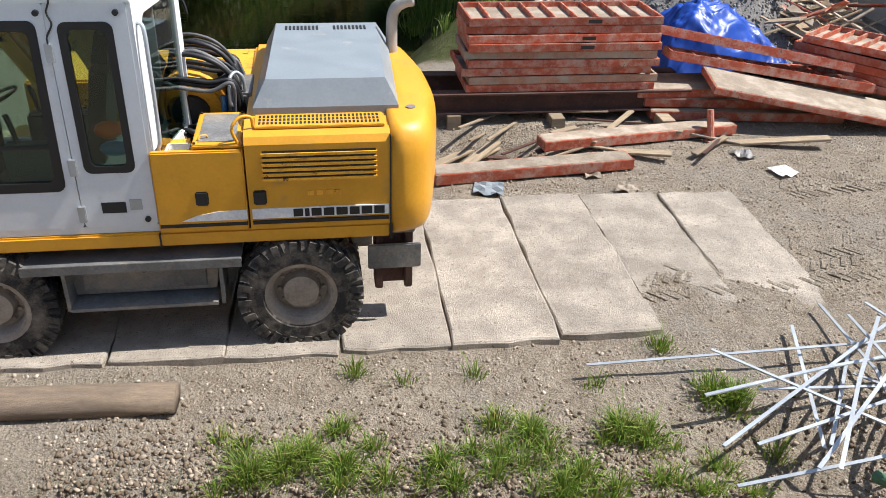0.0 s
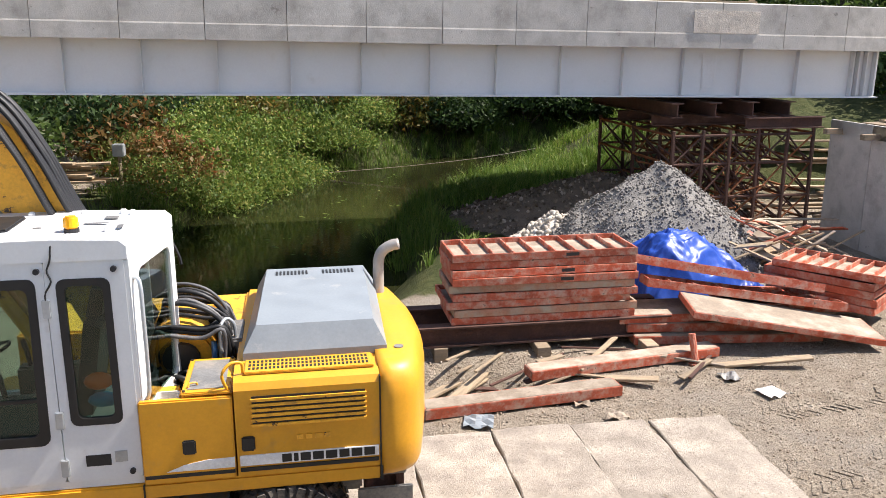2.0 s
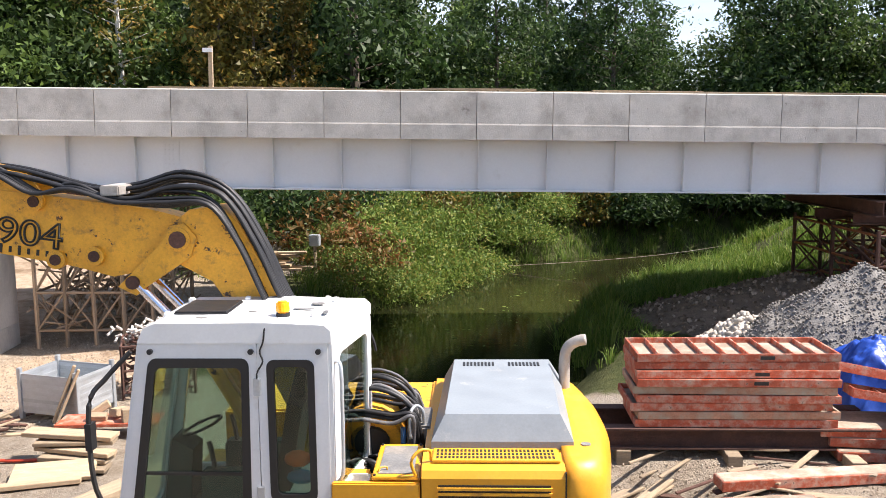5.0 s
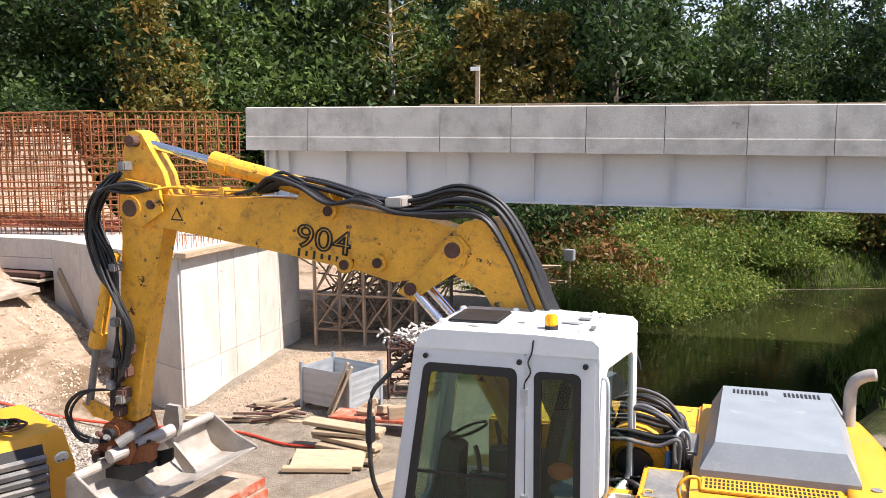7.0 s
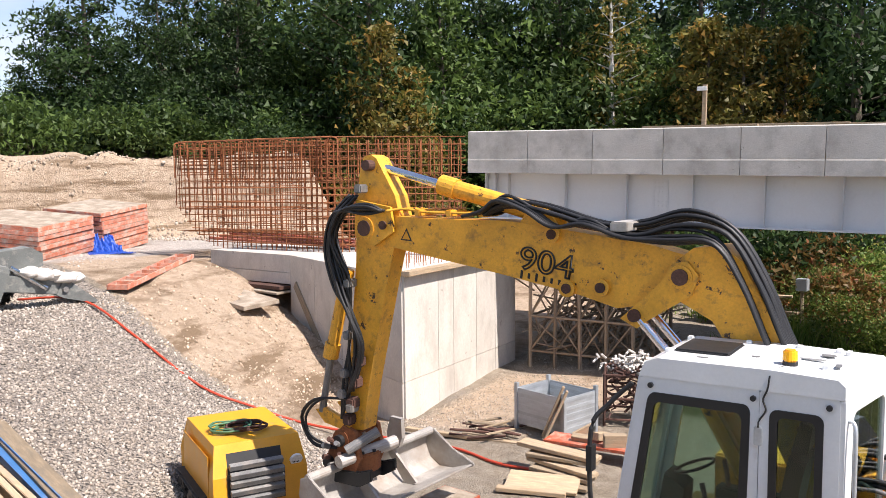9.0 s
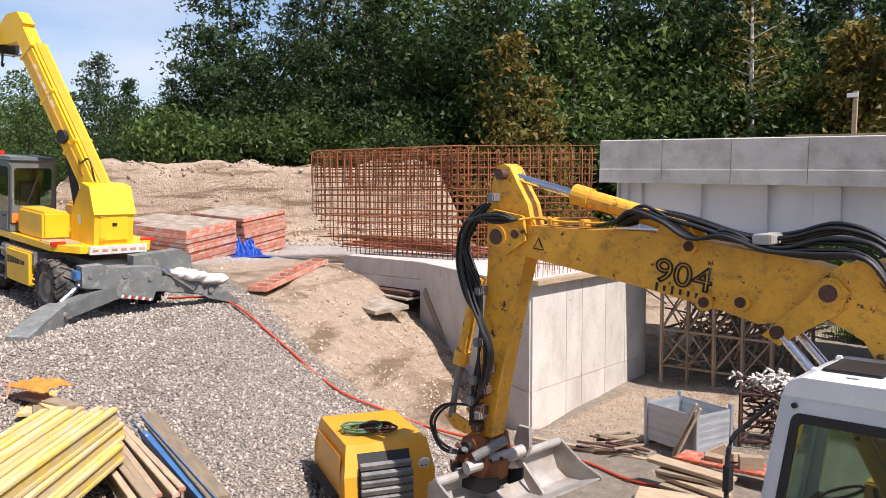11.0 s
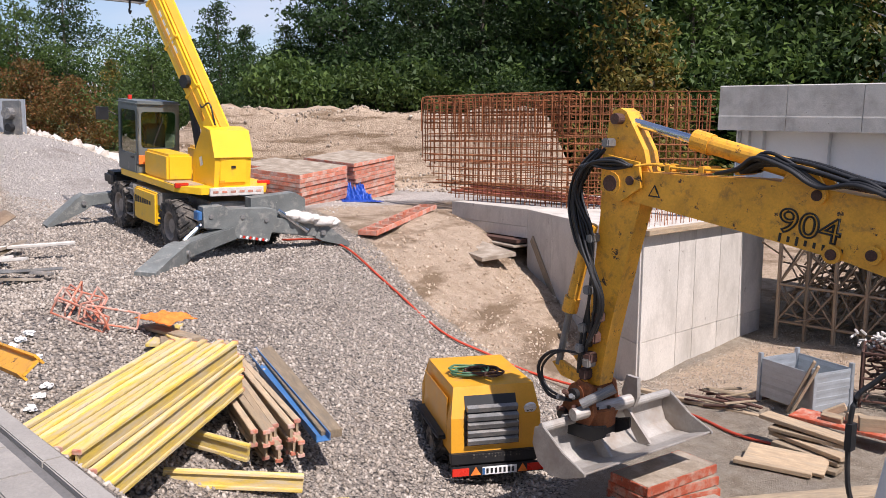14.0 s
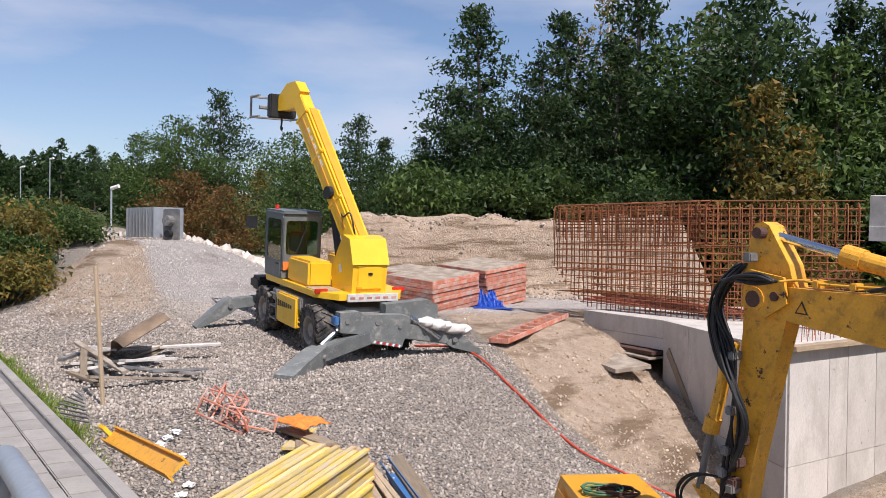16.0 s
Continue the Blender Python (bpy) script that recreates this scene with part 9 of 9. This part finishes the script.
# ---------------------------------------------------------------- things around the far side
def build_left_yard():
    label = "faded red shuttering panel in a stack by the sand bank"
    for x, y, n, rz, L, W in ((-25.7, 10.8, 8, 27, 2.0, 2.4), (-27.0, 13.3, 10, 27, 2.1, 2.45), (-29.4, 11.5, 8, 25, 1.9, 1.9)):
        z0 = float(height(x, y)) + 0.02
        p = flat_panel(L, W, 0.125, M_REDPALE, label, "panels by the bank")
        p.matrix_basis = pose(x, y, z0, 5.4, 4.5, rz)
        for k in range(1, n):
            copy_thing(p, pose(x + 0.015 * k + RND.uniform(-0.03, 0.03), y - 0.0065 * k + RND.uniform(-0.03, 0.03), z0 + 0.134 * k, 5.4, 4.5, rz + RND.uniform(-0.8, 0.8)))
    bm = bmesh.new()
    bmesh.ops.create_grid(bm, x_segments=60, y_segments=60, size=1)
    for v in bm.verts:
        a = abs(noise.noise(Vector((v.co.x * 4.5 + v.co.y, v.co.y * 1.6, 2)))) ** 0.8 + 0.5 * abs(noise.noise(Vector((v.co.x * 5, v.co.y * 9, 6)))) - 0.25
        w = 0.34 + 0.16 * (1 - v.co.y) + 0.07 * noise.noise(Vector((v.co.y * 3, 1, 4)))
        v.co = Vector((v.co.x * w - 0.25 * v.co.y, v.co.y * 0.8, max(0.02, 0.9 * smoothstep(0.25 + v.co.y * 0.6) * (1 - 0.3 * v.co.x ** 2) - 0.3 * a)))
    bmesh.ops.solidify(bm, geom=bm.faces[:], thickness=0.015)
    tagged(part("tarpaulin", bm, M_TARP, smooth=True, m=pose(*at(-25.15, 12.55), 0, 0, 60)), "blue tarpaulin slumped between panel stacks", "tarpaulin")
    p = shutter_panel(4.0, 0.5, 0.12, 8, M_REDPALE, "long faded red panel lying on the slope", "loose red panels")
    a, b = at(-17.9, 8.9, 0.05), at(-20.6, 12.6, 0.12)
    dd = b - a
    p.matrix_basis = pose(*((a + b) / 2), 0, -math.degrees(math.asin(dd.z / dd.length)), math.degrees(math.atan2(dd.y, dd.x)))
    # red hose down the slope
    P = [at(x, y, 0.04) for x, y in ((-18.6, 7.2), (-17.25, 7.92), (-15.4, 8.1), (-13.73, 8.35), (-12.9, 8.85), (-12.07, 9.44), (-10.8, 9.95), (-9.34, 10.3), (-8.2, 10.1), (-7.3, 10.2))]
    tagged(part("air_hose", tube(bmesh.new(), P, 0.024, 8), M_HOSE_RED, smooth=True), "long red air hose across the slope", "hose")
    # rods lying on the sand
    for x, y in ((-13.2, 11.6), (-13.6, 11.9)):
        tagged(bar("sand_rod", at(x, y, 0.03), at(x + 1.2, y - 0.9, 0.03), 0.02, M_RUST_DARK), "thin rod lying on the sand slope", "rod", "rods on the sand")

    def on_rubble_(r):
        x, y = -45 + r.gauss(0, 2.5), 8.5 + r.gauss(0, 2.2)
        return (x, y, float(height(x, y)) + max(0, 0.8 - 0.2 * abs(x + 45) - 0.35 * abs(y - 8.5)) * r.random())

    stones("broken_rubble", "pale broken concrete rubble", "rubble", 900, on_rubble_, 0.2, M_WHITE_STONES, 11)
    heap("rubble_bank", "low bank of pale rubble", "rubble heap", -45, 8.5, 5, 4, 0.8, M_RUBBLE, 5)

    def on_yard(r):
        x, y = r.uniform(-44, -22), r.uniform(0.5, 12)
        return (x, y, math.nan)

    stones("yard_stones", "pale stones on the yard", "stones", 2600, on_yard, 0.024, M_WHITE_STONES, 12)

    def on_cliff(r):
        t, k = r.uniform(-14, 8), r.uniform(-2.2, 1.2)
        x, y = -30.8 + t * 0.60 - 0.80 * k, 15.5 + t * 0.80 + 0.60 * k
        return (x, y, math.nan)

    stones("bank_clods", "clods broken from the sand bank", "clods", 2200, on_cliff, 0.045, M_CLODS, 13)
    # machine parts at the yard's end
    ct = thing("mesh_container", "white steel mesh container at the end of the yard", "container", pose(*at(-36.5, 3.2, 0), 0, 0, 20))
    for x in (-1.2, 1.2):
        for y in (-0.6, 0.6):
            bar("post", (x, y, 0), (x, y, 1.3), 0.04, M_GALV, ct)
    for s in (-1, 1):
        part("side_panel", B(-1.2, 1.2, s * 0.6 - 0.015, s * 0.6 + 0.015, 0.1, 1.3), M_GALV, ct)
        part("end_panel", B(s * 1.2 - 0.015, s * 1.2 + 0.015, -0.58, 0.58, 0.1, 1.3), M_GALV, ct)
    for i in range(9):
        bar("rail", (-1.2 + i * 0.3, -0.63, 0.1), (-1.2 + i * 0.3, -0.63, 1.3), 0.02, M_STEEL_DIRTY, ct)
    gb = thing("machine_attachment", "grey steel machine attachment standing on end", "attachment", pose(*at(-34.3, 3.6, 0), 0, 0, 40))
    part("back_plate", B(-0.4, 0.4, -0.05, 0.05, 0, 1.2), M_STEEL_DIRTY, gb, bevel=0.03)
    bar("boss", (0, -0.05, 0.75), (0, -0.3, 0.75), 0.2, M_STEEL_DIRTY, gb, 14)
    bar("boss", (0, -0.05, 0.25), (0, -0.25, 0.25), 0.14, M_DARK, gb, 14)
    # far house, lamps and poles
    hx, hy = -290, -13.5
    hz = float(height(hx, hy))
    hs = thing("house", "small white house with a red tiled roof far off", "house", pose(hx, hy, hz, 0, 0, 20))
    part("wall", B(-4, 4, -3, 3, 0, 3.2), M_PAPER, hs)
    rf = bmesh.new()
    prism(rf, [(-4.3, 3.2), (4.3, 3.2), (0, 6.0)], -3.3, 3.3)
    part("roof", rf, M_ROOF_RED, hs)
    for x in (-2, 2):
        part("window", B(x - 0.5, x + 0.5, -3.03, -2.95, 1.0, 2.2), M_DARK, hs)
    for x, y, h_ in ((-48, 2.2, 2.5), (-95, -1.0, 6), (-90, -3.5, 5)):
        lp = thing("lamp_post", "slim pale lamp post", "lamp post", pose(x, y, float(height(x, y))), "lamp posts")
        bar("pole", (0, 0, 0), (0, 0, h_), 0.05, M_GALV, lp, 8)
        bar("head", (0, 0, h_ - 0.02), (0.35, 0.35, h_ + 0.1), 0.1, M_PAPER, lp, 8)


build_left_yard()


def build_bin_corner():
    bn = thing("steel_bin", "galvanised corrugated steel stacking bin", "steel bin", pose(-8.45, 12.15, 0.02, 0, 0, -8))
    W, D, H = 1.1, 0.85, 0.78
    for s in (-1, 1):
        for i in range(5):
            z = 0.14 + i * 0.125
            board("corrugation", W, 0.03, 0.085, pose(0, s * D / 2, z + 0.05), M_GALV, bn, bevel=0.015)
            board("corrugation", 0.03, D, 0.085, pose(s * W / 2, 0, z + 0.05), M_GALV, bn, bevel=0.015)
        part("side_panel", B(-W / 2, W / 2, s * D / 2 - 0.01, s * D / 2 + 0.01, 0.12, H - 0.03), M_GALV, bn)
        part("end_panel", B(s * W / 2 - 0.01, s * W / 2 + 0.01, -D / 2 + 0.011, D / 2 - 0.011, 0.12, H - 0.03), M_GALV, bn)
        for q in (-1, 1):
            board("corner_post", 0.07, 0.07, H + 0.06, pose(s * W / 2, q * D / 2, H / 2 + 0.03), M_GALV, bn)
    part("bin_floor", B(-W / 2, W / 2, -D / 2, D / 2, 0.1, 0.13), M_GALV, bn)
    r = random.Random(15)
    cr = thing("steel_crate", "rusty mesh crate heaped with scrap fittings", "crate", pose(-7.6, 13.6, 0.02, 0, 0, 28))
    for x in (-0.6, 0.6):
        for y in (-0.45, 0.45):
            bar("post", (x, y, 0), (x, y, 0.95), 0.03, M_RUST_DARK, cr)
    for z in (0.12, 0.5, 0.93):
        for s in (-1, 1):
            bar("rail", (-0.6, s * 0.45, z), (0.6, s * 0.45, z), 0.022, M_RUST_DARK, cr)
            bar("rail", (s * 0.6, -0.45, z), (s * 0.6, 0.45, z), 0.022, M_RUST_DARK, cr)
    bm = bmesh.new()
    for i in range(260):
        p = Vector((r.uniform(-0.55, 0.55), r.uniform(-0.4, 0.4), 0.1 + 0.95 * r.random()))
        q = p + Vector((r.uniform(-0.2, 0.2), r.uniform(-0.2, 0.2), r.uniform(-0.12, 0.12)))
        cyl(bm, p, q, r.choice((0.015, 0.025)), seg=5)
    tagged(part("scrap_fill", bm, M_RUST_DARK, cr), kind="stuff")
    bm = bmesh.new()
    for i in range(130):
        p = Vector((r.gauss(0, 0.28), r.gauss(0, 0.2), 0.95 + 0.25 * r.random()))
        cyl(bm, p, p + Vector((r.uniform(-0.2, 0.2), r.uniform(-0.2, 0.2), r.uniform(-0.1, 0.1))), 0.022, seg=5)
    tagged(part("pale_fill", bm, M_SACK, cr), kind="stuff")
    # timber around
    for L, w, h_, x, y, z, rx, ry, rz, m_ in ((1.3, 0.28, 0.06, -7.2, 10.3, 0.36, 0, 2, 5, M_WOOD_PALE), (1.1, 0.25, 0.05, -7.1, 10.25, 0.28, 0, 0, 12, M_WOOD), (1.2, 0.22, 0.06, -7.05, 10.15, 0.2, 0, 0, -6, M_WOOD_PALE), (1.0, 0.3, 0.06, -7.0, 10.1, 0.12, 0, 0, 2, M_WOOD),
                                                  (1.05, 0.45, 0.05, -7.05, 9.65, 0.09, 12, 0, 22, M_WOOD_PALE), (1.0, 0.14, 0.06, -7.05, 9.35, 0.05, 0, 0, 24, M_WOOD_PALE), (0.9, 0.3, 0.05, -6.9, 9.9, 0.05, 0, 0, 10, M_WOOD),
                                                  (0.95, 0.1, 0.05, -8.15, 11.6, 0.48, 0, -68, 30, M_WOOD_PALE), (0.9, 0.1, 0.04, -8.05, 11.55, 0.45, 0, -66, 34, M_WOOD_PALE),
                                                  (1.5, 0.5, 0.05, -7.2, 11.3, 0.22, 0, 0, 12, M_REDFORM), (0.35, 0.12, 0.1, -7.5, 11.5, 0.32, 0, -30, 30, M_WOOD_PALE), (0.3, 0.14, 0.12, -7.1, 11.4, 0.33, 0, 10, 80, M_WOOD_PALE), (0.35, 0.16, 0.2, -6.8, 11.3, 0.36, 0, 0, 40, M_WOOD_PALE), (0.3, 0.12, 0.1, -7.35, 11.2, 0.30, 20, 0, 10, M_WOOD_PALE),
                                                  (2.9, 0.3, 0.3, -5.75, 8.75, 0.16, 0, 0, 68, M_WOOD), (2.2, 0.12, 0.06, -9.6, 10.9, 0.05, 0, 0, 15, M_WOOD_PALE)):
        b = board("timber", L, w, h_, pose(x, y, z + float(height(x, y)), rx, ry, rz), m_)
        tagged(b, "sawn timber offcut stacked beside the machine", "timber", "timber offcuts")
    for i in range(14):
        x, y = -9.4 + r.gauss(0, 0.25), 11.3 + r.gauss(0, 0.25)
        b = board("scrap_lath", 0.7, 0.06, 0.03, pose(*at(x, y, 0.04 + 0.15 * r.random()), r.uniform(-10, 10), r.uniform(-10, 10), r.uniform(0, 90)), r.choice((M_WOOD, M_RUST_DARK)))
        tagged(b, "rusty brown scrap lath in a small heap", "lath", "scrap laths")
    # red panels under the bucket
    for k in range(3):
        p = flat_panel(1.3, 0.6, 0.12, M_REDFORM, "faded red shuttering panel under the digger bucket", "panels under the bucket")
        p.matrix_basis = pose(-7.3, 7.5, 0.02 + 0.13 * k + float(height(-7.3, 7.5)), 0, 0, 80 + 6 * k)
    # far bank clutter by the bridge end
    for i in range(12):
        b = board("stored_board", 2.2, 0.25, 0.06, pose(-9.9 + r.uniform(-0.6, 0.6), 25.0 + r.uniform(-0.7, 0.7), float(height(-9.9, 25)) + 0.3 + 0.06 * i, 0, 0, r.uniform(-12, 12)), M_WOOD_PALE)
        tagged(b, "pale board on the far bank", "board", "far bank boards")
    bx = thing("junction_box", "grey electric box on a post", "electric box", pose(*at(-8.2, 24.6, 0)))
    bar("post", (0, 0, 0), (0, 0, 1.2), 0.05, M_WOOD, bx)
    part("cabinet", B(-0.16, 0.16, -0.12, 0.12, 1.15, 1.5), M_GALV, bx, bevel=0.02)
    # mooring rope across the river
    P = [Vector((-3.0, 33.5, -0.75)), Vector((0.5, 33, -0.4)), Vector((4, 32.5, 0.1)), Vector((8, 32, 1.0)), Vector((12, 31.5, 2.2))]
    tagged(part("guide_rope", tube(bmesh.new(), P, 0.012, 5), M_PLYGREY), "pale rope slung across the river", "rope")


build_bin_corner()


def floating_leaves():
    r = random.Random(61)
    V, F = [], []
    while len(F) < 170:
        x, y = r.uniform(-8, 10), r.uniform(20, 39)
        if float(river_depth(x, y)) > -0.15 or math.sin(x * 1.3 + y * 0.8) * math.cos(y * 1.1 - x * 0.4) < 0.1:
            continue
        a, s, i = r.uniform(0, 6.28), r.uniform(0.02, 0.07), len(V)
        for k in range(4):
            V.append((x + s * (1.6 if k % 2 else 0.6) * math.cos(a + k * 1.57), y + s * (1.6 if k % 2 else 0.6) * math.sin(a + k * 1.57), -0.894))
        F.append((i, i + 1, i + 2, i + 3))
    me = bpy.data.meshes.new("floating_leaves")
    me.from_pydata(V, [], F)
    me.materials.append(M_REED)
    tagged(new("floating_leaves", me), "leaves and weed floating on the river", "leaves", kind="stuff")


floating_leaves()
